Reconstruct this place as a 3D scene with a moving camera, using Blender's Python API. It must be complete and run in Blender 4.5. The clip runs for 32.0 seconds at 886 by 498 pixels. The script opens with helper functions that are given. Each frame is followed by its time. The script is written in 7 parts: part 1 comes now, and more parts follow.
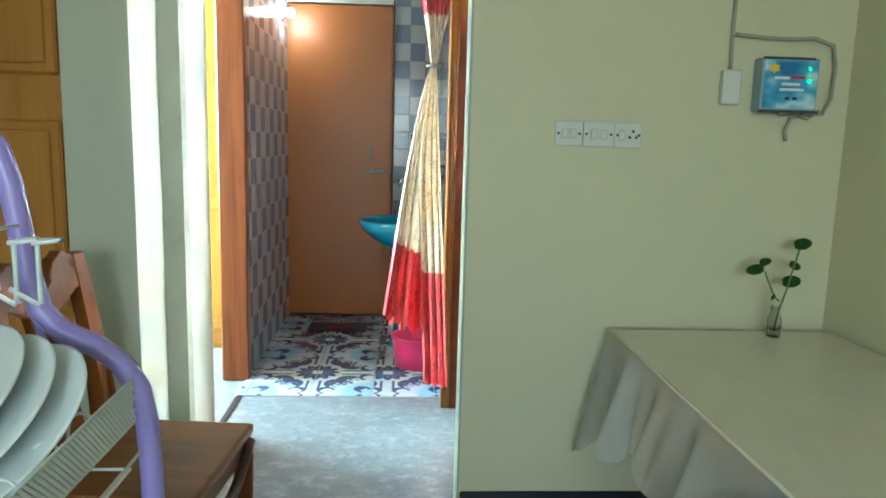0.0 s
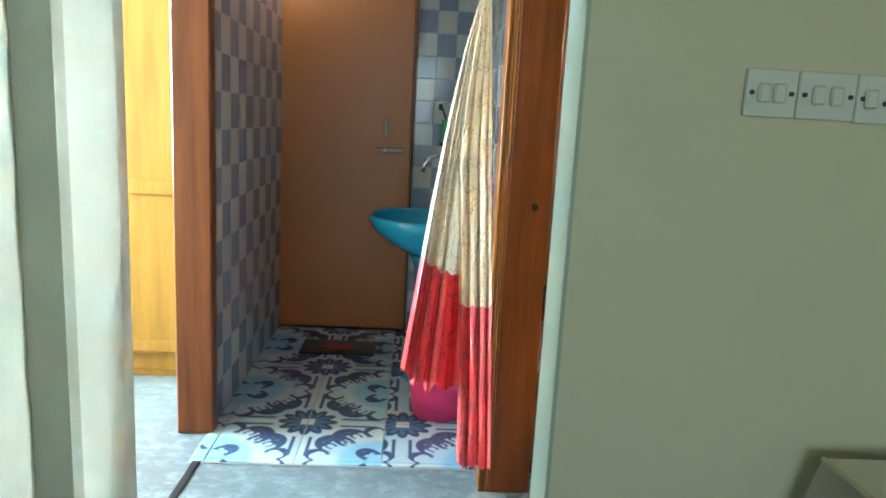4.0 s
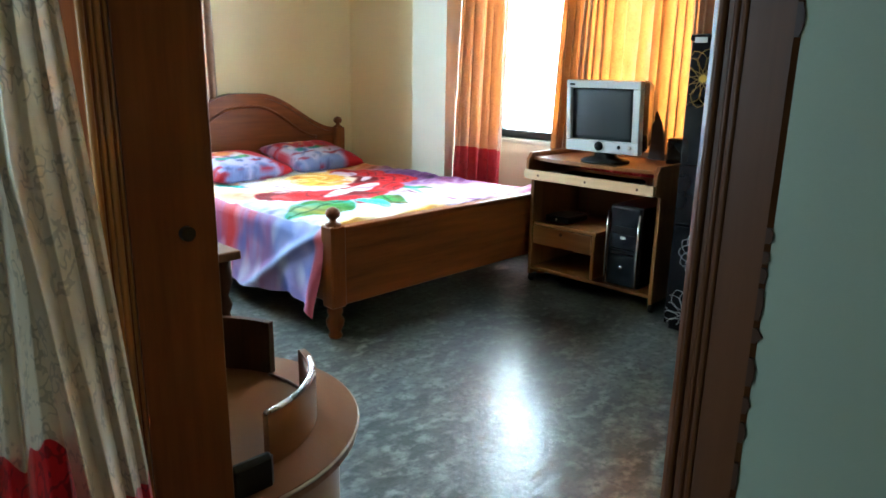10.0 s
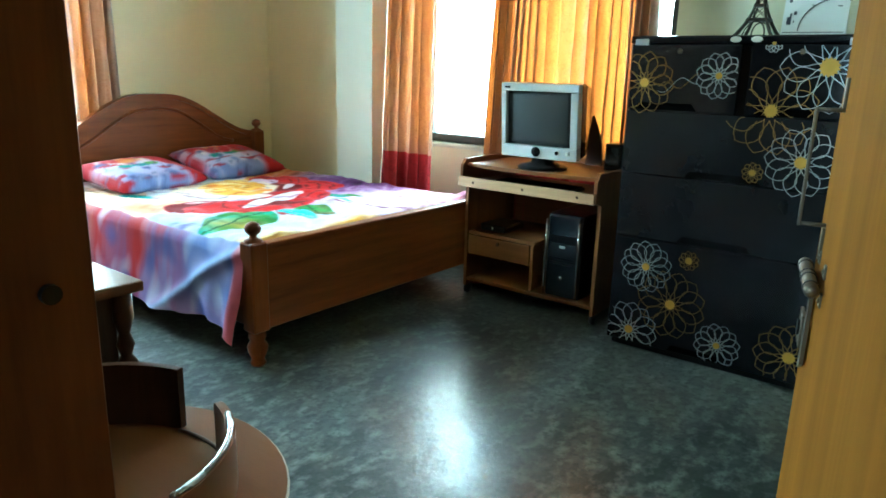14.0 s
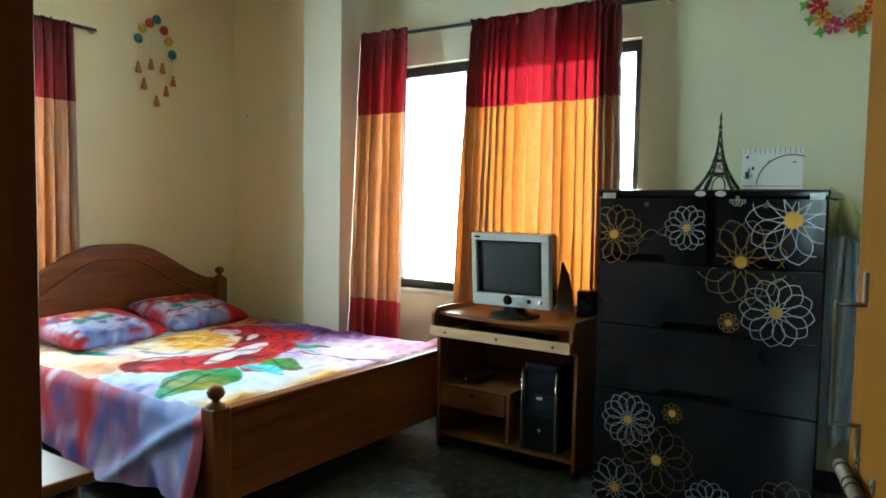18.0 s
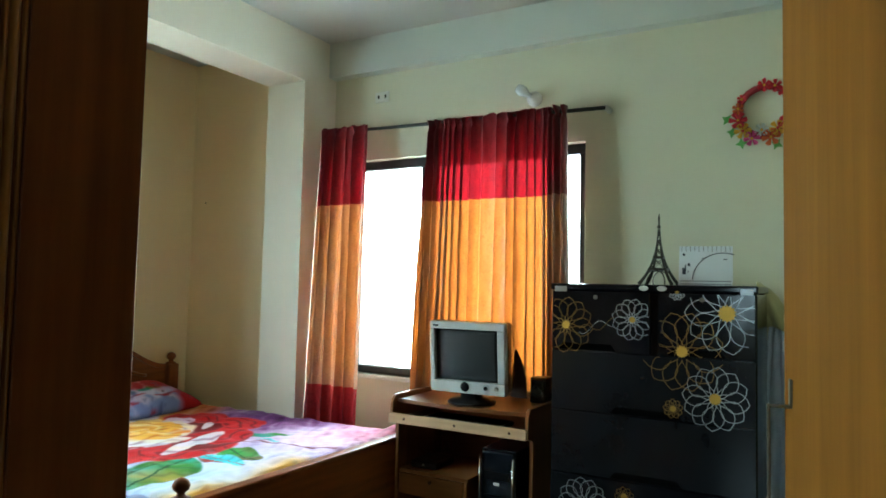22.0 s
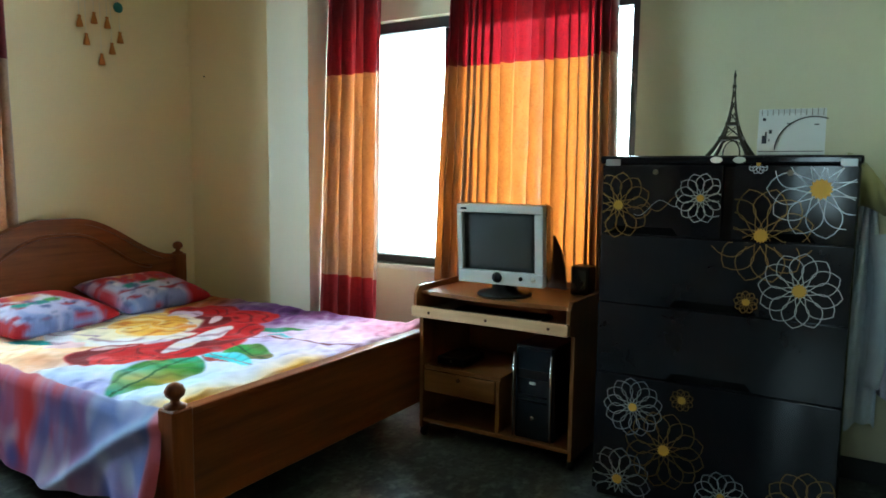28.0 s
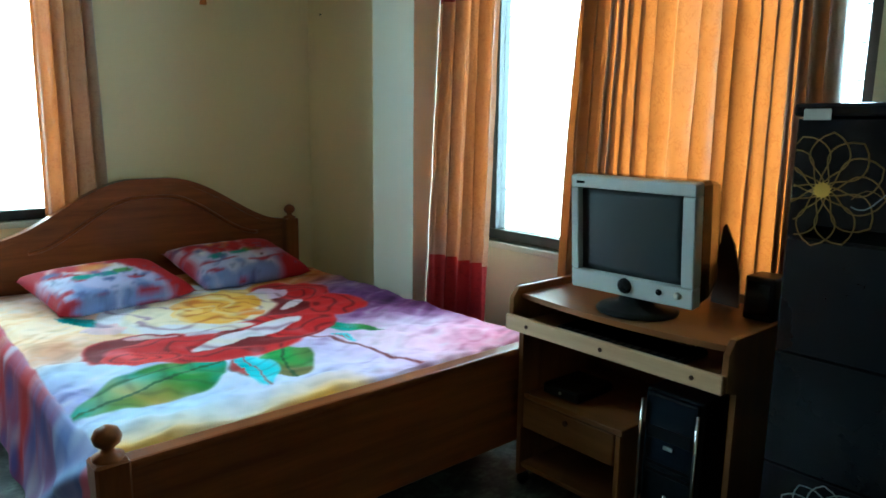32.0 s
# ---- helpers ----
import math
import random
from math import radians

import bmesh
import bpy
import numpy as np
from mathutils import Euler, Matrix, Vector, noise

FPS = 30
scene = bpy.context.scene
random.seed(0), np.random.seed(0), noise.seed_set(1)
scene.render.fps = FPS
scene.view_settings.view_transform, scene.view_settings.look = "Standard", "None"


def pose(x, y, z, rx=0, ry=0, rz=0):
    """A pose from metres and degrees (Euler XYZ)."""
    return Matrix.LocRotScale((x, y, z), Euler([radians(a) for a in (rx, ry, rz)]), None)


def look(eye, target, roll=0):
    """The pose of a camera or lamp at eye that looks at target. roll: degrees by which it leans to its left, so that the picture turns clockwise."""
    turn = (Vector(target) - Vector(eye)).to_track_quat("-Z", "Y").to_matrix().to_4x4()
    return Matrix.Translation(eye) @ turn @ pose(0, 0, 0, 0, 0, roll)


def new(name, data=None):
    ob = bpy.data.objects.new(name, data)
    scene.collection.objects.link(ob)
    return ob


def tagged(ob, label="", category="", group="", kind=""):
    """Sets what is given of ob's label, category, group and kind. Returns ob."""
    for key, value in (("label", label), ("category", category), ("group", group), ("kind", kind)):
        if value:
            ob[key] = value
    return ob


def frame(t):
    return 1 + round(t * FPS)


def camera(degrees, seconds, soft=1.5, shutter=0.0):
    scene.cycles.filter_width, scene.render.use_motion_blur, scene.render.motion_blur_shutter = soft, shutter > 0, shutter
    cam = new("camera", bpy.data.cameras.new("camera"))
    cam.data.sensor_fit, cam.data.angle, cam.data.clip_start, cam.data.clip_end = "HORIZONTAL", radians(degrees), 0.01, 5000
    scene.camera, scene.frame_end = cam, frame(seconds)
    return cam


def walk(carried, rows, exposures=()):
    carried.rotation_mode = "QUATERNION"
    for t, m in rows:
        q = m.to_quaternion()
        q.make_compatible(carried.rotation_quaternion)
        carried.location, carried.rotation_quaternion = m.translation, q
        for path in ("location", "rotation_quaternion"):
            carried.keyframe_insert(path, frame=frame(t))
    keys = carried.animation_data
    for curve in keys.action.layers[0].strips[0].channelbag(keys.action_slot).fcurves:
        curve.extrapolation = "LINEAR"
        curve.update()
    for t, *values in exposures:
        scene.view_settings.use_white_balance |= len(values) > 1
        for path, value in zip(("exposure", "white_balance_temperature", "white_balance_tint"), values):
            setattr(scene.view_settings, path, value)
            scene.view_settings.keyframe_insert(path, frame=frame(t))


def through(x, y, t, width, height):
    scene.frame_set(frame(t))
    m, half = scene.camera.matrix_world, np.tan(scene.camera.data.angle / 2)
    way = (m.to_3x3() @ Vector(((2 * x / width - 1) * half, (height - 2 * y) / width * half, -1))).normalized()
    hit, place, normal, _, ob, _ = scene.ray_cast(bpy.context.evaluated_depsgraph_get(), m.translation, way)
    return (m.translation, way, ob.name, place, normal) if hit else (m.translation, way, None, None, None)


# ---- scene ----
cam = camera(65.51, 32.0, 1.7)
PATH = [
    (0, (-0.074, 0.143, 1.232), (0.043, 2.117, 0.930), 1.57),
    (0.5, (-0.076, 0.188, 1.227), (0.075, 2.158, 0.920), 1.94),
    (1, (-0.126, 0.274, 1.217), (0.062, 2.240, 0.899), 1.17),
    (1.5, (-0.150, 0.387, 1.218), (0.014, 2.350, 0.869), 1.62),
    (2, (-0.119, 0.556, 1.215), (0.002, 2.529, 0.905), 2.85),
    (2.5, (-0.109, 0.690, 1.207), (-0.045, 2.652, 0.825), 2.48),
    (4.5, (-0.159, 1.293, 1.196), (-0.050, 3.257, 0.837), 3.42),
    (5, (-0.186, 1.445, 1.184), (-0.031, 3.396, 0.773), 3.29),
    (5.5, (-0.242, 1.625, 1.200), (0.123, 3.549, 0.795), 0.27),
    (6, (-0.263, 1.760, 1.199), (0.238, 3.642, 0.744), 1.46),
    (6.5, (-0.239, 1.872, 1.200), (0.395, 3.716, 0.757), 0.65),
    (7, (-0.215, 1.944, 1.198), (0.476, 3.759, 0.722), 1.16),
    (7.5, (-0.213, 2.016, 1.197), (0.657, 3.756, 0.730), 0.20),
    (8, (-0.237, 2.084, 1.204), (0.800, 3.723, 0.717), -0.34),
    (8.5, (-0.269, 2.151, 1.202), (0.941, 3.664, 0.704), 0.19),
    (9, (-0.255, 2.192, 1.202), (1.027, 3.646, 0.708), 1.55),
    (9.5, (-0.216, 2.228, 1.190), (1.047, 3.694, 0.682), 2.10),
    (10, (-0.205, 2.286, 1.194), (1.184, 3.634, 0.691), 1.06),
    (10.5, (-0.212, 2.353, 1.198), (1.317, 3.549, 0.714), 0.52),
    (11, (-0.221, 2.376, 1.205), (1.363, 3.496, 0.719), 0.91),
    (11.5, (-0.226, 2.401, 1.209), (1.393, 3.471, 0.725), 0.73),
    (12, (-0.231, 2.430, 1.207), (1.408, 3.476, 0.739), 0.60),
    (12.5, (-0.200, 2.447, 1.207), (1.431, 3.486, 0.696), 1.35),
    (13, (-0.136, 2.450, 1.205), (1.444, 3.569, 0.705), 1.85),
    (13.5, (-0.093, 2.457, 1.197), (1.439, 3.644, 0.705), 1.55),
    (15.5, (-0.019, 2.586, 1.200), (1.588, 3.660, 0.687), 1.11),
    (16, (-0.021, 2.628, 1.199), (1.642, 3.635, 0.730), 0.54),
    (16.5, (-0.018, 2.653, 1.217), (1.656, 3.677, 0.830), 0.65),
    (17, (-0.016, 2.634, 1.241), (1.665, 3.678, 0.953), 1.28),
    (17.5, (-0.019, 2.600, 1.263), (1.632, 3.709, 1.052), 1.41),
    (18, (-0.023, 2.578, 1.277), (1.621, 3.710, 1.157), 0.98),
    (18.5, (-0.032, 2.562, 1.287), (1.612, 3.700, 1.233), 1.29),
    (19, (-0.042, 2.550, 1.299), (1.601, 3.690, 1.297), 1.69),
    (19.5, (-0.058, 2.549, 1.309), (1.584, 3.690, 1.354), 1.46),
    (20, (-0.069, 2.534, 1.319), (1.561, 3.690, 1.403), 1.38),
    (20.5, (-0.088, 2.525, 1.325), (1.522, 3.710, 1.379), 1.54),
    (21, (-0.132, 2.538, 1.325), (1.534, 3.641, 1.419), 1.47),
    (21.5, (-0.175, 2.556, 1.327), (1.550, 3.567, 1.393), 1.06),
    (22, (-0.209, 2.563, 1.336), (1.522, 3.558, 1.446), 1.23),
    (22.5, (-0.207, 2.559, 1.332), (1.524, 3.557, 1.415), 1.25),
    (23, (-0.169, 2.565, 1.329), (1.559, 3.571, 1.341), 1.91),
    (23.5, (-0.117, 2.559, 1.326), (1.537, 3.682, 1.340), 1.96),
    (24, (-0.058, 2.545, 1.316), (1.552, 3.731, 1.333), 2.42),
    (24.5, (0.002, 2.573, 1.312), (1.606, 3.768, 1.285), 1.65),
    (25, (0.055, 2.611, 1.314), (1.747, 3.677, 1.311), 1.37),
    (25.5, (0.049, 2.613, 1.306), (1.699, 3.742, 1.285), 1.23),
    (27.5, (0.126, 2.763, 1.288), (1.858, 3.753, 1.140), 0.16),
    (28, (0.182, 2.822, 1.281), (1.877, 3.863, 1.070), 0.69),
    (28.5, (0.302, 2.863, 1.290), (1.879, 4.081, 1.108), 0.93),
    (29, (0.435, 2.886, 1.293), (1.963, 4.165, 1.124), 1.63),
    (29.5, (0.537, 2.901, 1.288), (2.034, 4.208, 1.054), 0.63),
    (30, (0.669, 2.954, 1.302), (2.152, 4.282, 1.111), 1.47),
    (30.5, (0.771, 3.001, 1.295), (2.254, 4.314, 1.020), 1.36),
    (31, (0.900, 3.049, 1.293), (2.305, 4.446, 1.019), 1.27),
    (31.5, (1.066, 3.061, 1.310), (2.363, 4.563, 1.065), 1.42),
    (32, (1.179, 3.041, 1.309), (2.469, 4.527, 0.952), 0.76),
]
EXPOSURE = [(0.0, 3.46, 5750, 0), (2.5, 3.28, 5750, 0), (4.5, 2.85, 5500, -3), (5.0, 2.65, 5150, -4), (5.5, 2.55, 4500, 2), (6.0, 2.45, 5000, 0), (7.0, 2.05, 5500, 4),
            (8.0, 1.58, 5700, 4), (9.0, 1.0, 5850, 2), (10.0, 0.7, 5450, 0), (11.0, 0.56, 5150, -8), (12.0, 0.45, 5100, -17), (13.5, 0.55, 5100, -18), (16.0, 0.25, 5800, -8), (17.0, 0.1, 5850, -7), (20.0, -0.22, 5900, -6),
            (24.0, -0.1, 5700, -6), (28.0, -0.28, 5700, -7), (30.0, -0.5, 5450, -10), (32.0, -0.66, 5100, -15)]
walk(cam, [(t, look(eye, target, roll)) for t, eye, target, roll in PATH], EXPOSURE)


# ---- world, sun, lights ----
world = bpy.data.worlds.new("world")
scene.world = world
world.use_nodes = True
wn = world.node_tree
sky = wn.nodes.new("ShaderNodeTexSky")
sky.sky_type = 'NISHITA'
sky.sun_disc = False
sky.sun_elevation, sky.sun_rotation = radians(48), radians(70)
sky.dust_density, sky.ozone_density = 4.0, 1.0
wn.links.new(sky.outputs[0], wn.nodes["Background"].inputs[0])
wn.nodes["Background"].inputs[1].default_value = 0.12

sun = new("sun", bpy.data.lights.new("sun", 'SUN'))
sun.data.energy, sun.data.angle, sun.data.color = 0.8, radians(14), (1.0, 0.95, 0.88)
sun.matrix_world = look((12, 6, 12), (0, 3, 0))


def window_light(name, eye, target, w, h, watts, colour=(0.68, 0.885, 1.0)):
    """Sky light that comes in through a window's opening."""
    la = bpy.data.lights.new(name, 'AREA')
    la.shape, la.size, la.size_y, la.energy, la.color = 'RECTANGLE', w, h, watts, colour
    ob = new(name, la)
    ob.matrix_world = look(eye, target)
    return ob


window_light("sky_east", (4.00, 4.65, 1.50), (0, 5.65, 1.3), 1.70, 1.44, 262)
window_light("sky_north", (1.45, 7.12, 1.50), (1.45, 0, 1.2), 1.15, 1.25, 85)
window_light("sky_south", (-0.4, -2.78, 1.55), (-0.4, 3, 1.2), 2.0, 1.3, 6.6, (0.84, 0.94, 0.93))
window_light("sky_side", (-3.22, 3.84, 1.55), (0, 3.1, 0.8), 1.55, 1.3, 84, (0.75, 0.905, 1.0))


# ---- materials ----
def nodes_of(name):
    m = bpy.data.materials.new(name)
    m.use_nodes = True
    t = m.node_tree
    return m, t, t.nodes["Principled BSDF"]


def noise_tex(t, scale, detail=4.0, stretch=(1, 1, 1), rough=0.6, coords="Object"):
    c = t.nodes.new("ShaderNodeTexCoord")
    mp = t.nodes.new("ShaderNodeMapping")
    mp.inputs["Scale"].default_value = stretch
    n = t.nodes.new("ShaderNodeTexNoise")
    n.inputs["Scale"].default_value = scale
    n.inputs["Detail"].default_value = detail
    n.inputs["Roughness"].default_value = rough
    t.links.new(c.outputs[coords], mp.inputs[0])
    t.links.new(mp.outputs[0], n.inputs[0])
    return n.outputs[0]


def mix_rgb(t, fac, a, b, mode='MIX'):
    n = t.nodes.new("ShaderNodeMix")
    n.data_type, n.blend_type = 'RGBA', mode
    for sock, v in ((n.inputs[0], fac), (n.inputs[6], a), (n.inputs[7], b)):
        if hasattr(v, "is_output"):
            t.links.new(v, sock)
        elif isinstance(v, (int, float)):
            sock.default_value = v
        else:
            sock.default_value = (*v[:3], 1)
    return n.outputs[2]


def ramp(t, fac, stops):
    n = t.nodes.new("ShaderNodeValToRGB")
    r = n.color_ramp
    while len(r.elements) < len(stops):
        r.elements.new(0.5)
    for e, (p, c) in zip(r.elements, stops):
        e.position, e.color = p, (*c, 1) if len(c) == 3 else c
    t.links.new(fac, n.inputs[0])
    return n.outputs[0]


def math_node(t, op, a, b=0.0, c=0.0):
    n = t.nodes.new("ShaderNodeMath")
    n.operation = op
    for sock, v in zip(n.inputs, (a, b, c)):
        if hasattr(v, "is_output"):
            t.links.new(v, sock)
        else:
            sock.default_value = v
    return n.outputs[0]


def bump(t, p, height, strength=0.2, distance=0.01):
    b = t.nodes.new("ShaderNodeBump")
    b.inputs["Strength"].default_value, b.inputs["Distance"].default_value = strength, distance
    t.links.new(height, b.inputs["Height"])
    t.links.new(b.outputs[0], p.inputs["Normal"])


def plain(name, colour, rough=0.5, metal=0.0, var=0.12, scale=6.0, fine=60.0, bumpy=0.05, coat=0.0):
    """One colour with large stains and fine grain."""
    m, t, p = nodes_of(name)
    dark = tuple(c * (1 - var) for c in colour)
    light = tuple(min(1, c * (1 + var * 0.6)) for c in colour)
    a = noise_tex(t, scale, 5)
    b = noise_tex(t, fine, 3)
    c = mix_rgb(t, a, dark, light)
    c = mix_rgb(t, math_node(t, 'MULTIPLY', b, 0.25), c, dark)
    t.links.new(c, p.inputs["Base Color"])
    p.inputs["Roughness"].default_value, p.inputs["Metallic"].default_value = rough, metal
    p.inputs["Coat Weight"].default_value = coat
    r = math_node(t, 'MAXIMUM', math_node(t, 'MULTIPLY_ADD', a, 0.16, rough - 0.08), 0.30) if rough > 0.3 else math_node(t, 'MULTIPLY_ADD', a, 0.06, rough - 0.06)
    t.links.new(r, p.inputs["Roughness"])
    if bumpy:
        bump(t, p, b, bumpy, 0.004)
    return m


def wood(name, dark, light, along='z', rough=0.35, scale=9.0, coat=0.15):
    """Varnished timber with grain along one axis."""
    m, t, p = nodes_of(name)
    s = {'x': (0.07, 1, 1), 'y': (1, 0.07, 1), 'z': (1, 1, 0.07)}[along]
    g = noise_tex(t, scale * 3.2, 6, s, 0.65)
    big = noise_tex(t, scale * 0.55, 3, s)
    fine = noise_tex(t, scale * 16, 2, s)
    f = math_node(t, 'MULTIPLY_ADD', g, 0.65, math_node(t, 'MULTIPLY', big, 0.4))
    c = ramp(t, f, [(0.36, dark), (0.5, tuple((a + b) / 2 for a, b in zip(dark, light))), (0.66, light)])
    c = mix_rgb(t, math_node(t, 'MULTIPLY', fine, 0.3), c, dark)
    t.links.new(c, p.inputs["Base Color"])
    t.links.new(math_node(t, 'MAXIMUM', math_node(t, 'MULTIPLY_ADD', g, 0.2, rough - 0.1), 0.30), p.inputs["Roughness"])
    p.inputs["Coat Weight"].default_value, p.inputs["Coat Roughness"].default_value = coat * 0.4, 0.2
    p.inputs["Specular IOR Level"].default_value = 0.25
    bump(t, p, fine, 0.06, 0.003)
    return m


def plaster(name, colour, stain=0.10, tint=(0.55, 0.5, 0.38)):
    """Painted plaster with roller texture, hand marks and faint stains."""
    m, t, p = nodes_of(name)
    big = noise_tex(t, 1.1, 5)
    mid = noise_tex(t, 7.0, 4)
    fine = noise_tex(t, 140.0, 3)
    c = mix_rgb(t, math_node(t, 'MULTIPLY', big, 0.22), colour, tuple(a * 0.86 for a in colour))
    spots = ramp(t, mid, [(0.58, (0, 0, 0)), (0.78, (1, 1, 1))])
    c = mix_rgb(t, math_node(t, 'MULTIPLY', spots, stain), c, tint)
    t.links.new(c, p.inputs["Base Color"])
    t.links.new(math_node(t, 'MULTIPLY_ADD', mid, 0.2, 0.48), p.inputs["Roughness"])
    bump(t, p, mix_rgb(t, 0.4, fine, mid), 0.12, 0.004)
    return m


def cloth(name, colour, second=None, rough=0.85, through=0.0, weave=420.0, motif=None, sheen=0.2, gloss=0.0, back=None, sheer=None, motif_size=62.0, motif_mix=0.42):
    """Woven cloth; through: the share of light that it scatters through; motif: colour of a scrolling jacquard figure; sheer: share and tint of the gaps in an open weave."""
    m, t, p = nodes_of(name)
    a = noise_tex(t, 9.0, 4)
    w = noise_tex(t, weave, 2, (1, 1, 0.15))
    c = mix_rgb(t, a, tuple(k * 0.88 for k in colour), second or colour)
    c = mix_rgb(t, math_node(t, 'MULTIPLY', w, 0.3), c, tuple(k * 0.7 for k in colour))
    if motif:
        v = noise_tex(t, motif_size, 1.0, (1, 1, 0.8))
        ring = math_node(t, 'ABSOLUTE', math_node(t, 'SUBTRACT', v, 0.52))
        line = ramp(t, ring, [(0.0, (1, 1, 1)), (0.03, (1, 1, 1)), (0.055, (0, 0, 0))])
        gate = ramp(t, noise_tex(t, motif_size * 0.4, 1), [(0.46, (0, 0, 0)), (0.52, (1, 1, 1))])
        c = mix_rgb(t, math_node(t, 'MULTIPLY', math_node(t, 'MULTIPLY', line, gate), motif_mix), c, motif)
    t.links.new(c, p.inputs["Base Color"])
    p.inputs["Roughness"].default_value = rough
    p.inputs["Sheen Weight"].default_value = sheen
    p.inputs["Specular IOR Level"].default_value = 0.3 + gloss
    bump(t, p, mix_rgb(t, 0.5, w, a), 0.15, 0.003)
    if through:
        tr = t.nodes.new("ShaderNodeBsdfTranslucent")
        t.links.new(mix_rgb(t, 1.0, c, tuple(q / max(0.01, p_) for q, p_ in zip(back, colour)), 'MULTIPLY') if back else c, tr.inputs[0])
        mx = t.nodes.new("ShaderNodeMixShader")
        mx.inputs[0].default_value = through
        t.links.new(p.outputs[0], mx.inputs[1])
        t.links.new(tr.outputs[0], mx.inputs[2])
        out = mx.outputs[0]
        if sheer:
            gaps = t.nodes.new("ShaderNodeBsdfTransparent")
            gaps.inputs[0].default_value = (*sheer[1], 1)
            m2 = t.nodes.new("ShaderNodeMixShader")
            t.links.new(math_node(t, 'MULTIPLY_ADD', w, sheer[0] * 0.8, sheer[0] * 0.6), m2.inputs[0])
            t.links.new(out, m2.inputs[1])
            t.links.new(gaps.outputs[0], m2.inputs[2])
            out = m2.outputs[0]
        t.links.new(out, t.nodes["Material Output"].inputs[0])
    return m


def glow(name, colour, strength):
    m, t, p = nodes_of(name)
    p.inputs["Base Color"].default_value = (*colour, 1)
    p.inputs["Emission Color"].default_value = (*colour, 1)
    p.inputs["Emission Strength"].default_value = strength
    return m


M = {}
M["wall_cream"] = plaster("cream_wall_paint", (0.78, 0.625, 0.365), 0.06)
M["wall_green"] = plaster("pale_green_wall_paint", (0.60, 0.575, 0.405), 0.12, (0.46, 0.38, 0.25))
M["wall_dining"] = plaster("pale_yellow_green_wall_paint", (0.605, 0.56, 0.36), 0.12, (0.46, 0.38, 0.25))
M["wall_step"] = plaster("green_cream_wall_paint", (0.46, 0.46, 0.35), 0.12, (0.40, 0.34, 0.24))
M["wall_white"] = plaster("off_white_wall_paint", (0.56, 0.575, 0.49), 0.08)
# invented dark colour for the unseen west wall, to cut bounced light
M["wall_bounce_dark"] = plaster("bounce_cutting_brown", (0.15, 0.085, 0.034), 0.06)
# dining wall paint darkened for the end face: its shade is in the colour
M["wall_end"] = plaster("shaded_wall_end_paint", (0.36, 0.41, 0.31), 0.14)
M["column_paint"] = plaster("cream_white_wall_paint", (0.70, 0.625, 0.48), 0.06)
M["ceiling"] = plaster("ceiling_paint", (0.50, 0.49, 0.42), 0.05)
M["skirting"] = plain("black_skirting_paint", (0.012, 0.012, 0.014), 0.45, var=0.3)
M["bed_wood"] = wood("bed_wood_x", (0.12, 0.030, 0.006), (0.28, 0.078, 0.017), 'x', 0.34)
M["bed_wood_z"] = wood("bed_wood_z", (0.12, 0.030, 0.006), (0.28, 0.078, 0.017), 'z', 0.34)
M["bed_wood_y"] = wood("bed_wood_y", (0.12, 0.030, 0.006), (0.28, 0.078, 0.017), 'y', 0.34)
M["frame_wood"] = wood("door_frame_wood", (0.085, 0.022, 0.006), (0.20, 0.055, 0.015), 'z', 0.30)
# frame wood made golden: the mouldings' highlights as colour
M["frame_edge"] = wood("highlit_golden_frame_wood", (0.22, 0.085, 0.018), (0.42, 0.19, 0.05), 'z', 0.24)
M["frame_wood_y"] = wood("door_frame_wood_y", (0.085, 0.022, 0.006), (0.20, 0.055, 0.015), 'y', 0.30)
M["leaf_wood"] = wood("door_leaf_wood", (0.27, 0.105, 0.016), (0.46, 0.21, 0.042), 'z', 0.32, 5.0)
M["door_wood"] = wood("golden_door_wood", (0.165, 0.060, 0.006), (0.27, 0.112, 0.014), 'z', 0.92, 5.0, 0.0)
M["door_wood"].node_tree.nodes["Principled BSDF"].inputs["Specular IOR Level"].default_value = 0.04
M["desk_wood"] = wood("desk_board_y", (0.15, 0.055, 0.016), (0.25, 0.105, 0.036), 'y', 0.4, 8.0, 0.05)
M["desk_wood_z"] = wood("desk_board_z", (0.15, 0.055, 0.016), (0.25, 0.105, 0.036), 'z', 0.4, 8.0, 0.05)
M["desk_pale"] = wood("desk_edge_board", (0.45, 0.29, 0.16), (0.62, 0.42, 0.25), 'y', 0.45, 8.0, 0.05)
# copy of the frame wood, darkened for the shade on the near jamb
M["jamb_wood"] = wood("shaded_near_jamb_wood", (0.080, 0.025, 0.006), (0.145, 0.050, 0.014), 'z', 0.4)
M["wardrobe_wood"] = wood("wardrobe_wood", (0.17, 0.075, 0.010), (0.28, 0.14, 0.022), 'z', 0.35, 5.0)
M["dresser_wood"] = wood("dresser_wood", (0.158, 0.057, 0.019), (0.168, 0.062, 0.022), 'z', 0.28)
M["dresser_wood_y"] = wood("dresser_wood_y", (0.158, 0.057, 0.019), (0.168, 0.062, 0.022), 'y', 0.28)
M["dark_wood"] = wood("dark_stained_wood", (0.03, 0.012, 0.006), (0.08, 0.03, 0.014), 'z', 0.35)
M["stool_wood"] = wood("stool_wood", (0.11, 0.040, 0.009), (0.22, 0.09, 0.024), 'x', 0.25)
M["chair_wood"] = wood("chair_wood", (0.10, 0.030, 0.006), (0.17, 0.058, 0.012), 'z', 0.3)
M["chair_wood"].node_tree.nodes["Principled BSDF"].inputs["Specular IOR Level"].default_value = 0.1
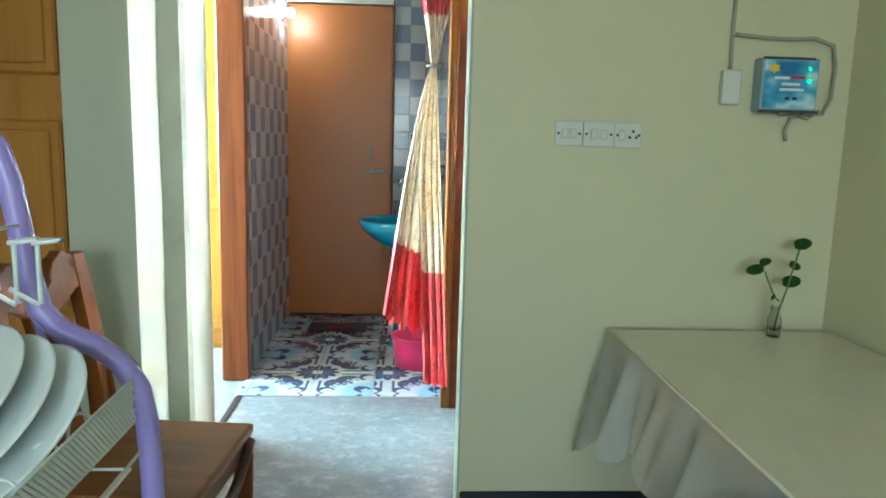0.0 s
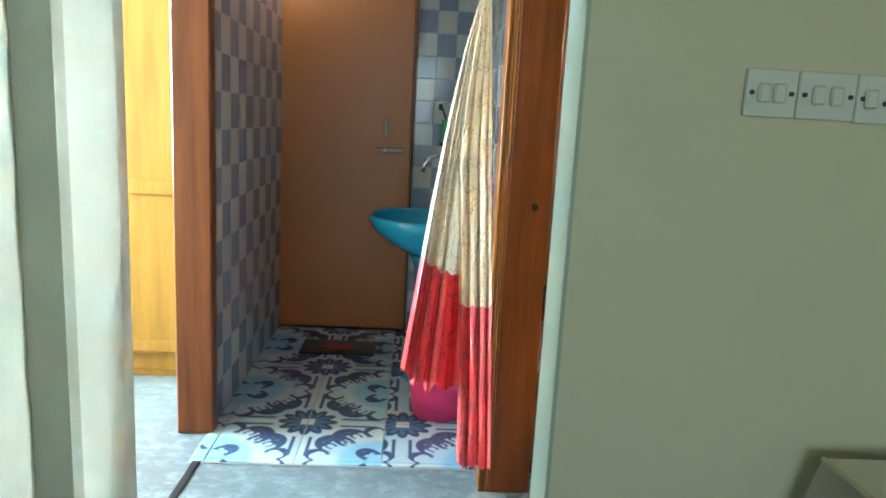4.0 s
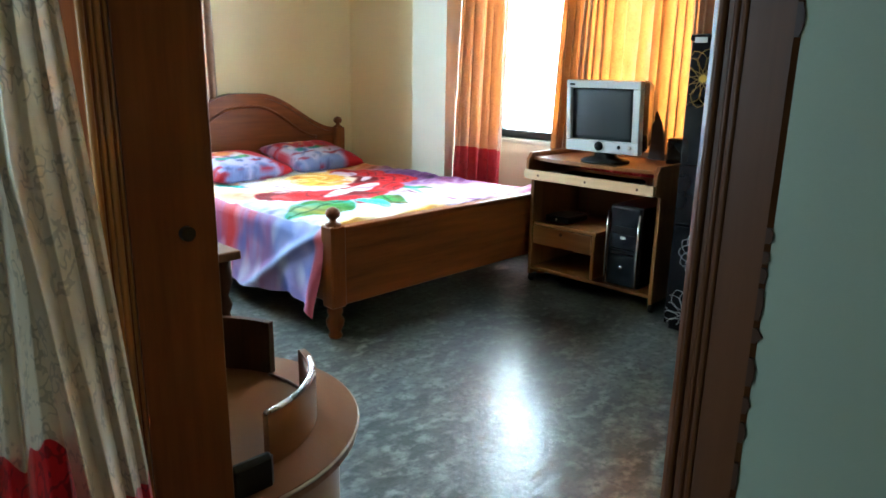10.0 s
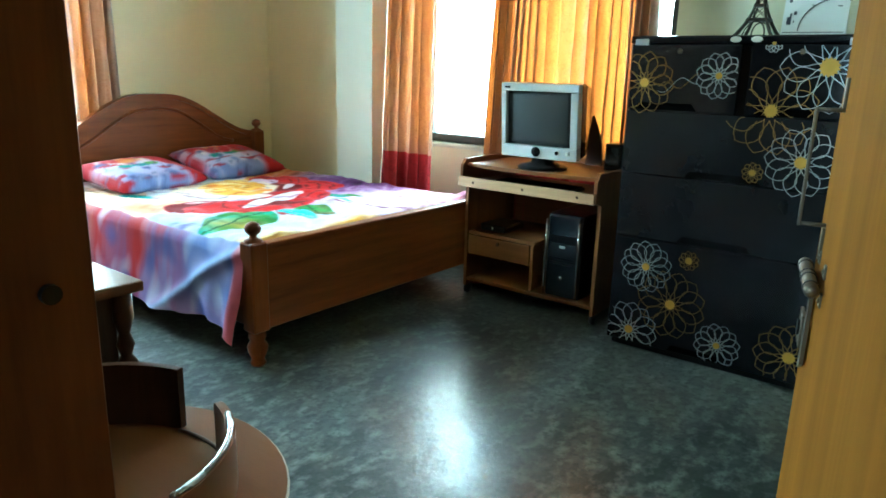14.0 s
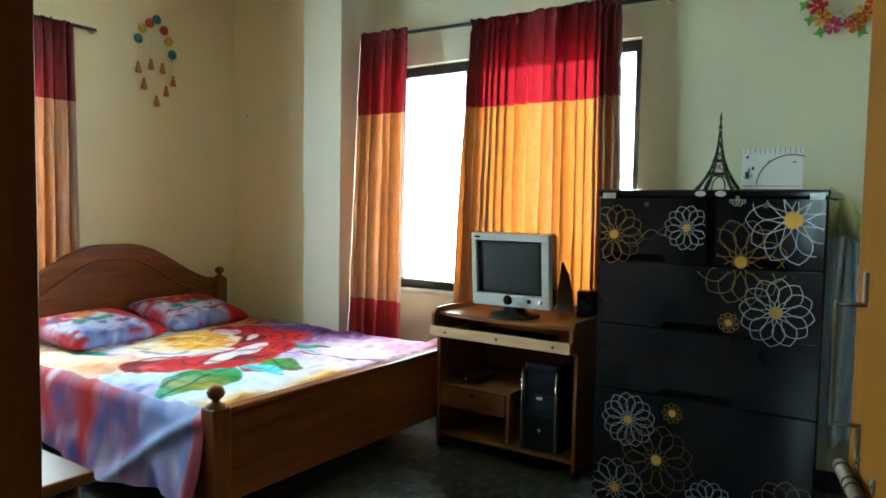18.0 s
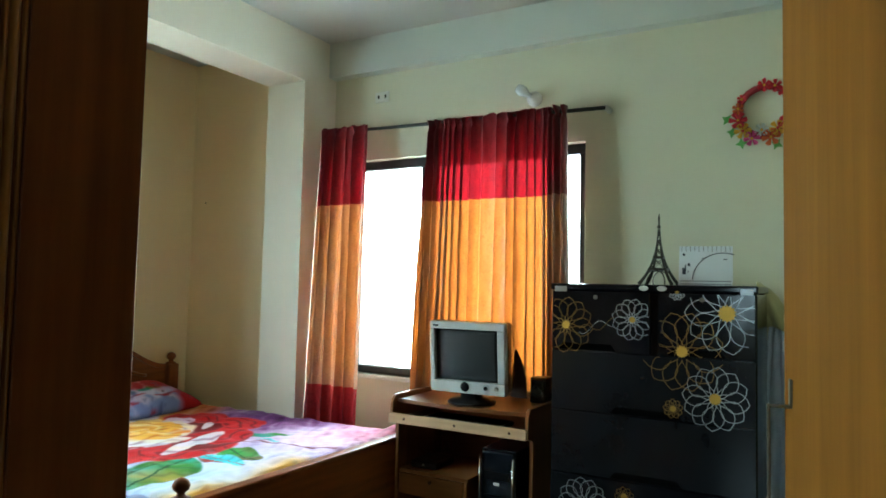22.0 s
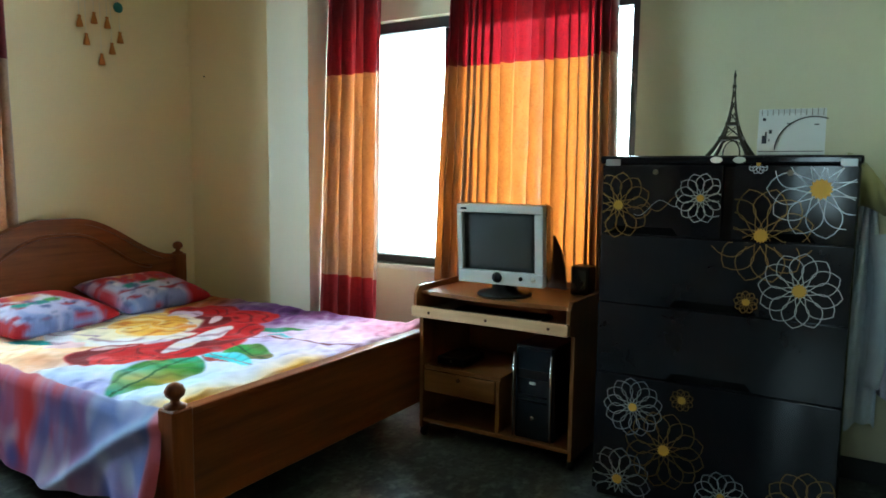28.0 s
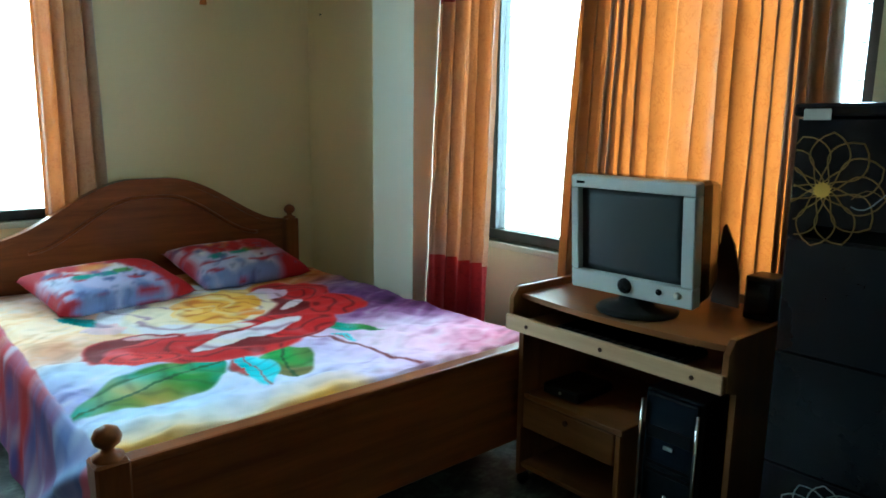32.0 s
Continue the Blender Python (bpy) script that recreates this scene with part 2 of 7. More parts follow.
M["black"] = plain("black_plastic", (0.006, 0.006, 0.007), 0.4, var=0.2)
M["black"].node_tree.nodes["Principled BSDF"].inputs["Specular IOR Level"].default_value = 0.25
M["black_metal"] = plain("black_painted_metal", (0.015, 0.013, 0.012), 0.45, var=0.2)
M["steel"] = plain("worn_steel", (0.17, 0.145, 0.11), 0.38, 0.85, 0.3)
M["chrome"] = plain("chrome", (0.75, 0.75, 0.76), 0.12, 1.0, 0.05, bumpy=0)
M["white_plastic"] = plain("white_plastic", (0.64, 0.63, 0.55), 0.4, var=0.10)
M["ceramic_blue"] = plain("turquoise_ceramic", (0.03, 0.27, 0.42), 0.16, var=0.12, bumpy=0, coat=0.4)
M["glass"] = nodes_of("window_glass")[0]
gp = M["glass"].node_tree.nodes["Principled BSDF"]
gp.inputs["Transmission Weight"].default_value, gp.inputs["Roughness"].default_value, gp.inputs["IOR"].default_value = 1.0, 0.02, 1.1
M["outside"] = glow("hazy_daylight", (0.97, 1.0, 1.0), 9.0)


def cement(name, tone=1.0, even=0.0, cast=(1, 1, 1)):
    """Polished cement floor with cloudy patches, trowel marks and worn gloss; tone: how pale it is coloured; even: how
    little it varies.
    """
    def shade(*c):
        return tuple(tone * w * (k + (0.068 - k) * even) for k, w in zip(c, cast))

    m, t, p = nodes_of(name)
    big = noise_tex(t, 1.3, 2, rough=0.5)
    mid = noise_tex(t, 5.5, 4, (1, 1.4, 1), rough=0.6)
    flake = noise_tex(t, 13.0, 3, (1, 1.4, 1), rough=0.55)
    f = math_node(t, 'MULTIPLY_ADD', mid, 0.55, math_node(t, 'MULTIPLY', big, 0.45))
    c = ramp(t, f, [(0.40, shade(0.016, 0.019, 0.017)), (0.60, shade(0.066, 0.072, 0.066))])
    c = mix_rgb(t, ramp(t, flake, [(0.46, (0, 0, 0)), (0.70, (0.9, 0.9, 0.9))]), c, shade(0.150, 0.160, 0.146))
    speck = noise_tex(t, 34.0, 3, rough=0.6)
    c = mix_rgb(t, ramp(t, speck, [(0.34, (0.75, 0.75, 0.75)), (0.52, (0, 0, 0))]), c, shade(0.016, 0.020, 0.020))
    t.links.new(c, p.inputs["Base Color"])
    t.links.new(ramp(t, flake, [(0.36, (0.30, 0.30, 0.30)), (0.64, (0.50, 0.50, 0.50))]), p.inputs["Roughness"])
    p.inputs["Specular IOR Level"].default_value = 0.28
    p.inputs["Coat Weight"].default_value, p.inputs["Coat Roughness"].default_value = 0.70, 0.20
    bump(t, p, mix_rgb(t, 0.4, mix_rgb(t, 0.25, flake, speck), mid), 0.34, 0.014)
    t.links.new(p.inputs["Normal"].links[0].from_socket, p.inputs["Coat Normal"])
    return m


M["cement"] = cement("polished_cement", 1.35)
# same cement, paler and bluer: daylight on the dining floor as colour
M["cement_lit"] = cement("lit_polished_cement", 2.6, 0.6, (0.92, 1.0, 1.06))


# ---- building helpers ----
WORLD_OF = {}


def thing(name, x, y, z, label, category, group="", kind="", turn=0.0):
    ob = new(name)
    ob.empty_display_size = 0.1
    m = pose(x, y, z, 0, 0, turn)
    ob.matrix_basis = m
    WORLD_OF[ob] = m
    return tagged(ob, label, category, group, kind)


def part(name, bm, material, parent=None, label="", smooth=False):
    """Links a bmesh, given in world places, as one mesh object under its parent."""
    if parent is not None:
        bm.transform(WORLD_OF[parent].inverted())
    bmesh.ops.recalc_face_normals(bm, faces=bm.faces)
    me = bpy.data.meshes.new(name)
    bm.to_mesh(me)
    bm.free()
    me.materials.append(material)
    for f in me.polygons:
        f.use_smooth = smooth
    ob = new(name, me)
    if parent is not None:
        ob.parent = parent
        WORLD_OF[ob] = WORLD_OF[parent]
    if label:
        ob["label"] = label
    return ob


def soften(ob, degrees=30):
    """Smooth shading, but for edges sharper than the given angle."""
    for f in ob.data.polygons:
        f.use_smooth = True
    ob.data.set_sharp_from_angle(angle=radians(degrees))
    return ob


def solo(name, bm, material, label, category, kind="", group="", smooth=False):
    """A thing that is one mesh."""
    return tagged(part(name, bm, material, None, "", smooth), label, category, group, kind)


def box(x0, x1, y0, y1, z0, z1, bevel=0.0, bm=None, m=None, segs=1):
    b = bmesh.new()
    bmesh.ops.create_cube(b, size=1.0)
    for v in b.verts:
        v.co = Vector(((x0 + x1) / 2 + v.co.x * (x1 - x0), (y0 + y1) / 2 + v.co.y * (y1 - y0), (z0 + z1) / 2 + v.co.z * (z1 - z0)))
    if bevel:
        bmesh.ops.bevel(b, geom=b.edges[:], offset=bevel, segments=segs, affect='EDGES', profile=0.6)
    if m is not None:
        b.transform(m)
    return join(bm, b)


def join(bm, b):
    if bm is None:
        return b
    me = bpy.data.meshes.new("tmp")
    b.to_mesh(me)
    b.free()
    bm.from_mesh(me)
    bpy.data.meshes.remove(me)
    return bm


def lathe(profile, at, n=24, bm=None, m=None, cap=True):
    """Turns (radius, height) pairs about the z axis."""
    b = bmesh.new()
    rings = []
    for r, z in profile:
        rings.append([b.verts.new((r * math.cos(2 * math.pi * i / n), r * math.sin(2 * math.pi * i / n), z)) for i in range(n)])
    for a, c in zip(rings, rings[1:]):
        for i in range(n):
            b.faces.new((a[i], a[(i + 1) % n], c[(i + 1) % n], c[i]))
    if cap:
        for ring in (rings[0], rings[-1]):
            b.faces.new(ring)
    if m is not None:
        b.transform(m)
    b.transform(Matrix.Translation(at))
    return join(bm, b)


def tube(points, r, n=8, bm=None, closed=False):
    """A round bar along a line of points."""
    b = bmesh.new()
    pts = [Vector(p) for p in points]
    rings = []
    up = Vector((0, 0, 1))
    count = len(pts)
    for i, p in enumerate(pts):
        a = pts[(i - 1) % count] if closed or i else p
        c = pts[(i + 1) % count] if closed or i < count - 1 else p
        d = (c - a).normalized()
        side = d.cross(up)
        if side.length < 1e-3:
            side = d.cross(Vector((1, 0, 0)))
        side.normalize()
        up2 = side.cross(d).normalized()
        up = up2
        rad = r[i] if isinstance(r, (list, tuple)) else r
        rings.append([b.verts.new(p + rad * (math.cos(2 * math.pi * k / n) * side + math.sin(2 * math.pi * k / n) * up2)) for k in range(n)])
    pairs = list(zip(rings, rings[1:])) + ([(rings[-1], rings[0])] if closed else [])
    for a, c in pairs:
        for k in range(n):
            b.faces.new((a[k], a[(k + 1) % n], c[(k + 1) % n], c[k]))
    if not closed:
        b.faces.new(rings[0])
        b.faces.new(rings[-1])
    return join(bm, b)


def prism(outline, axis, lo, hi, bevel=0.0, bm=None):
    """A board of the given outline; axis: the one that its thickness runs along. Outline pairs are the other two axes in order."""
    b = bmesh.new()

    def place(u, v, w):
        return {'x': (w, u, v), 'y': (u, w, v), 'z': (u, v, w)}[axis]
    lower = [b.verts.new(place(u, v, lo)) for u, v in outline]
    upper = [b.verts.new(place(u, v, hi)) for u, v in outline]
    b.faces.new(lower)
    b.faces.new(upper)
    n = len(outline)
    for i in range(n):
        b.faces.new((lower[i], lower[(i + 1) % n], upper[(i + 1) % n], upper[i]))
    if bevel:
        caps = {*lower, *upper}
        rim = [e for e in b.edges if (e.verts[0] in lower) == (e.verts[1] in lower)]
        bmesh.ops.bevel(b, geom=rim, offset=bevel, segments=2, affect='EDGES', profile=0.6)
    return join(bm, b)


def sheet(fn, nu, nv, thick=0.0, bm=None):
    """A surface fn(u, v) for u and v from 0 to 1, doubled at the given thickness."""
    b = bmesh.new()
    g = [[b.verts.new(fn(i / nu, j / nv)) for j in range(nv + 1)] for i in range(nu + 1)]
    for i in range(nu):
        for j in range(nv):
            b.faces.new((g[i][j], g[i + 1][j], g[i + 1][j + 1], g[i][j + 1]))
    if thick:
        bmesh.ops.recalc_face_normals(b, faces=b.faces)
        bmesh.ops.solidify(b, geom=b.faces[:], thickness=thick)
    return join(bm, b)
# ---- the structure ----
def wall_box(name, x0, x1, y0, y1, z0, z1, mat):
    return tagged(part(name, box(x0, x1, y0, y1, z0, z1), mat), "", "", "", "structure")


def wall_holed(name, x0, x1, y0, y1, z0, z1, hole, along, mat):
    """A wall with one opening: hole is (from, to, bottom, top) along the wall."""
    a, b, c, d = hole
    bm = None
    if along == 'x':
        for u0, u1, w0, w1 in ((x0, a, z0, z1), (b, x1, z0, z1), (a, b, z0, c), (a, b, d, z1)):
            if u1 - u0 > 1e-4 and w1 - w0 > 1e-4:
                bm = box(u0, u1, y0, y1, w0, w1, bm=bm)
    else:
        for u0, u1, w0, w1 in ((y0, a, z0, z1), (b, y1, z0, z1), (a, b, z0, c), (a, b, d, z1)):
            if u1 - u0 > 1e-4 and w1 - w0 > 1e-4:
                bm = box(x0, x1, u0, u1, w0, w1, bm=bm)
    return tagged(part(name, bm, mat), "", "", "", "structure")


CEIL = 3.0
floor_ob = wall_box("floor", 0.21, 3.75, 2.32, 7.05, -0.12, 0.0, M["cement"])
tagged(part("floor_dining", box(0.21, 1.45, -2.9, 2.32, -0.12, 0.0, bm=box(-3.3, 0.21, -2.9, 7.05, -0.12, 0.0)), M["cement_lit"]), "polished cement floor of the dining room, bluish daylight put into its pale colour", "floor", "", "structure")
tagged(floor_ob, "grey-green polished cement floor with cloudy worn patches", "floor")
ground = wall_box("ground", -400, 400, -400, 400, -3.4, -3.2, plain("dusty_ground", (0.30, 0.27, 0.21), 0.9, scale=0.5, fine=8))
tagged(ground, "dusty pale ground far below the windows", "ground")
ceil_ob = wall_box("ceiling", -3.3, 3.75, -2.9, 7.05, CEIL, CEIL + 0.15, M["ceiling"])
tagged(ceil_ob, "off-white painted plaster ceiling", "ceiling")

# the wall between the dining room and the bedroom, and the bedroom's other walls
w = wall_box("wall_south", 0.125, 3.72, 2.265, 2.39, 0, CEIL, M["wall_dining"])
tagged(w, "pale green painted plaster wall with faint stains", "wall")
w = wall_holed("wall_east", 3.54, 3.72, 2.39, 5.77, 0, CEIL, (3.80, 5.48, 0.75, 2.18), 'y', M["wall_green"])
tagged(w, "cream-green painted wall around the curtained window", "wall")
w = wall_box("wall_east_recess", 3.39, 3.72, 5.77, 6.86, 0, CEIL, M["wall_cream"])
tagged(w, "cream painted wall beside the bed's head", "wall")
w = wall_holed("wall_north", 0.165, 3.72, 6.86, 7.02, 0, CEIL, (0.95, 2.06, 0.82, 2.14), 'x', M["wall_cream"])
tagged(w, "cream painted wall behind the bed", "wall")
w = wall_holed("wall_west", 0.165, 0.29, 2.39, 6.86, 0, CEIL, (2.39, 3.335, -0.1, 2.16), 'y', M["wall_bounce_dark"])
tagged(w, "wall with the bedroom doorway, unseen inside, made brown to cut bounce light", "wall")
tagged(wall_box("column", 3.215, 3.54, 5.61, 5.935, 0, 2.68, M["column_paint"]), "off-white plastered square column in the corner", "column")
tagged(wall_box("beam", 0.335, 3.54, 5.61, 5.935, 2.68, CEIL, M["column_paint"]), "off-white plastered ceiling beam", "beam")
tagged(wall_box("beam_east", 3.46, 3.54, 2.39, 5.61, 2.76, CEIL, M["wall_white"]), "off-white plastered beam over the window", "beam")

# thin skin on the wall's end that carries the shaded colour
tagged(wall_box("wall_south_end", 0.118, 0.125, 2.262, 2.391, 0, CEIL, M["wall_end"]), "pale green plastered end of the wall, shade put into its colour, chipped beside the door frame", "wall")

# the passage with the washbasin
tagged(wall_box("wall_passage_west", -0.985, -0.875, 3.66, 5.10, 0, CEIL, M["wall_white"]), "plastered wall behind grey wall tiles", "wall")
w = wall_holed("wall_passage_end", -0.875, 0.165, 4.955, 5.10, 0, CEIL, (-0.90, -0.16, 0, 2.14), 'x', M["wall_white"])
tagged(w, "plastered wall around the brown door", "wall")
tagged(wall_box("wall_behind_door", -1.0, 0.3, 5.10, 5.2, 0, CEIL, M["wall_white"]), "plain plastered wall", "wall")
# stepped wall end between the dining room and the passage
step = prism([(-1.6, 2.406), (-0.852, 2.406), (-0.790, 2.430), (-0.778, 2.448), (-0.776, 2.56), (-0.780, 2.66), (-0.794, 2.745), (-0.866, 2.90), (-1.6, 2.90)], 'z', 0, CEIL)
tagged(part("wall_step_inner", step, M["wall_step"]), "off-white plastered wall end, lit from the passage", "wall", "", "structure")
tagged(wall_box("wall_step_outer", -1.040, -0.850, 2.180, 2.405, 0, CEIL, M["wall_step"]), "off-white plastered stepped wall end", "wall")
w = wall_holed("wall_dining_north", -3.3, -1.041, 2.31, 2.45, 0, CEIL, (-2.02, -1.041, 0, 2.14), 'x', M["wall_dining"])
tagged(w, "pale painted wall with a panelled door", "wall")
tagged(wall_box("wall_lintel", -0.98, -0.85, 2.90, 3.66, 2.14, CEIL, M["wall_white"]), "plastered wall over the doorway", "wall")
# the dining room
tagged(wall_box("wall_dining_east", 1.305, 1.43, -2.9, 2.265, 0, CEIL, M["wall_dining"]), "pale green painted wall beside the table", "wall")
tagged(wall_box("wall_dining_west", -3.3, -3.18, -2.9, 2.335, 0, CEIL, M["wall_dining"]), "pale green painted wall", "wall")
w = wall_holed("wall_dining_south", -3.18, 1.305, -2.9, -2.75, 0, CEIL, (-1.4, 0.6, 0.9, 2.2), 'x', M["wall_dining"])
tagged(w, "pale green painted wall with a window", "wall")
# the side room
w = wall_holed("wall_side_west", -3.3, -3.18, 2.45, 4.7, 0, CEIL, (3.05, 4.63, 0.9, 2.2), 'y', M["wall_cream"])
tagged(w, "cream painted wall with a window", "wall")
tagged(wall_box("wall_side_north", -3.3, -0.985, 4.7, 4.82, 0, CEIL, M["wall_cream"]), "cream painted wall of the side room", "wall")
tagged(wall_box("wall_side_south", -3.18, -1.6, 2.45, 2.55, 0, CEIL, M["wall_cream"]), "cream painted wall of the side room", "wall")


def skirt(name, x0, x1, y0, y1):
    tagged(part(name, box(x0, x1, y0, y1, 0, 0.10, 0.004), M["skirting"]), "black painted skirting band at the wall's foot", "skirting", "", "structure")


skirt("baseboard_1", 0.128, 1.302, 2.257, 2.265)
skirt("baseboard_2", 3.532, 3.54, 2.40, 5.60)
skirt("baseboard_3", 0.345, 3.53, 2.39, 2.398)
skirt("baseboard_4", 0.345, 3.38, 6.852, 6.86)
skirt("baseboard_5", -0.784, -0.770, 2.46, 2.655)
skirt("baseboard_6", 1.297, 1.305, -2.7, 2.25)

# daylight beyond the windows
for nm, x0, x1, y0, y1 in (("backdrop_east", 6.0, 6.02, 1.5, 8.0), ("backdrop_north", -1.5, 5.5, 9.5, 9.52)):
    b = tagged(part(nm, box(x0, x1, y0, y1, -1.5, 5.5), M["outside"]), "white hazy daylight outside the window", "backdrop", "", "structure")
    b.visible_shadow = False


def slab(name, x0, x1, y0, y1, z0, z1, mat, bevel=0.004, parent=None, label=""):
    return part(name, box(x0, x1, y0, y1, z0, z1, bevel), mat, parent, label)


# bedroom doorway: frame with mouldings
fr = thing("door_frame", 0.24, 2.9, 0, "dark red-brown moulded wooden frame of the bedroom doorway", "door frame")
near = slab("jamb", 0.127, 0.283, 2.392, 2.436, 0, 2.15, M["jamb_wood"], 0.005, fr)
for y, r in ((2.4295, 0.0028), (2.4230, 0.0018), (2.4190, 0.0018)):
    part("moulding", lathe([(r, 0.001), (r, 2.149)], (0.1275, y, 0), 8), M["jamb_wood"], near, "", True)
far = slab("jamb", 0.155, 0.283, 3.235, 3.333, 0, 2.15, M["frame_wood"], 0.0012, fr)
slab("head", 0.15, 0.283, 2.392, 3.333, 2.152, 2.21, M["frame_wood_y"], 0.005, fr)
slab("architrave", 0.118, 0.1545, 3.2405, 3.333, 0, 2.15, M["frame_wood"], 0.002, fr)
for x, r in ((0.122, 0.0055), (0.1335, 0.0035), (0.1425, 0.005), (0.1525, 0.003)):
    part("moulding", lathe([(r, 0.001), (r, 2.149)], (x, 3.2405, 0), 10), M["frame_edge"], far, "moulded edge with golden highlights put into its colour", True)
part("strike_hole", lathe([(0.011, 0), (0.011, 0.01)], (0.234, 3.2355, 0.957), 14, m=pose(0, 0, 0, 90)), M["black"], far, "dark round bolt hole")

# bedroom door, standing open
LEAF = pose(0.325, 2.446, 0, 0, 0, 13.6)
door = thing("door_1", 0.325, 2.446, 0, "golden varnished wooden bedroom door standing open", "door", turn=13.6)


def on_leaf(bm):
    bm.transform(LEAF)
    return bm


part("leaf", on_leaf(box(0.0, 0.75, -0.019, 0.019, 0.012, 2.13, 0.003)), M["door_wood"], door)
for u0, u1, v0, v1 in ((0.10, 0.65, 0.15, 0.85), (0.10, 0.65, 1.40, 2.0)):
    fm = None
    for a, b, c, d in ((u0, u1, v0, v0 + 0.025), (u0, u1, v1 - 0.025, v1), (u0, u0 + 0.025, v0, v1), (u1 - 0.025, u1, v0, v1)):
        fm = box(a, b, -0.026, -0.019, c, d, 0.003, bm=fm)
    part("panel_moulding", on_leaf(fm), M["door_wood"], door)
hd = part("handle", on_leaf(box(0.6855, 0.6945, 0.050, 0.0545, 1.005, 1.166, 0.0012)), M["steel"], door, "flat worn steel pull handle")
for z in (1.163, 1.008):
    part("handle_rod", on_leaf(tube([(0.69, 0.018, z), (0.69, 0.052, z)], 0.0028, 8)), M["steel"], hd, "", True)
for z in (1.185, 0.985):
    part("handle_plate", on_leaf(box(0.683, 0.697, 0.019, 0.023, z - 0.02, z + 0.02, 0.001)), M["steel"], hd)
bt = part("bolt", on_leaf(lathe([(0.005, 0), (0.009, 0.004), (0.009, 0.155), (0.006, 0.16)], (0, 0, 0), 14, m=pose(0.565, 0.034, 0.945, 0, 90, 0))), M["steel"], door, "worn steel tower bolt", True)
for u in (0.585, 0.628, 0.648, 0.70):
    part("bolt_ring", on_leaf(lathe([(0.009, 0), (0.0104, 0.0012), (0.0104, 0.0048), (0.009, 0.006)], (0, 0, 0), 16, m=pose(u, 0.034, 0.945, 0, 90, 0))), M["black_metal"], bt, "", True)
for u in (0.60, 0.685):
    for dz in (-0.019, 0.019):
        lug = part("bolt_lug", on_leaf(box(u - 0.007, u + 0.007, 0.018, 0.0215, 0.945 + dz - 0.009, 0.945 + dz + 0.009, 0.001)), M["steel"], bt)
        part("screw", on_leaf(lathe([(0.0042, 0), (0.0042, 0.0012), (0.0, 0.003)], (0, 0, 0), 10, m=pose(u, 0.0215, 0.945 + dz, -90, 0, 0))), M["steel"], lug, "", True)
hasp = part("hasp", on_leaf(prism([(0.655, 0.925), (0.675, 0.925), (0.683, 0.80), (0.655, 0.815)], 'y', 0.022, 0.027)), M["steel"], door, "dangling steel hasp")
part("staple_plate", on_leaf(box(0.69, 0.74, 0.024, 0.029, 0.825, 0.875, 0.001)), M["steel"], hasp)
part("staple_hole", on_leaf(lathe([(0.012, 0), (0.012, 0.003)], (0.715, 0.032, 0.85), 14, m=pose(0, 0, 0, 90))), M["black"], hasp)


# windows of the bedroom
def window(name, x, y, w, h, z, turn, label):
    """A dark sliding window with a grille; x, y, z is the middle of its sill line; it looks along its own +y outwards."""
    t = thing(name, x, y, z, label, "window", "", "structure", turn)
    g = WORLD_OF[t]

    def put(nm, bm, mat, parent=t, lb="", smooth=False):
        bm.transform(g)
        return part(nm, bm, mat, parent, lb, smooth)
    f = put("window_frame", box(-w / 2, w / 2, 0.03, 0.10, 0, 0.05, 0.003), M["black_metal"], lb="dark brown metal frame")
    put("rail", box(-w / 2, w / 2, 0.03, 0.10, h - 0.06, h, 0.003), M["black_metal"], f)
    for u in (-w / 2 + 0.025, w / 2 - 0.025):
        put("stile", box(u - 0.025, u + 0.025, 0.03, 0.10, 0.05, h - 0.06, 0.003), M["black_metal"], f)
    for u in (-w / 6, w / 6 + 0.02):
        put("mullion", box(u - 0.012, u + 0.012, 0.045, 0.085, 0.05, h - 0.06, 0.003), M["black_metal"], f)
    for k in range(3):
        a = -w / 2 + 0.05 + k * (w - 0.1) / 3
        p = put("pane", box(a, a + (w - 0.1) / 3, 0.062, 0.066, 0.05, h - 0.06), M["glass"])
        p.visible_shadow = False
    n = int(h / 0.115)
    for k in range(1, n):
        put("grille_bar", box(-w / 2 + 0.02, w / 2 - 0.02, 0.130, 0.134, k * h / n - 0.0025, k * h / n + 0.0025), M["black_metal"])
    put("window_sill", box(-w / 2 - 0.01, w / 2 + 0.01, -0.03, 0.03, -0.03, 0.0, 0.004), M["wall_white"], lb="white painted sill")
    return t


window("window_1", 3.565, 4.64, 1.68, 1.43, 0.75, -90, "dark metal sliding window with an iron grille, bright daylight outside")
window("window_2", 1.505, 6.885, 1.11, 1.32, 0.82, 0, "dark metal sliding window with an iron grille behind the bed")

# side doorway of the passage
fr2 = thing("door_frame", -0.92, 3.3, 0, "red-brown wooden frame of the side room's doorway", "door frame")
slab("jamb", -0.985, -0.85, 3.59, 3.655, 0, 2.14, M["frame_wood"], 0.006, fr2)
slab("jamb", -0.985, -0.893, 2.902, 2.955, 0, 2.14, M["frame_wood"], 0.006, fr2)
slab("head", -0.985, -0.85, 2.955, 3.59, 2.075, 2.138, M["frame_wood_y"], 0.006, fr2)
slab("threshold", -0.86, -0.835, 2.91, 3.57, 0.0, 0.006, M["skirting"], 0.001, fr2, "dark threshold joint in the floor")

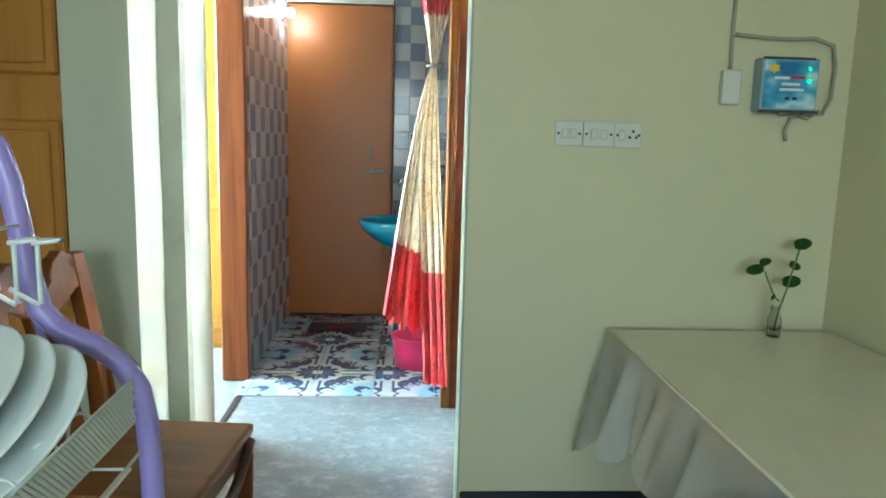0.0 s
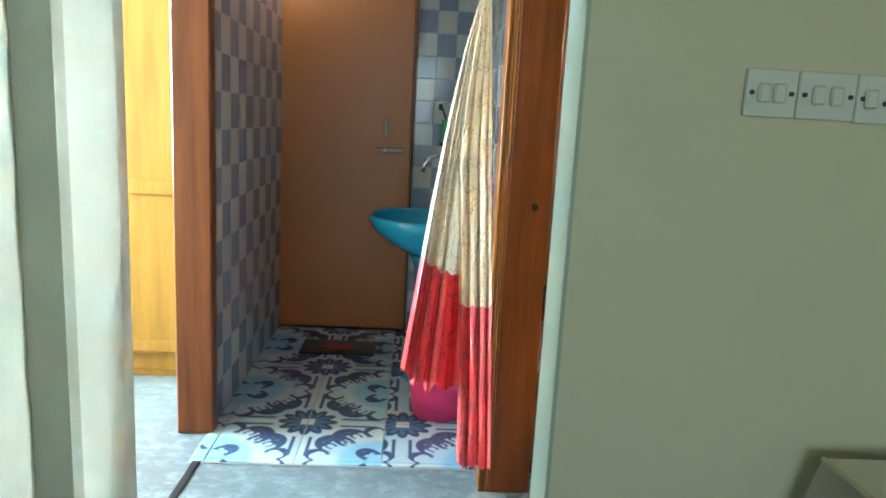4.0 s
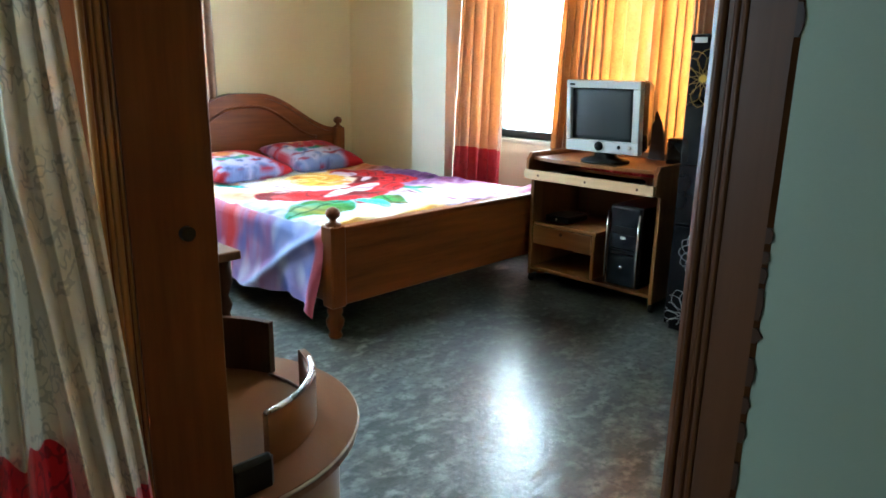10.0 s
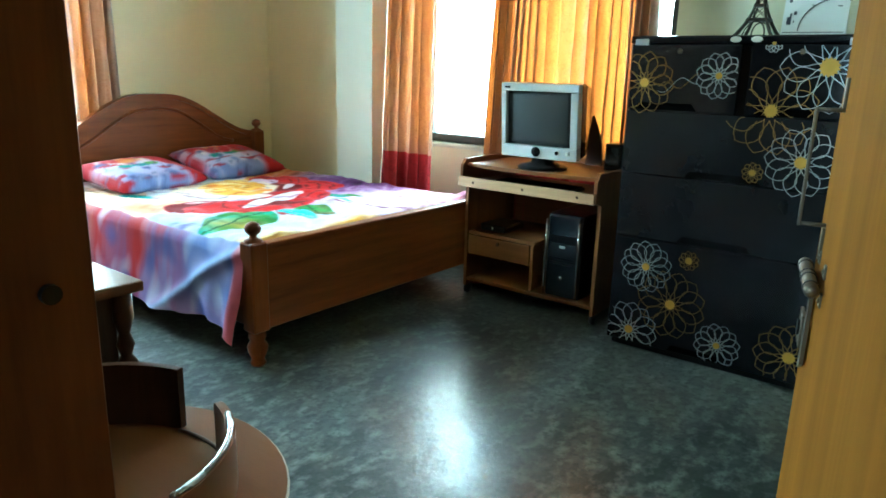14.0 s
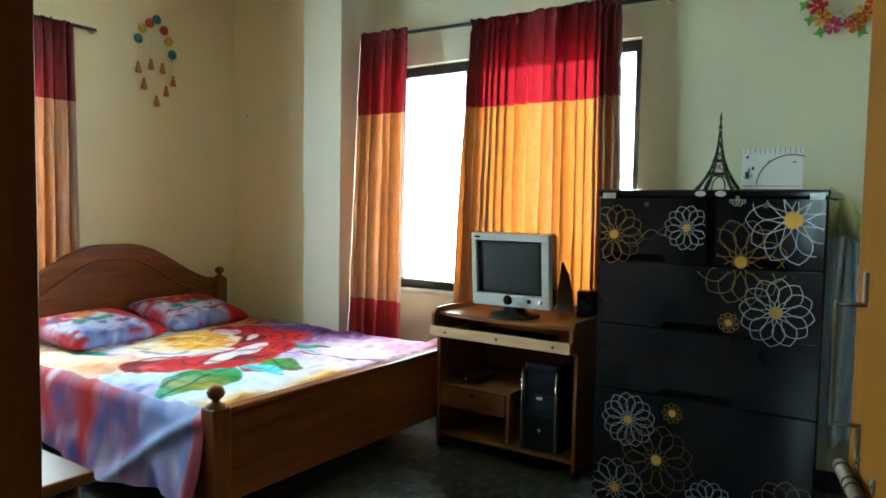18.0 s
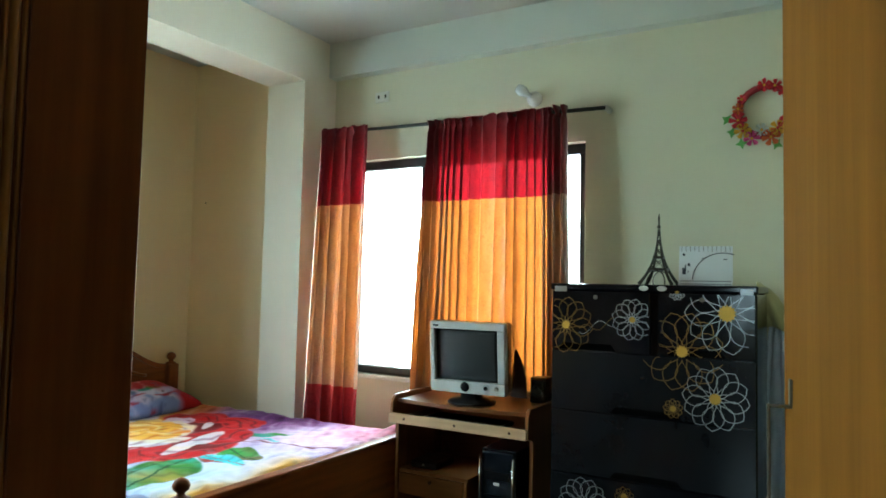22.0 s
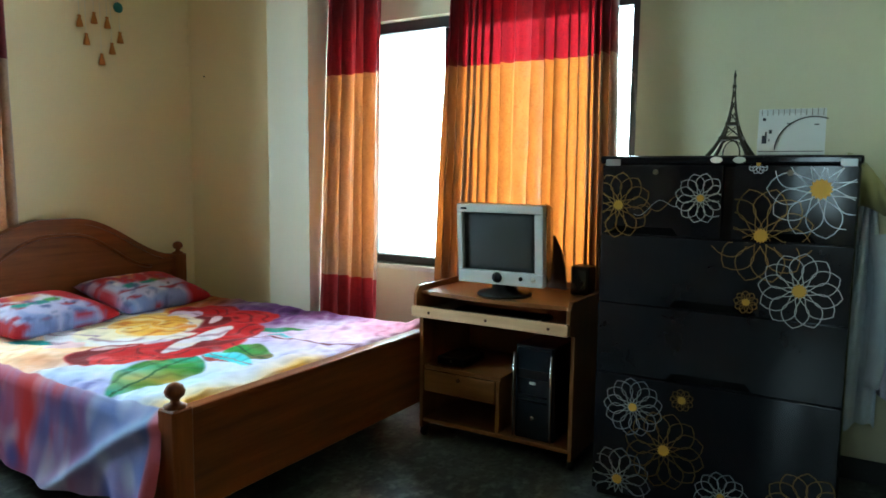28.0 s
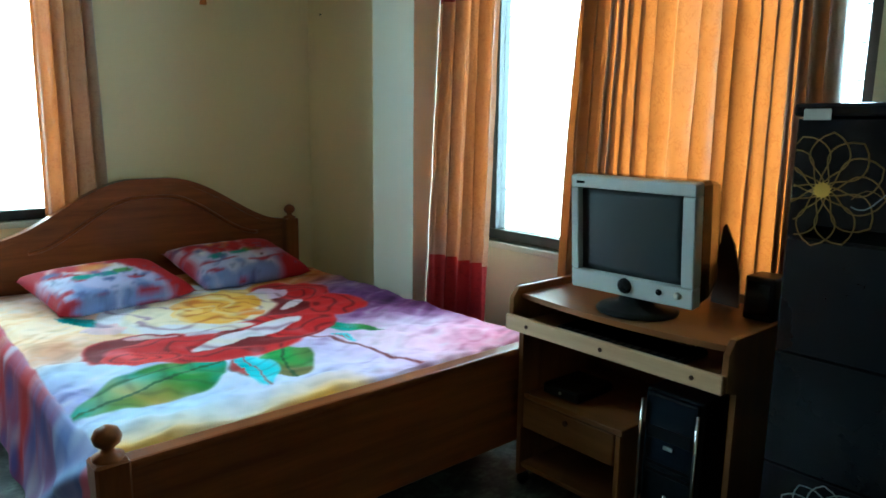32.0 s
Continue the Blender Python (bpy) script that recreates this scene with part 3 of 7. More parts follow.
ward = thing("wardrobe", -1.5, 4.3, 0, "honey-yellow panelled wooden wardrobe in the side room", "wardrobe")
slab("body", -2.1, -1.03, 4.15, 4.65, 0.03, 2.0, M["wardrobe_wood"], 0.006, ward)
slab("plinth", -2.09, -1.04, 4.16, 4.64, 0.0, 0.03, M["wardrobe_wood"], 0.002, ward)
for a, b in ((-2.09, -1.57), (-1.56, -1.04)):
    d = slab("door", a, b, 4.125, 4.148, 0.12, 1.98, M["wardrobe_wood"], 0.004, ward)
    for z0, z1 in ((0.13, 0.18), (0.83, 0.89), (1.90, 1.96)):
        slab("rail", a + 0.005, b - 0.005, 4.112, 4.124, z0, z1, M["wardrobe_wood"], 0.003, d)
    for u in (a + 0.03, b - 0.03):
        slab("stile", u - 0.03, u + 0.03, 4.110, 4.123, 0.185, 1.89, M["wardrobe_wood"], 0.003, d)

# brown door at the passage's end
bd = thing("door_2", -0.53, 4.95, 0, "flat reddish-brown painted door, closed, with a steel latch", "door")
M["brown_paint"] = plain("brown_door_paint", (0.36, 0.118, 0.020), 0.42, var=0.1, scale=2.0, fine=25, bumpy=0.08)
slab("leaf", -0.90, -0.165, 4.955, 4.99, 0.015, 2.13, M["brown_paint"], 0.004, bd)
lt = slab("latch", -0.355, -0.20, 4.935, 4.955, 1.02, 1.045, M["steel"], 0.004, bd, "steel door latch")
part("latch_knob", lathe([(0.008, 0), (0.012, 0.01), (0.01, 0.03)], (-0.30, 4.937, 1.033), 12, m=pose(0, 0, 0, 90)), M["steel"], lt)
part("key_plate", box(-0.315, -0.295, 4.94, 4.955, 1.10, 1.20, 0.004), M["steel"], bd, "steel keyhole plate")
slab("frame_side", -0.94, -0.903, 4.93, 4.954, 0.0, 2.17, M["frame_wood"], 0.004, bd)
slab("frame_side", -0.163, -0.15, 4.93, 4.954, 0.0, 2.17, M["frame_wood"], 0.004, bd)

# panelled door of the dining room
pd = thing("door_3", -1.7, 2.33, 0, "honey-brown panelled wooden door, closed", "door")
slab("leaf", -2.015, -1.051, 2.266, 2.309, 0.01, 2.12, M["leaf_wood"], 0.004, pd)
for a, b in ((-1.93, -1.58), (-1.465, -1.122)):
    for z0, z1 in ((0.15, 0.60), (0.70, 1.27), (1.40, 2.02)):
        p = slab("panel", a, b, 2.252, 2.2645, z0, z1, M["leaf_wood"], 0.009, pd)
        slab("panel_field", a + 0.03, b - 0.03, 2.246, 2.2515, z0 + 0.03, z1 - 0.03, M["leaf_wood"], 0.005, p)
slab("frame_side", -1.050, -1.0405, 2.262, 2.3095, 0, 2.14, M["dark_wood"], 0.002, pd, "dark gap at the door's edge")
pd.matrix_basis = pose(-1.66, 2.33, 0)

# chipped plaster along the wall's end beside the frame
chips = random.Random(5)
we = bpy.data.objects["wall_south_end"]
WORLD_OF[we] = Matrix.Identity(4)
z = 0.30
while z < 2.0:
    h, d = chips.uniform(0.004, 0.016), chips.uniform(0.0008, 0.0028)
    out = [(2.3915 - d * chips.uniform(0.5, 1.0) * math.sin(math.pi * k / 6), z + h * k / 6) for k in range(7)] + [(2.3935, z + h), (2.3935, z)]
    part("plaster_chip", prism(out, 'x', 0.1165, 0.1185), M["dark_wood"], we, "dark chip in the plaster")
    z += h + chips.choice((0.004, 0.008, 0.02, 0.07)) * chips.uniform(0.5, 1.3)
# ---- bedroom: the bed ----
bed = thing("bed", 2.35, 5.7, 0, "wide brown varnished wooden bed with an arched headboard and turned posts", "bed")
BX0, BX1, BY0, BY1 = 1.565, 3.135, 4.69, 6.765


def bed_post(name, x, y, top):
    p = part(name, box(x - 0.04, x + 0.04, y - 0.04, y + 0.04, 0.15, top - 0.085, 0.006), M["bed_wood_z"], bed)
    part("turned_foot", lathe([(0.028, 0.0), (0.034, 0.012), (0.026, 0.03), (0.04, 0.06), (0.043, 0.085), (0.03, 0.108), (0.036, 0.122), (0.036, 0.15)], (x, y, 0), 20), M["bed_wood_z"], p, "", True)
    part("finial", lathe([(0.036, 0), (0.036, 0.008), (0.018, 0.016), (0.014, 0.026), (0.03, 0.04), (0.034, 0.055), (0.026, 0.072), (0.012, 0.08), (0.0, 0.083)], (x, y, top - 0.085), 20, cap=False), M["bed_wood_z"], p, "turned knob", True)


bed_post("foot_post", BX0 + 0.011, BY0, 0.610)
bed_post("foot_post", BX1, BY0, 0.605)
bed_post("head_post", BX0 + 0.03, BY1, 0.825)
bed_post("head_post", BX1 + 0.046, BY1, 0.825)
part("footboard", box(BX0 + 0.04, BX1 - 0.04, BY0 - 0.018, BY0 + 0.018, 0.15, 0.49, 0.004), M["bed_wood"], bed)
part("foot_rail", box(BX0 + 0.04, BX1 - 0.04, BY0 - 0.028, BY0 + 0.03, 0.49, 0.515, 0.008, segs=2), M["bed_wood"], bed)
part("side_rail", box(BX0 - 0.015, BX0 + 0.015, BY0 + 0.04, BY1 - 0.04, 0.17, 0.34, 0.004), M["bed_wood_y"], bed)
part("side_rail", box(BX1 - 0.015, BX1 + 0.015, BY0 + 0.04, BY1 - 0.04, 0.17, 0.34, 0.004), M["bed_wood_y"], bed)
part("slat_base", box(BX0 + 0.02, BX1 - 0.02, BY0 + 0.03, BY1 - 0.05, 0.22, 0.26), M["bed_wood"], bed)
HX0, HX1 = BX0 + 0.07, BX1 - 0.015


def arch(u, low, rise):
    """Height of the headboard's curve: an ogee that rises to the middle."""
    s = 1 - abs(2 * u - 1)
    return low + rise * (0.5 - 0.5 * math.cos(math.pi * min(1, s * 1.12))) ** 0.9


top = [(HX0 + (HX1 - HX0) * k / 40, arch(k / 40, 0.745, 0.265)) for k in range(41)]
part("headboard", prism([(HX0, 0.2)] + [(a, b - 0.03) for a, b in top] + [(HX1, 0.2)], 'y', BY1 - 0.018, BY1 + 0.018), M["bed_wood"], bed)
part("head_rail", prism(top + [(a, b - 0.032) for a, b in reversed(top)], 'y', BY1 - 0.034, BY1 + 0.03, 0.006), M["bed_wood"], bed)
inner = [(HX0 + 0.16 + (HX1 - HX0 - 0.32) * k / 40, arch(k / 40, 0.70, 0.235)) for k in range(41)]
part("head_bead", tube([(a, BY1 - 0.022, b - 0.02) for a, b in inner], 0.010, 8), M["bed_wood"], bed, "", True)

solo("mattress", box(BX0 + 0.03, BX1 - 0.03, BY0 + 0.035, BY1 - 0.04, 0.262, 0.475, 0.035, segs=3), cloth("mattress_ticking", (0.55, 0.5, 0.45)), "thick mattress on the wooden bed under a printed sheet", "mattress", smooth=True)

# printed sheet: the print is a function of the place on the cloth
WHITE, LILAC, PINK, RED, DEEP, YEL, GRN, DGRN, AQUA, ORANGE = ((0.80, 0.76, 0.80), (0.44, 0.38, 0.66), (0.74, 0.34, 0.46), (0.62, 0.025, 0.04), (0.30, 0.008, 0.025), (0.82, 0.52, 0.10), (0.14, 0.36, 0.08), (0.05, 0.17, 0.05), (0.14, 0.56, 0.60), (0.76, 0.28, 0.10))
PEACH, SKY, PLUM = (0.92, 0.70, 0.50), (0.70, 0.78, 0.92), (0.36, 0.12, 0.32)


def blend(a, b, k):
    k = max(0.0, min(1.0, k))
    return tuple(p + (q - p) * k for p, q in zip(a, b))


def leaf_shape(x, y, cx, cy, ang, ln, wd):
    """How far inside a leaf a point is, and its place along and across it."""
    dx, dy = x - cx, y - cy
    u = (dx * math.cos(ang) + dy * math.sin(ang)) / ln
    v = (-dx * math.sin(ang) + dy * math.cos(ang)) / wd
    if not 0 < u < 1:
        return -1, u, v
    return math.sin(math.pi * u ** 0.8) - abs(v), u, v


def petal_in(x, y, cx, cy, rx, ry, deg):
    """How far inside a petal a point is, 0 at its edge."""
    a = radians(deg)
    dx, dy = x - cx, y - cy
    u, v = (dx * math.cos(a) + dy * math.sin(a)) / rx, (-dx * math.sin(a) + dy * math.cos(a)) / ry
    return 1 - math.sqrt(u * u + v * v)


# washes of the ground: x, y, reach, colour
WASHES = [(-0.66, 0.60, 0.30, PEACH), (-0.60, 0.15, 0.22, PEACH), (-0.70, -0.05, 0.16, (0.80, 0.50, 0.34)), (-0.70, -0.30, 0.18, SKY), (-0.82, -0.45, 0.16, LILAC), (-0.55, -0.80, 0.22, SKY), (-0.20, -0.75, 0.25, (0.72, 0.74, 0.90)), (0.10, -0.80, 0.24, (0.76, 0.66, 0.84)), (0.45, -0.72, 0.26, (0.86, 0.64, 0.74)), (0.62, -0.85, 0.2, PINK), (0.60, -0.30, 0.24, PLUM), (0.62, -0.05, 0.26, (0.36, 0.20, 0.46)), (0.70, 0.25, 0.2, (0.46, 0.34, 0.56)), (0.50, -0.48, 0.15, (0.86, 0.76, 0.88)), (0.62, 0.58, 0.25, (0.72, 0.36, 0.12)), (0.25, 0.78, 0.30, YEL), (-0.25, 0.80, 0.26, (0.56, 0.42, 0.60))]
LEAVES = [(-0.24, -0.47, 3.48, 0.60, 0.160, GRN), (-0.02, -0.46, -1.95, 0.38, 0.105, (0.30, 0.26, 0.10)), (-0.17, -0.44, -1.72, 0.38, 0.085, AQUA), (0.20, -0.27, -1.0, 0.34, 0.05, GRN), (-0.44, 0.22, 2.15, 0.24, 0.05, (0.10, 0.42, 0.38)), (0.20, -0.45, -1.3, 0.14, 0.03, AQUA)]
RED_PETALS = [(-0.44, -0.16, 0.20, 0.17, 20, DEEP), (-0.24, -0.30, 0.34, 0.17, -20, RED), (-0.46, -0.29, 0.13, 0.08, -25, (0.72, 0.08, 0.08)), (0.06, -0.26, 0.30, 0.17, 8, DEEP), (0.16, -0.16, 0.22, 0.22, 20, RED), (0.38, -0.02, 0.20, 0.22, 60, (0.66, 0.04, 0.05)), (0.40, 0.26, 0.20, 0.20, 60, RED), (0.20, 0.05, 0.18, 0.16, 0, DEEP)]
PALE_PETALS = [(-0.27, 0.29, 0.20, 0.30, -15, WHITE), (-0.02, 0.50, 0.38, 0.18, 10, WHITE), (-0.05, 0.20, 0.32, 0.30, 20, (0.84, 0.74, 0.60)), (0.28, 0.28, 0.14, 0.10, 30, (0.78, 0.66, 0.78)), (-0.22, -0.03, 0.26, 0.05, -28, WHITE), (-0.04, -0.24, 0.27, 0.055, 14, WHITE), (0.30, 0.06, 0.12, 0.03, 40, WHITE), (-0.36, -0.06, 0.10, 0.03, -30, (0.84, 0.5, 0.5)), (-0.47, 0.14, 0.09, 0.09, 0, (0.82, 0.62, 0.64))]
GOLD_PETALS = [(0.03, 0.24, 0.20, 0.19, 15, YEL), (-0.06, 0.06, 0.15, 0.11, -20, (0.84, 0.56, 0.16)), (0.12, 0.38, 0.13, 0.08, 20, (0.86, 0.62, 0.24)), (-0.14, 0.16, 0.08, 0.05, 30, (0.88, 0.66, 0.30)), (0.08, 0.02, 0.07, 0.05, -10, (0.80, 0.40, 0.10))]


def drape_print(x, y, n1, n2):
    """The hanging side: lilac at the foot, red streaks that run down towards the head."""
    d = (-0.765 - x) / 0.42
    c = blend((0.26, 0.33, 0.66), (0.46, 0.48, 0.74), 0.5 + n2)
    c = blend(c, (0.50, 0.40, 0.62), (d - 0.55) * 2.0 + 0.4 * n1)
    c = blend(c, (0.48, 0.16, 0.28), (y + 0.45) * 2.2 + 0.5 * n1)
    c = blend(c, (0.74, 0.36, 0.20), (y - 0.05) * 2.0 + 0.5 * n1)
    streak = noise.noise((x * 1.6, y * 9, 5.0)) + 0.35 * noise.noise((x * 3, y * 30, 8.0))
    c = blend(c, (0.64, 0.02, 0.04), min(1.0, max(0.0, (y + 0.62) * 4)) * (0.85 - 1.0 * d + 0.9 * streak))
    c = blend(c, (0.74, 0.76, 0.86), (noise.noise((x * 5 + 2 * y, y * 10, 3.0)) - 0.12) * 1.3)
    c = blend(c, (0.14, 0.20, 0.50), (noise.noise((x * 6 - 2 * y, y * 8, 11.0)) - 0.12) * 1.5)
    # pale line on the slanting fold's edge: its highlight painted into the print
    c = blend(c, (0.50, 0.62, 0.82), 0.8 - abs(d - (y + 0.985) / 0.62) * 9)
    c = blend(c, (0.66, 0.26, 0.34), (-y - 0.93) * 30)
    return tuple(min(0.9, 0.92 * q ** 1.65) for q in blend(c, (0.80, 0.78, 0.86), max(0.0, 1 - d * 9) * 0.35))


def sheet_print(x, y, s=1.0):
    """Colour of the floral print; x, y in metres from the bed's middle."""
    n1 = noise.noise((x * 2.6, y * 2.6, 1.7))
    n2 = noise.noise((x * 6.5, y * 6.5, 7.7))
    n3 = noise.noise((x * 17, y * 17, 3.1))
    n4 = noise.noise((x * 11, y * 8, 9.1))
    if x < -0.765:
        return drape_print(x, y, n1, n2)
    x, y = x + 0.030 * n2 + 0.014 * n3, y + 0.030 * noise.noise((x * 6, y * 6, 2.2)) + 0.014 * n3
    c, total = [0.62 * 0.02, 0.55 * 0.02, 0.70 * 0.02], 0.02
    for cx, cy, r, col in WASHES:
        k = math.exp(-((x - cx) ** 2 + (y - cy) ** 2) / (r * r * (0.5 + 0.5 * n1 + 0.3)))
        total += k
        c = [a + k * q for a, q in zip(c, col)]
    c = tuple(a / total for a in c)
    # long brush strokes over the washes
    stroke = noise.noise(((x * 0.9 + y * 0.44) * 4.5, (y * 0.9 - x * 0.44) * 24, 6.0)) + 0.5 * noise.noise(((x * 0.8 - y * 0.6) * 7, (y * 0.8 + x * 0.6) * 40, 2.0))
    c = blend(c, WHITE, max(0.0, n2 - 0.12) * 0.5 + max(0.0, stroke - 0.1) * 0.7)
    c = blend(c, tuple(q * q * 0.8 for q in c), max(0.0, -n2 - 0.05) * 0.5 + max(0.0, -stroke - 0.1) * 0.75)
    if y < -0.80 and -0.80 < x < 0.05:
        c = blend(c, (0.82, 0.56, 0.16), (-y - 0.80) * 7 * (0.9 + n1) * min(1, (0.05 - x) * 5))
    elif y < -0.90 and x >= 0.05:
        c = blend(c, (0.45, 0.24, 0.30), (-y - 0.90) * 6 * (0.6 + 2 * n3))
    # thin thorny stem
    ys = -0.40 - (x - 0.10) * 2.2 if x < 0.24 else -9
    if -0.95 < y < -0.40:
        sx_ = 0.10 + 0.12 * min(1, (-y - 0.40) / 0.22)
        c = blend(c, (0.30, 0.06, 0.07), 1.4 - abs(x - sx_) / 0.011)
    for cx, cy, an, ln, wd, base in LEAVES:
        d, u, v = leaf_shape(x, y, cx, cy, an, ln, wd)
        if d > 0:
            col = blend(base, AQUA if base != AQUA else (0.30, 0.74, 0.80), 1.5 * max(0, n2 + 0.15) * (1 if base != LEAVES[1][5] else 0.0))
            if base == LEAVES[1][5]:
                col = blend(col, (0.16, 0.46, 0.14), (0.55 - u) * 3 + n2)
            if base == GRN and ln > 0.5:
                col = blend(col, (0.66, 0.46, 0.12), (0.25 - abs(u - 0.62)) * 4 * (0.6 + n2 + 0.6 * v))
                col = blend(col, DGRN, (0.10 - abs(v + 0.55 + 0.2 * n2)) * 8)
            col = blend(col, DGRN if base != AQUA else (0.5, 0.12, 0.12), 0.75 if abs(v) < 0.05 else 0.55 * max(0, abs(v) - 0.55))
            col = blend(col, tuple(q * 0.6 for q in col), max(0, math.sin(u * 34 + 5 * abs(v))) ** 4 * 0.5)
            c = blend(c, col, d * 9)
            if base == AQUA and v < -0.5:
                c = blend(c, (0.55, 0.14, 0.14), d * 5)
    for cx, cy, rx, ry, deg, col in RED_PETALS:
        k = petal_in(x, y, cx, cy, rx, ry, deg)
        if k > 0:
            shade = blend(col, DEEP, 0.9 * max(0, math.sin(15 * k + 8 * n2)) ** 3)
            shade = blend(shade, (0.78, 0.16, 0.16), (0.12 - k) * 7 + 0.8 * max(0, n3 - 0.1))
            c = blend(c, shade, k * 16)
    for group, lines in ((PALE_PETALS, (0.50, 0.36, 0.44)), (GOLD_PETALS, (0.66, 0.30, 0.04))):
        for cx, cy, rx, ry, deg, col in group:
            k = petal_in(x, y, cx, cy, rx, ry, deg)
            if k > 0:
                a = math.atan2(y - 0.16, x + 0.02)
                rr = math.hypot(x + 0.02, y - 0.16)
                shade = blend(col, lines, 0.95 * max(0, math.sin(34 * rr + 4.0 * math.sin(2.5 * a) + 5 * n2)) ** 4)
                shade = blend(shade, (0.86, 0.78, 0.62), 0.5 * max(0, math.sin(31 * rr - 3 * a)) ** 3)
                c = blend(c, shade, k * 14)
    c = blend(c, tuple(q * 0.62 for q in c), max(0, n3) * 0.5)
    c = blend(c, (0.90, 0.86, 0.90), max(0, n4 - 0.28) * 0.5)
    return tuple(min(0.9, 1.12 * q ** 1.65) for q in c)


def print_material(name, through=0.0):
    m, t, p = nodes_of(name)
    a = t.nodes.new("ShaderNodeAttribute")
    a.attribute_name = "print"
    w = noise_tex(t, 600, 2)
    cr = noise_tex(t, 18, 4)
    c = mix_rgb(t, math_node(t, 'MULTIPLY', w, 0.06), a.outputs[0], (0.2, 0.18, 0.2))
    t.links.new(c, p.inputs["Base Color"])
    p.inputs["Roughness"].default_value = 0.75
    p.inputs["Specular IOR Level"].default_value = 0.2
    bump(t, p, mix_rgb(t, 0.4, cr, w), 0.25, 0.006)
    return m


M["print"] = print_material("printed_cotton")


def paint(ob, fn):
    """Stores the print's colour on a mesh's corners' vertices; fn takes a vertex index and its place."""
    at = ob.data.color_attributes.new("print", 'FLOAT_COLOR', 'POINT')
    flat = np.ones((len(ob.data.vertices), 4), dtype=np.float32)
    for i, v in enumerate(ob.data.vertices):
        flat[i, :3] = fn(i, v.co)
    at.data.foreach_set("color", flat.ravel())


NU, NV = 260, 230
SX0, SX1, SY0, SY1 = BX0 + 0.01, BX1 - 0.01, BY0 + 0.024, BY1 - 0.045
DROP = 0.40


def sheet_place(u, v):
    """u runs from the hem that hangs on the room's side over the top to the far edge, v from foot to head."""
    total = DROP + (SX1 - SX0) + 0.10
    s = u * total
    y = SY0 + v * (SY1 - SY0)
    fx, fy = s - DROP, v * (SY1 - SY0)
    wr = 0.014 * noise.noise((fx * 3.0, fy * 7.0, 0.3)) + 0.009 * noise.noise((fx * 9, fy * 14, 2.2))
    foot = max(0, 1 - v / 0.16)
    wr += 0.004 * foot * math.sin(fx * 31 + 2.5 * math.sin(fx * 9))
    # creases that run from the tucked foot up the bed
    wr += 0.007 * max(0, 1 - v / 0.45) * noise.noise(((fx * 0.85 - fy * 0.5) * 22, (fy * 0.85 + fx * 0.5) * 4, 4.4))
    z = 0.492 + wr + 0.012 * math.sin(math.pi * v) + 0.024 * foot
    z += 0.05 * max(0, 1 - v / 0.07) * max(0, 1 - (SX1 - SX0 - fx) / 0.22) ** 2
    z -= 0.045 * max(0, 1 - v / 0.016)
    if s < DROP:
        k = (DROP - s)
        bend = min(1, k / 0.06)
        fold = 0.012 * math.sin((y + 0.5 * k) * 9 + 1.5 * math.sin(y * 4)) + 0.005 * math.sin((y + 0.7 * k) * 27)
        depth = k / DROP
        hang = DROP * (0.86 + 0.08 * math.sin(y * 5.0)) + 0.03 * max(0, 1 - (y - SY0) / 0.25)
        x = SX0 - 0.025 - 0.035 * depth - fold * depth * 1.5
        zz = 0.492 - hang * depth
        x = x * bend + (SX0 - k * 0.4) * (1 - bend)
        x -= 0.018 * math.exp(-((depth - (y - SY0) / 0.62) / 0.10) ** 2)
        # the corner at the foot hangs as a gathered fold in front of the post
        if y < SY0 + 0.30:
            q = 1 - (y - SY0) / 0.30
            x -= 0.03 * q * depth + 0.02 * math.sin(q * 9) * q * depth + (0.022 * depth if q > 0.80 else 0.0)
            zz -= 0.03 * depth * max(0.0, q - 0.75) * 4
            y -= 0.03 * q * depth
        return (x, y, zz + 0.006 * (1 - depth))
    if s > DROP + (SX1 - SX0):
        k = s - DROP - (SX1 - SX0)
        return (SX1 + 0.012, y, 0.487 - k)
    r = 0.03
    return (SX0 + (s - DROP), y, z - 0.012 * max(0, 1 - (s - DROP) / r))


sh = solo("bed_sheet", sheet(sheet_place, NU, NV), M["print"], "bright printed sheet with a large red rose, draped over the bed", "bed sheet", smooth=True)
TOTAL = DROP + (SX1 - SX0) + 0.10


def sheet_colour(i, co):
    u, v = (i // (NV + 1)) / NU, (i % (NV + 1)) / NV
    return sheet_print(u * TOTAL - DROP - (SX1 - SX0) / 2, (v - 0.5) * (SY1 - SY0))


paint(sh, sheet_colour)


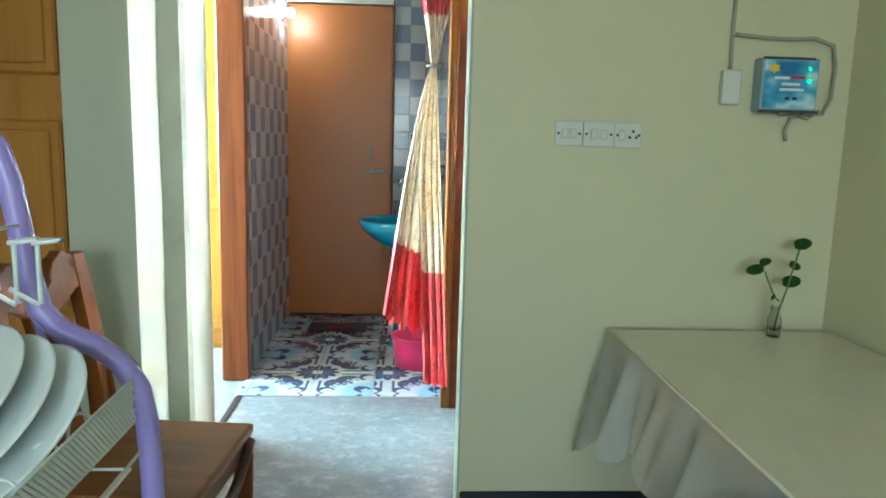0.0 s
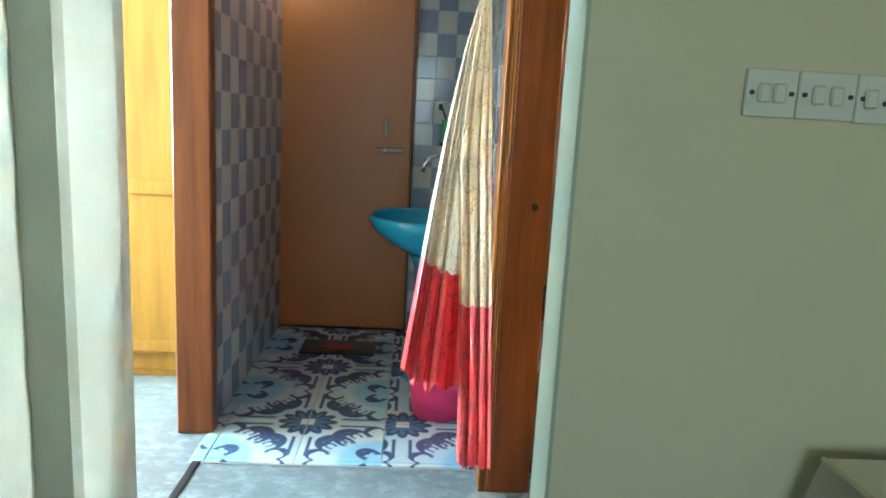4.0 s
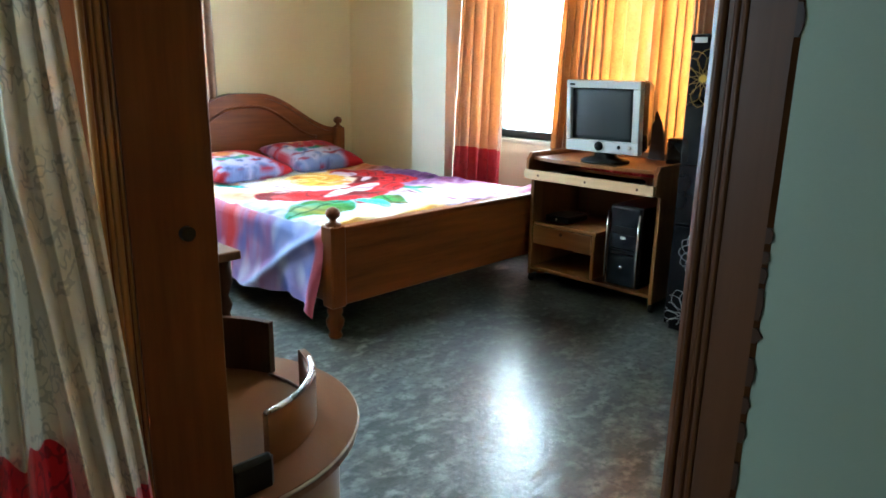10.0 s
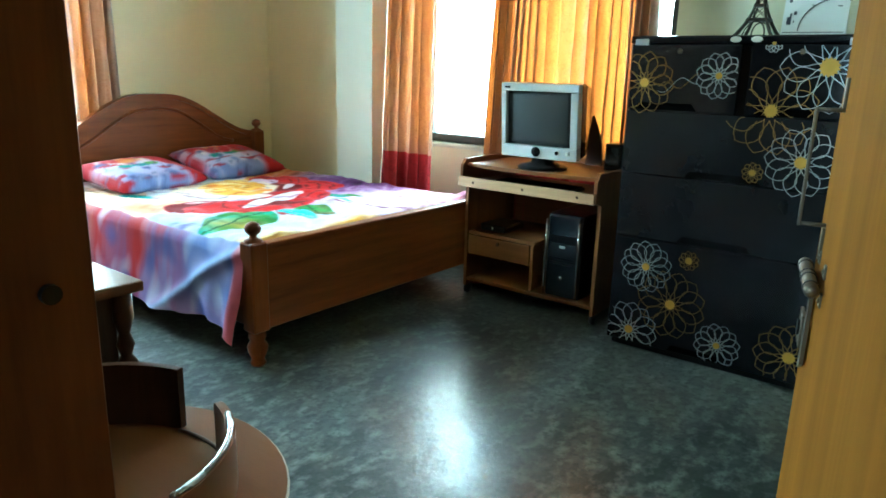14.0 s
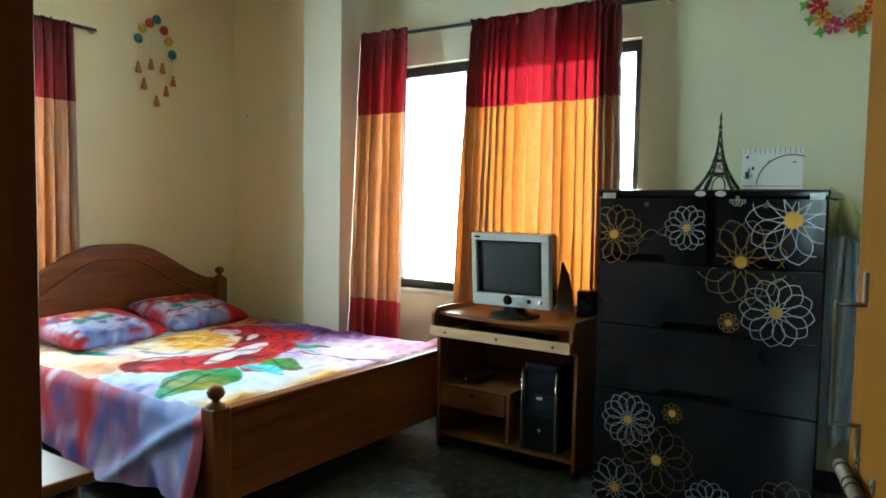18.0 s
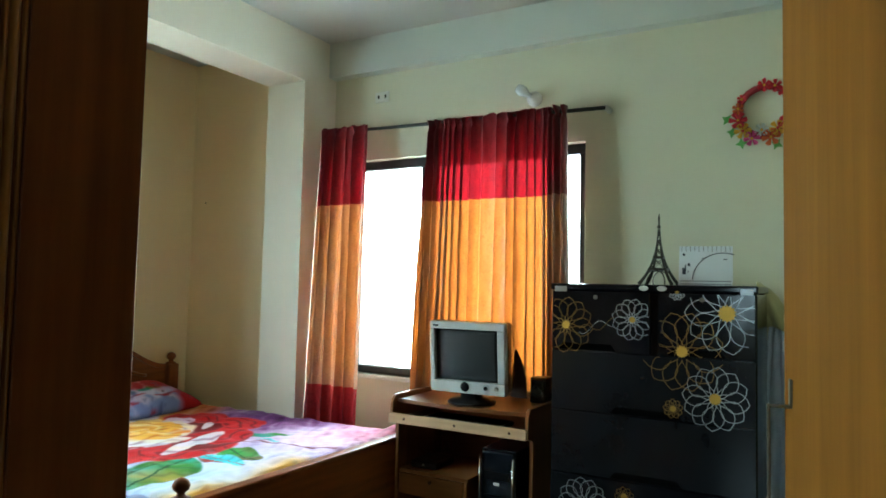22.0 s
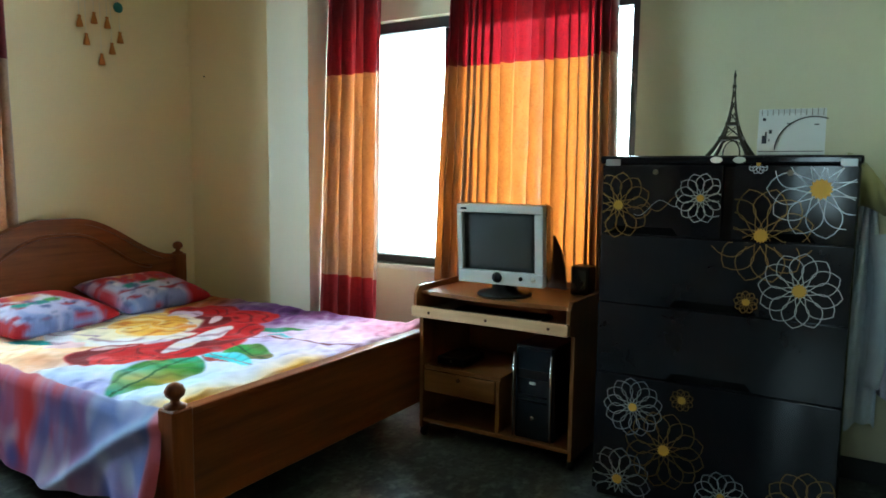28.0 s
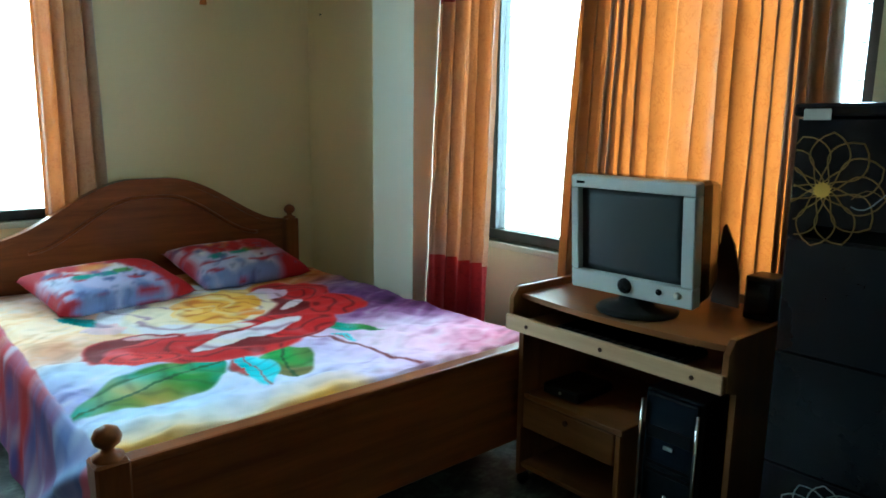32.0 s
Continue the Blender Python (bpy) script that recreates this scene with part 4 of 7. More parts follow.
def pillow(x, y, z, turn, tilt, seed, label):
    """A plump pillow in a printed slip with a flat hem round it."""
    w, d, h = 0.305, 0.235, 0.062

    def upper(sign):
        def fn(u, v):
            a, b = 2 * u - 1, 2 * v - 1
            e = (1 - abs(a) ** 4.0) * (1 - abs(b) ** 3.6)
            pin = 1 - 0.05 * (1 - b * b) * abs(a) ** 3 * 0.5
            hh = h * max(0, e) ** 0.55 + 0.004
            hh += 0.010 * noise.noise((a * 2.5 + seed, b * 2.5, sign)) * max(0, e)
            return (a * w * (1 - 0.06 * (1 - abs(b) ** 2) * abs(a) ** 4), b * d * (1 - 0.07 * (1 - abs(a) ** 2) * abs(b) ** 4), sign * hh)
        return fn
    bm = sheet(upper(1.0), 34, 26)
    bm = sheet(upper(-1.0), 34, 26, bm=bm)
    bmesh.ops.remove_doubles(bm, verts=bm.verts, dist=0.0005)
    bmesh.ops.remove_doubles(bm, verts=[v for v in bm.verts if abs(v.co.z) < 0.0045], dist=0.0095)
    bmesh.ops.recalc_face_normals(bm, faces=bm.faces)
    local = [v.co.copy() for v in bm.verts]
    bm.transform(pose(x, y, z, tilt, 0, turn))
    ob = solo("pillow", bm, M["print"], label, "pillow", group="pillows on the bed", smooth=True)
    paint(ob, lambda i, co: pillow_print(local[i].x, local[i].y, seed))
    return ob


def pillow_print(x, y, seed):
    """A smaller repeat of the sheet's print, with red ends."""
    n1 = noise.noise((x * 6 + seed, y * 6, 0.5))
    n2 = noise.noise((x * 15, y * 15 + seed, 4.5))
    c = blend((0.62, 0.58, 0.78), (0.80, 0.76, 0.84), 0.5 + 1.5 * n1)
    c = blend(c, (0.34, 0.40, 0.66), (-y / 0.235 - 0.45 + 0.7 * n2) * 2.5)
    rose = ((x + 0.05) / 0.23) ** 2 + ((y - 0.10) / 0.12) ** 2
    c = blend(c, (0.58, 0.02, 0.04), (1.0 - rose + 1.1 * n1) * 4)
    c = blend(c, (0.86, 0.80, 0.82), (0.30 - abs(rose - 0.55) + 0.8 * n2) * 2.2)
    c = blend(c, (0.80, 0.42, 0.12), (0.16 - rose + 0.3 * n2) * 4)
    for cx, cy in ((-0.02, -0.015), (0.08, 0.0), (-0.12, -0.02)):
        leaf = ((x - cx) / 0.060) ** 2 + ((y - cy) / 0.032) ** 2
        c = blend(c, (0.08, 0.40, 0.34) if cx < 0.05 else (0.20, 0.46, 0.14), (1.0 - leaf + 0.9 * n2) * 2)
    c = blend(c, (0.50, 0.05, 0.10), (noise.noise((x * 9 + 3 * y, y * 22, seed + 6)) - 0.22) * 5)
    c = blend(c, (0.20, 0.22, 0.42), (noise.noise((x * 13, y * 19, seed + 9)) - 0.26) * 4)
    c = blend(c, (0.56, 0.015, 0.03), (x / 0.305 - 0.30 + 0.6 * n1) * 4)
    c = blend(c, (0.52, 0.02, 0.05), (-x / 0.305 - 0.78 + 0.4 * n1) * 5)
    stem = abs(x - 0.09 - 0.3 * (y - 0.02) ** 2 - 0.012 * math.sin(y * 40))
    c = blend(c, (0.16, 0.01, 0.02), (0.006 - stem) * 160 * (1 if -0.12 < y < 0.10 else 0))
    dash = noise.noise(((x + y) * 14 + seed, (y - x) * 5, 2.5))
    c = blend(c, (0.22, 0.24, 0.40), (abs(dash) < 0.03) * 0.5)
    return tuple(q ** 1.35 * 0.80 for q in c)


pillow(2.03, 6.34, 0.568, 9, 9, 1.0, "plump pillow in a red and lilac flowered slip")
pillow(2.69, 6.42, 0.582, 5, 13, 5.0, "flowered pillow leaning against the headboard")


# ---- bedroom: drawer unit ----
cab = thing("drawer_unit", 3.02, 3.27, 0, "tall black plastic drawer unit printed with gold and silver flowers", "drawer unit")
CX, CY0, CY1, CZ = 2.79, 2.845, 3.705, 1.365
M["gloss_black"] = plain("glossy_black_plastic", (0.005, 0.0055, 0.0075), 0.13, var=0.25, fine=20, bumpy=0.01)
M["charcoal"] = plain("charcoal_plastic", (0.009, 0.010, 0.012), 0.2, var=0.2, fine=20, bumpy=0.02)
M["gold_print"] = plain("gold_print", (0.36, 0.22, 0.07), 0.34, 0.85, 0.2)
M["silver_print"] = plain("silver_print", (0.52, 0.54, 0.55), 0.36, 0.7, 0.2)
M["core_print"] = plain("golden_flower_centre", (0.62, 0.36, 0.05), 0.45, 0.2, 0.2)
for k_ in ("gloss_black", "charcoal"):
    M[k_].node_tree.nodes["Principled BSDF"].inputs["Specular IOR Level"].default_value = 0.34
M["notch"] = plain("notch_shadow_black", (0.002, 0.002, 0.002), 0.9, var=0.1)
M["notch"].node_tree.nodes["Principled BSDF"].inputs["Specular IOR Level"].default_value = 0.0
part("body", box(CX + 0.016, CX + 0.46, CY0, CY1, 0.03, CZ - 0.03, 0.012, segs=2), M["gloss_black"], cab)
part("top_panel", box(CX - 0.004, CX + 0.47, CY0 - 0.006, CY1 + 0.006, CZ - 0.03, CZ, 0.008, segs=2), M["gloss_black"], cab)
part("plinth", box(CX + 0.03, CX + 0.45, CY0 + 0.015, CY1 - 0.015, 0.0, 0.03, 0.003), M["black"], cab)


def drawer(y0, y1, z0, z1, mat, h0, h1):
    """A drawer front with a dark notch for the fingers at its foot."""
    n0, n1 = h0, h1
    out = [(y0, z0), (n0 - 0.02, z0), (n0, z0 + 0.034), (n1, z0 + 0.034), (n1 + 0.02, z0), (y1, z0), (y1, z1), (y0, z1)]
    d = part("drawer_front", prism(out, 'x', CX, CX + 0.015, 0.003), mat, cab)
    part("finger_notch", prism([(n0 - 0.02, z0 + 0.001), (n0, z0 + 0.035), (n1, z0 + 0.035), (n1 + 0.02, z0 + 0.001)], 'x', CX + 0.011, CX + 0.0155), M["notch"], d, "dark recessed finger grip")
    return d


drawer(3.262, CY1 - 0.004, 1.068, CZ - 0.034, M["gloss_black"], 3.43, 3.65)
drawer(CY0 + 0.004, 3.225, 1.068, CZ - 0.034, M["gloss_black"], 2.98, 3.17)
drawer(CY0 + 0.004, CY1 - 0.004, 0.800, 1.062, M["charcoal"], 3.15, 3.41)
drawer(CY0 + 0.004, CY1 - 0.004, 0.522, 0.795, M["charcoal"], 3.15, 3.41)
drawer(CY0 + 0.004, CY1 - 0.004, 0.035, 0.517, M["gloss_black"], 3.2, 3.4)


def flower(y, z, r, mat, petals=12, start=0.0, core=None, y_lo=CY0 + 0.004, y_hi=CY1 - 0.004, z_lo=0.035, z_hi=CZ - 0.036):
    """A printed flower of overlapping looped petals, cut at the drawer's edges."""
    b = bmesh.new()
    for k in range(petals):
        a0 = start + 2 * math.pi * k / petals
        pts = []
        for i in range(25):
            s = i / 24
            tau = 1 - abs(2 * s - 1)
            ang = a0 + (0.56 if s < 0.5 else -0.56) * math.sin(math.pi * tau ** 0.9) ** 0.85
            rad = r * (0.14 + 0.86 * tau)
            pts.append((y + rad * math.cos(ang), z + rad * math.sin(ang)))
        for (ya, za), (yb, zb) in zip(pts, pts[1:]):
            d = Vector((yb - ya, zb - za))
            if d.length < 1e-5 or not (y_lo < min(ya, yb) and max(ya, yb) < y_hi and z_lo < min(za, zb) and max(za, zb) < z_hi):
                continue
            nrm = Vector((-d.y, d.x)).normalized() * 0.0014
            q = [b.verts.new((CX - 0.0012, yy, zz)) for yy, zz in ((ya + nrm.x, za + nrm.y), (yb + nrm.x, zb + nrm.y), (yb - nrm.x, zb - nrm.y), (ya - nrm.x, za - nrm.y))]
            b.faces.new(q)
    f = part("flower_print", b, mat, cab)
    if core == 0:
        return
    cr = core or r * 0.16
    pts = []
    for i in range(28):
        a = 2 * math.pi * i / 28
        rad = cr * (1.0 if i % 2 else 0.78)
        pts.append((y + rad * math.cos(a), z + rad * math.sin(a)))
    part("flower_centre", prism(pts, 'x', CX - 0.0030, CX - 0.0014), M["core_print"], f)


flower(3.635, 1.178, 0.125, M["gold_print"], 12, 0.1, y_lo=3.266, z_lo=1.0)
flower(3.336, 1.212, 0.090, M["silver_print"], 12, 0.2, y_lo=3.266)
flower(2.955, 1.252, 0.165, M["silver_print"], 11, 0.0, 0.036, y_hi=3.222)
flower(3.130, 1.088, 0.165, M["gold_print"], 12, 0.25, z_lo=1.070, y_hi=3.222)
flower(3.130, 1.088, 0.165, M["gold_print"], 12, 0.25, 0, z_hi=1.060)
flower(3.000, 0.905, 0.130, M["silver_print"], 12, 0.1, 0.025)
flower(3.165, 0.850, 0.040, M["gold_print"], 9, 0.1, 0.014)
flower(3.548, 0.395, 0.115, M["silver_print"], 13, 0.0, z_hi=0.515)
flower(3.366, 0.455, 0.042, M["gold_print"], 9, 0.0, 0.016, z_hi=0.515)
flower(3.424, 0.248, 0.150, M["gold_print"], 12, 0.2)
flower(3.598, 0.092, 0.130, M["silver_print"], 12, 0.1)
flower(3.212, 0.116, 0.095, M["silver_print"], 12, 0.3)
flower(2.935, 0.140, 0.135, M["gold_print"], 12, 0.0, 0.026)
flower(3.150, 1.335, 0.034, M["silver_print"], 10, 0.0, 0.008, z_hi=1.329)
for side in (1, -1):
    tendril = tube([(CX - 0.0012, 3.575 - 0.16 * k, 1.155 + 0.045 * k + side * 0.020 * math.sin(2.4 * math.pi * k + 0.4)) for k in [q / 12 for q in range(13)]], 0.0011, 5)
    part("tendril_print", tendril, M["gold_print" if side > 0 else "silver_print"], cab)
for y in (3.288, 3.212):
    oval_ = [(y + 0.020 * math.cos(2 * math.pi * k / 20), 1.349 + 0.011 * math.sin(2 * math.pi * k / 20)) for k in range(20)]
    part("sticker", prism(oval_, 'x', CX - 0.0068, CX - 0.0042), M["white_plastic"], cab, "small oval white sticker")
for y, z, s in ((3.66, 1.34, 0.028), (2.88, 1.34, 0.024)):
    part("sticker", box(CX - 0.0065, CX - 0.0042, y - s, y + s, z - 0.012, z + 0.012, 0.0008), M["silver_print"], cab, "small pale sticker")
for y in (3.50, 3.05):
    part("keyhole", lathe([(0.010, 0), (0.010, 0.004)], (CX - 0.004, y, 1.305), 14, m=pose(0, 0, 0, 0, 90, 0)), M["steel"], cab, "small steel lock")


# ---- bedroom: computer trolley ----
desk = thing("computer_desk", 3.12, 4.24, 0, "light brown board computer trolley with a keyboard tray and drawer", "desk")
DX0, DX1, DY0, DY1 = 2.88, 3.40, 3.845, 4.635
DT = 0.735
for y in (DY0, DY1 - 0.018):
    part("side_panel", prism([(DX0 + 0.05, 0.05), (DX1, 0.05), (DX1, DT + 0.025), (DX0 + 0.02, DT + 0.025), (DX0 - 0.01, DT - 0.01), (DX0 - 0.01, DT - 0.115), (DX0 + 0.05, DT - 0.13)], 'y', y, y + 0.018, 0.003), M["desk_wood_z"], desk)
front = [(DX1, DY0 + 0.019), (DX1, DY1 - 0.019)] + [(DX0 + 0.035 - 0.035 * math.sin(math.pi * k / 16), DY1 - 0.019 - (DY1 - DY0 - 0.038) * k / 16) for k in range(17)]
part("desktop", prism(front, 'z', DT - 0.018, DT, 0.004), M["desk_wood"], desk)
part("back_rail", box(DX1 - 0.014, DX1, DY0 + 0.02, DY1 - 0.02, DT + 0.001, DT + 0.03, 0.002), M["desk_wood"], desk)
tray = part("keyboard_tray", box(DX0 + 0.01, DX1 - 0.12, DY0 + 0.03, DY1 - 0.03, DT - 0.105, DT - 0.093, 0.002), M["desk_wood"], desk)
part("tray_front", box(DX0 - 0.03, DX0 - 0.012, DY0 + 0.003, DY1 - 0.003, DT - 0.118, DT - 0.066, 0.003), M["desk_pale"], tray, "pale edge board with screw holes")
for k in range(3):
    part("screw_cap", lathe([(0.007, 0), (0.007, 0.003)], (DX0 - 0.032, DY0 + 0.09 + k * 0.30, DT - 0.092), 12, m=pose(0, 0, 0, 0, 90, 0)), M["dark_wood"], tray)
part("shelf", box(DX0 + 0.06, DX1 - 0.02, 4.20, DY1 - 0.02, 0.345, 0.363, 0.002), M["desk_wood"], desk)
part("divider", box(DX0 + 0.06, DX1 - 0.02, 4.205, 4.223, 0.10, 0.344, 0.002), M["desk_wood_z"], desk)
part("bottom_shelf", box(DX0 + 0.055, DX1, DY0 + 0.02, DY1 - 0.02, 0.08, 0.098, 0.002), M["desk_wood"], desk)
part("back_panel", box(DX1 - 0.012, DX1, DY0 + 0.02, DY1 - 0.02, 0.30, 0.62, 0.001), M["desk_wood"], desk)
dr = part("drawer", box(DX0 + 0.055, DX1 - 0.05, 4.226, DY1 - 0.022, 0.235, 0.342, 0.003), M["desk_wood"], desk)
part("drawer_lock", lathe([(0.010, 0), (0.010, 0.006)], (DX0 + 0.05, 4.42, 0.315), 14, m=pose(0, 0, 0, 0, 90, 0)), M["dark_wood"], dr)
for x in (DX0 + 0.08, DX1 - 0.05):
    for y in (DY0 + 0.01, DY1 - 0.01):
        w_ = part("castor", lathe([(0.022, -0.011), (0.025, -0.008), (0.025, 0.008), (0.022, 0.011)], (x, y, 0.025), 16, m=pose(0, 0, 0, 90, 0, 0)), M["black"], desk, "", True)
        part("castor_fork", box(x - 0.012, x + 0.012, y - 0.016, y + 0.016, 0.03, 0.05, 0.002), M["black"], w_)
# ---- bedroom: curtains ----
M["cur_red"] = cloth("dark_red_curtain", (0.105, 0.004, 0.008), (0.16, 0.006, 0.010), 0.6, 0.05, motif=(0.04, 0.002, 0.003), back=(0.30, 0.004, 0.008), sheer=(0.022, (0.90, 0.03, 0.05)))
M["cur_gold"] = cloth("golden_curtain", (0.25, 0.130, 0.072), (0.40, 0.245, 0.15), 0.34, 0.07, motif=(0.20, 0.08, 0.035), sheen=0.3, gloss=0.6, back=(0.50, 0.120, 0.019), sheer=(0.014, (1.0, 0.235, 0.018)))
M["cur_hem"] = cloth("red_curtain_hem", (0.26, 0.007, 0.010), (0.36, 0.012, 0.014), 0.7, 0.06, motif=(0.10, 0.003, 0.004))


def curtain(name, label, side, c, top, low, z0, z1, bands, folds, seed, deep=0.032, out=0.0, bunch=0.0):
    """Pleated cloth. side: the axis that it hangs along; c: its place on the other one; top, low: its reach at the head and at the foot; out: how far the foot stands out; bunch: how far the folds crowd at its sides."""
    mid = ((top[0] + top[1]) / 2, c) if side == 'x' else (c, (top[0] + top[1]) / 2)
    t = thing(name, mid[0], mid[1], z0, label, "curtain", "curtains of the bedroom")
    nu = folds * 14

    def make(za, zb, nz):
        def fn(u, v):
            z = za + (zb - za) * v
            k = (z1 - z) / (z1 - z0)
            a = top[0] + (low[0] - top[0]) * k ** 1.2
            b = top[1] + (low[1] - top[1]) * k ** 1.2
            uu = u + 0.25 / folds * noise.noise((u * 5, seed, z * 0.5))
            ph = 2 * math.pi * folds * (uu + bunch * math.sin(2 * math.pi * uu)) + 0.5 * math.sin(3.1 * u * folds + seed)
            crowd = 1 + 7 * bunch * math.cos(2 * math.pi * u)
            w = math.sin(ph)
            sharp = math.copysign(abs(w) ** 0.9, w)
            amp = deep * max(0.30, 0.75 + 1.1 * noise.noise((u * 9, seed + 3, z * 0.3))) * (0.75 + 0.35 * k)
            head = max(0.0, 1 - (z1 - z) / 0.12)
            # pinched at the heading tape, flaring into a frill over it
            amp *= 1 - 0.62 * math.exp(-((z1 - 0.045 - z) / 0.022) ** 2) + 0.35 * max(0.0, head - 0.62)
            off = amp * sharp * crowd - out * k + 0.006 * noise.noise((u * 30, z * 6, seed))
            along = a + (b - a) * u + 0.014 * crowd * math.cos(ph) * min(1, 8 * u)
            zz = z + (0.010 * math.sin(ph) + 0.006 * noise.noise((u * 24, seed, 1.0))) * max(0.0, head - 0.5) * 2
            return (along, c + off, zz) if side == 'x' else (c + off, along, zz)
        return sheet(fn, nu, nz)
    for nm, za, zb, mt in bands:
        part(nm, make(za, zb, max(4, int((zb - za) / (0.014 if nm == 'top_band' else 0.05)))), mt, t, "", True)
    return t


def east_bands(z0, z1):
    return [("drop", 0.69, 1.862, M["cur_gold"]), ("top_band", 1.862, z1, M["cur_red"]), ("hem_band", z0, 0.69, M["cur_hem"])]


curtain("curtain", "golden window curtain with red bands, drawn to the column's side", 'y', 3.395, (5.607, 5.205), (5.606, 5.14), 0.12, 2.385, east_bands(0.12, 2.385), 5, 1.3, 0.036, 0.125)
curtain("curtain", "wide golden curtain with red bands, glowing with daylight behind it", 'y', 3.42, (4.77, 3.875), (4.84, 3.835), 0.12, 2.365, east_bands(0.12, 2.365), 17, 4.1, 0.050, 0.0, 0.055)
curtain("curtain", "golden window curtain with red bands beside the bed's head", 'x', 6.80, (1.905, 2.155), (1.89, 2.19), 0.35, 2.345, [("drop", 0.70, 1.875, M["cur_gold"]), ("top_band", 1.875, 2.345, M["cur_red"]), ("hem_band", 0.35, 0.70, M["cur_hem"])], 4, 7.7, 0.035)
for nm, a, b in (("curtain_rod", (3.45, 5.60, 2.375), (3.45, 3.66, 2.335)), ("curtain_rod", (2.3, 6.80, 2.33), (0.75, 6.80, 2.33))):
    rod = thing(nm, *a, "thin black curtain rod fixed to the wall", "curtain rod")
    part("rod", tube([a, b], 0.011, 10), M["black_metal"], rod, "", True)
    for p in (a, b):
        e = (3.535, p[1], p[2]) if nm and abs(p[0] - 3.45) < 0.01 else (p[0], 6.855, p[2])
        part("bracket", tube([p, e], 0.016, 10), M["white_plastic"], rod, "white wall bracket", True)

# ---- bedroom: computer ----
mon = thing("crt_monitor", 3.062, 4.235, DT, "grey-white tube computer monitor, switched off, on the trolley", "monitor", turn=92.3)
MON = WORLD_OF[mon]


def in_mon(bm, m=None):
    bm.transform(MON @ m if m is not None else MON)
    return bm


M["mon_grey"] = plain("monitor_plastic", (0.52, 0.54, 0.53), 0.42, var=0.06)
M["screen"] = plain("dark_screen_glass", (0.030, 0.036, 0.038), 0.38, var=0.05, bumpy=0)
MT = pose(0, 0, 0.246, -5)
# the monitor's own +y is its front
W2, H2 = 0.213, 0.184
outer, hole = (-W2, W2, -H2, H2), (-0.172, 0.184, -0.122, 0.146)
bz = None
for a, b, c_, d in ((-W2, W2, hole[3], H2), (-W2, W2, -H2, hole[2]), (-W2, hole[0], hole[2], hole[3]), (hole[1], W2, hole[2], hole[3])):
    bz = box(a, b, 0.06, 0.105, c_, d, 0.004, bm=bz)
bezel = part("bezel", in_mon(bz, MT), M["mon_grey"], mon)
part("screen", in_mon(sheet(lambda u, v: (-0.174 + 0.360 * u, 0.082 + 0.014 * (1 - (2 * u - 1) ** 2) * (1 - (2 * v - 1) ** 2), -0.124 + 0.272 * v), 12, 10, 0.003), MT), M["screen"], mon, "dark glass screen", True)
shell = bmesh.new()
prof = [(0.06, 1.0), (0.0, 0.98), (-0.10, 0.86), (-0.20, 0.66), (-0.27, 0.52), (-0.29, 0.46)]
rings = [[shell.verts.new((sx * W2 * k, yy, sz * H2 * k + 0.01 * (1 - k))) for sx, sz in ((-1, -0.94), (-0.94, -1), (0.94, -1), (1, -0.94), (1, 0.94), (0.94, 1), (-0.94, 1), (-1, 0.94))] for yy, k in prof]
for r0, r1 in zip(rings, rings[1:]):
    for i in range(8):
        shell.faces.new((r0[i], r0[(i + 1) % 8], r1[(i + 1) % 8], r1[i]))
shell.faces.new(rings[-1])
part("back_shell", in_mon(shell, MT), M["charcoal"], mon, "dark tube housing")
part("base", in_mon(lathe([(0.125, 0), (0.128, 0.008), (0.115, 0.018), (0.06, 0.030), (0.05, 0.075)], (0, 0.03, 0.0), 28)), M["black"], mon, "round black swivel foot", True)
part("front_badge", in_mon(lathe([(0.026, 0), (0.024, 0.006), (0.016, 0.012)], (0.012, 0.103, -0.150), 20, m=pose(0, 0, 0, -90)), MT), M["charcoal"], bezel, "round dark badge", True)
part("power_button", in_mon(lathe([(0.010, 0), (0.010, 0.004)], (-0.105, 0.104, -0.148), 16, m=pose(0, 0, 0, -90)), MT), M["charcoal"], bezel, "", True)
part("side_button", in_mon(lathe([(0.012, 0), (0.012, 0.003)], (-0.165, 0.104, -0.148), 16, m=pose(0, 0, 0, -90)), MT), M["white_plastic"], bezel, "", True)
part("name_bar", in_mon(box(0.160, 0.19, 0.104, 0.1065, 0.160, 0.168), MT), M["charcoal"], bezel)

cpu = thing("computer_tower", 3.13, 4.08, 0.098, "black computer tower with silver side strips under the desk", "computer")
part("case", box(2.965, 3.36, 3.946, 4.136, 0.10, 0.53, 0.008, segs=2), M["black"], cpu)
M["tower_face"] = plain("blue_black_plastic", (0.006, 0.009, 0.014), 0.25, var=0.2, bumpy=0)
fp = part("front_panel", box(2.945, 2.968, 3.956, 4.126, 0.105, 0.525, 0.01, segs=2), M["tower_face"], cpu)
for y in (3.951, 4.131):
    part("silver_strip", tube([(2.940, y, 0.11), (2.934, y, 0.2), (2.932, y, 0.36), (2.938, y, 0.50)], 0.0055, 8), M["chrome"], fp, "", True)
for z in (0.385, 0.30, 0.275):
    part("drive_bay", box(2.9425, 2.9448, 3.971, 4.111, z, z + (0.04 if z > 0.35 else 0.012), 0.001), M["black"], fp)
part("bay_badge", box(2.9405, 2.942, 4.026, 4.056, 0.36, 0.372, 0.0004), M["white_plastic"], fp)
part("power_button", lathe([(0.010, 0), (0.010, 0.005)], (2.9405, 4.041, 0.205), 16, m=pose(0, 0, 0, 0, 90, 0)), M["chrome"], fp, "", True)

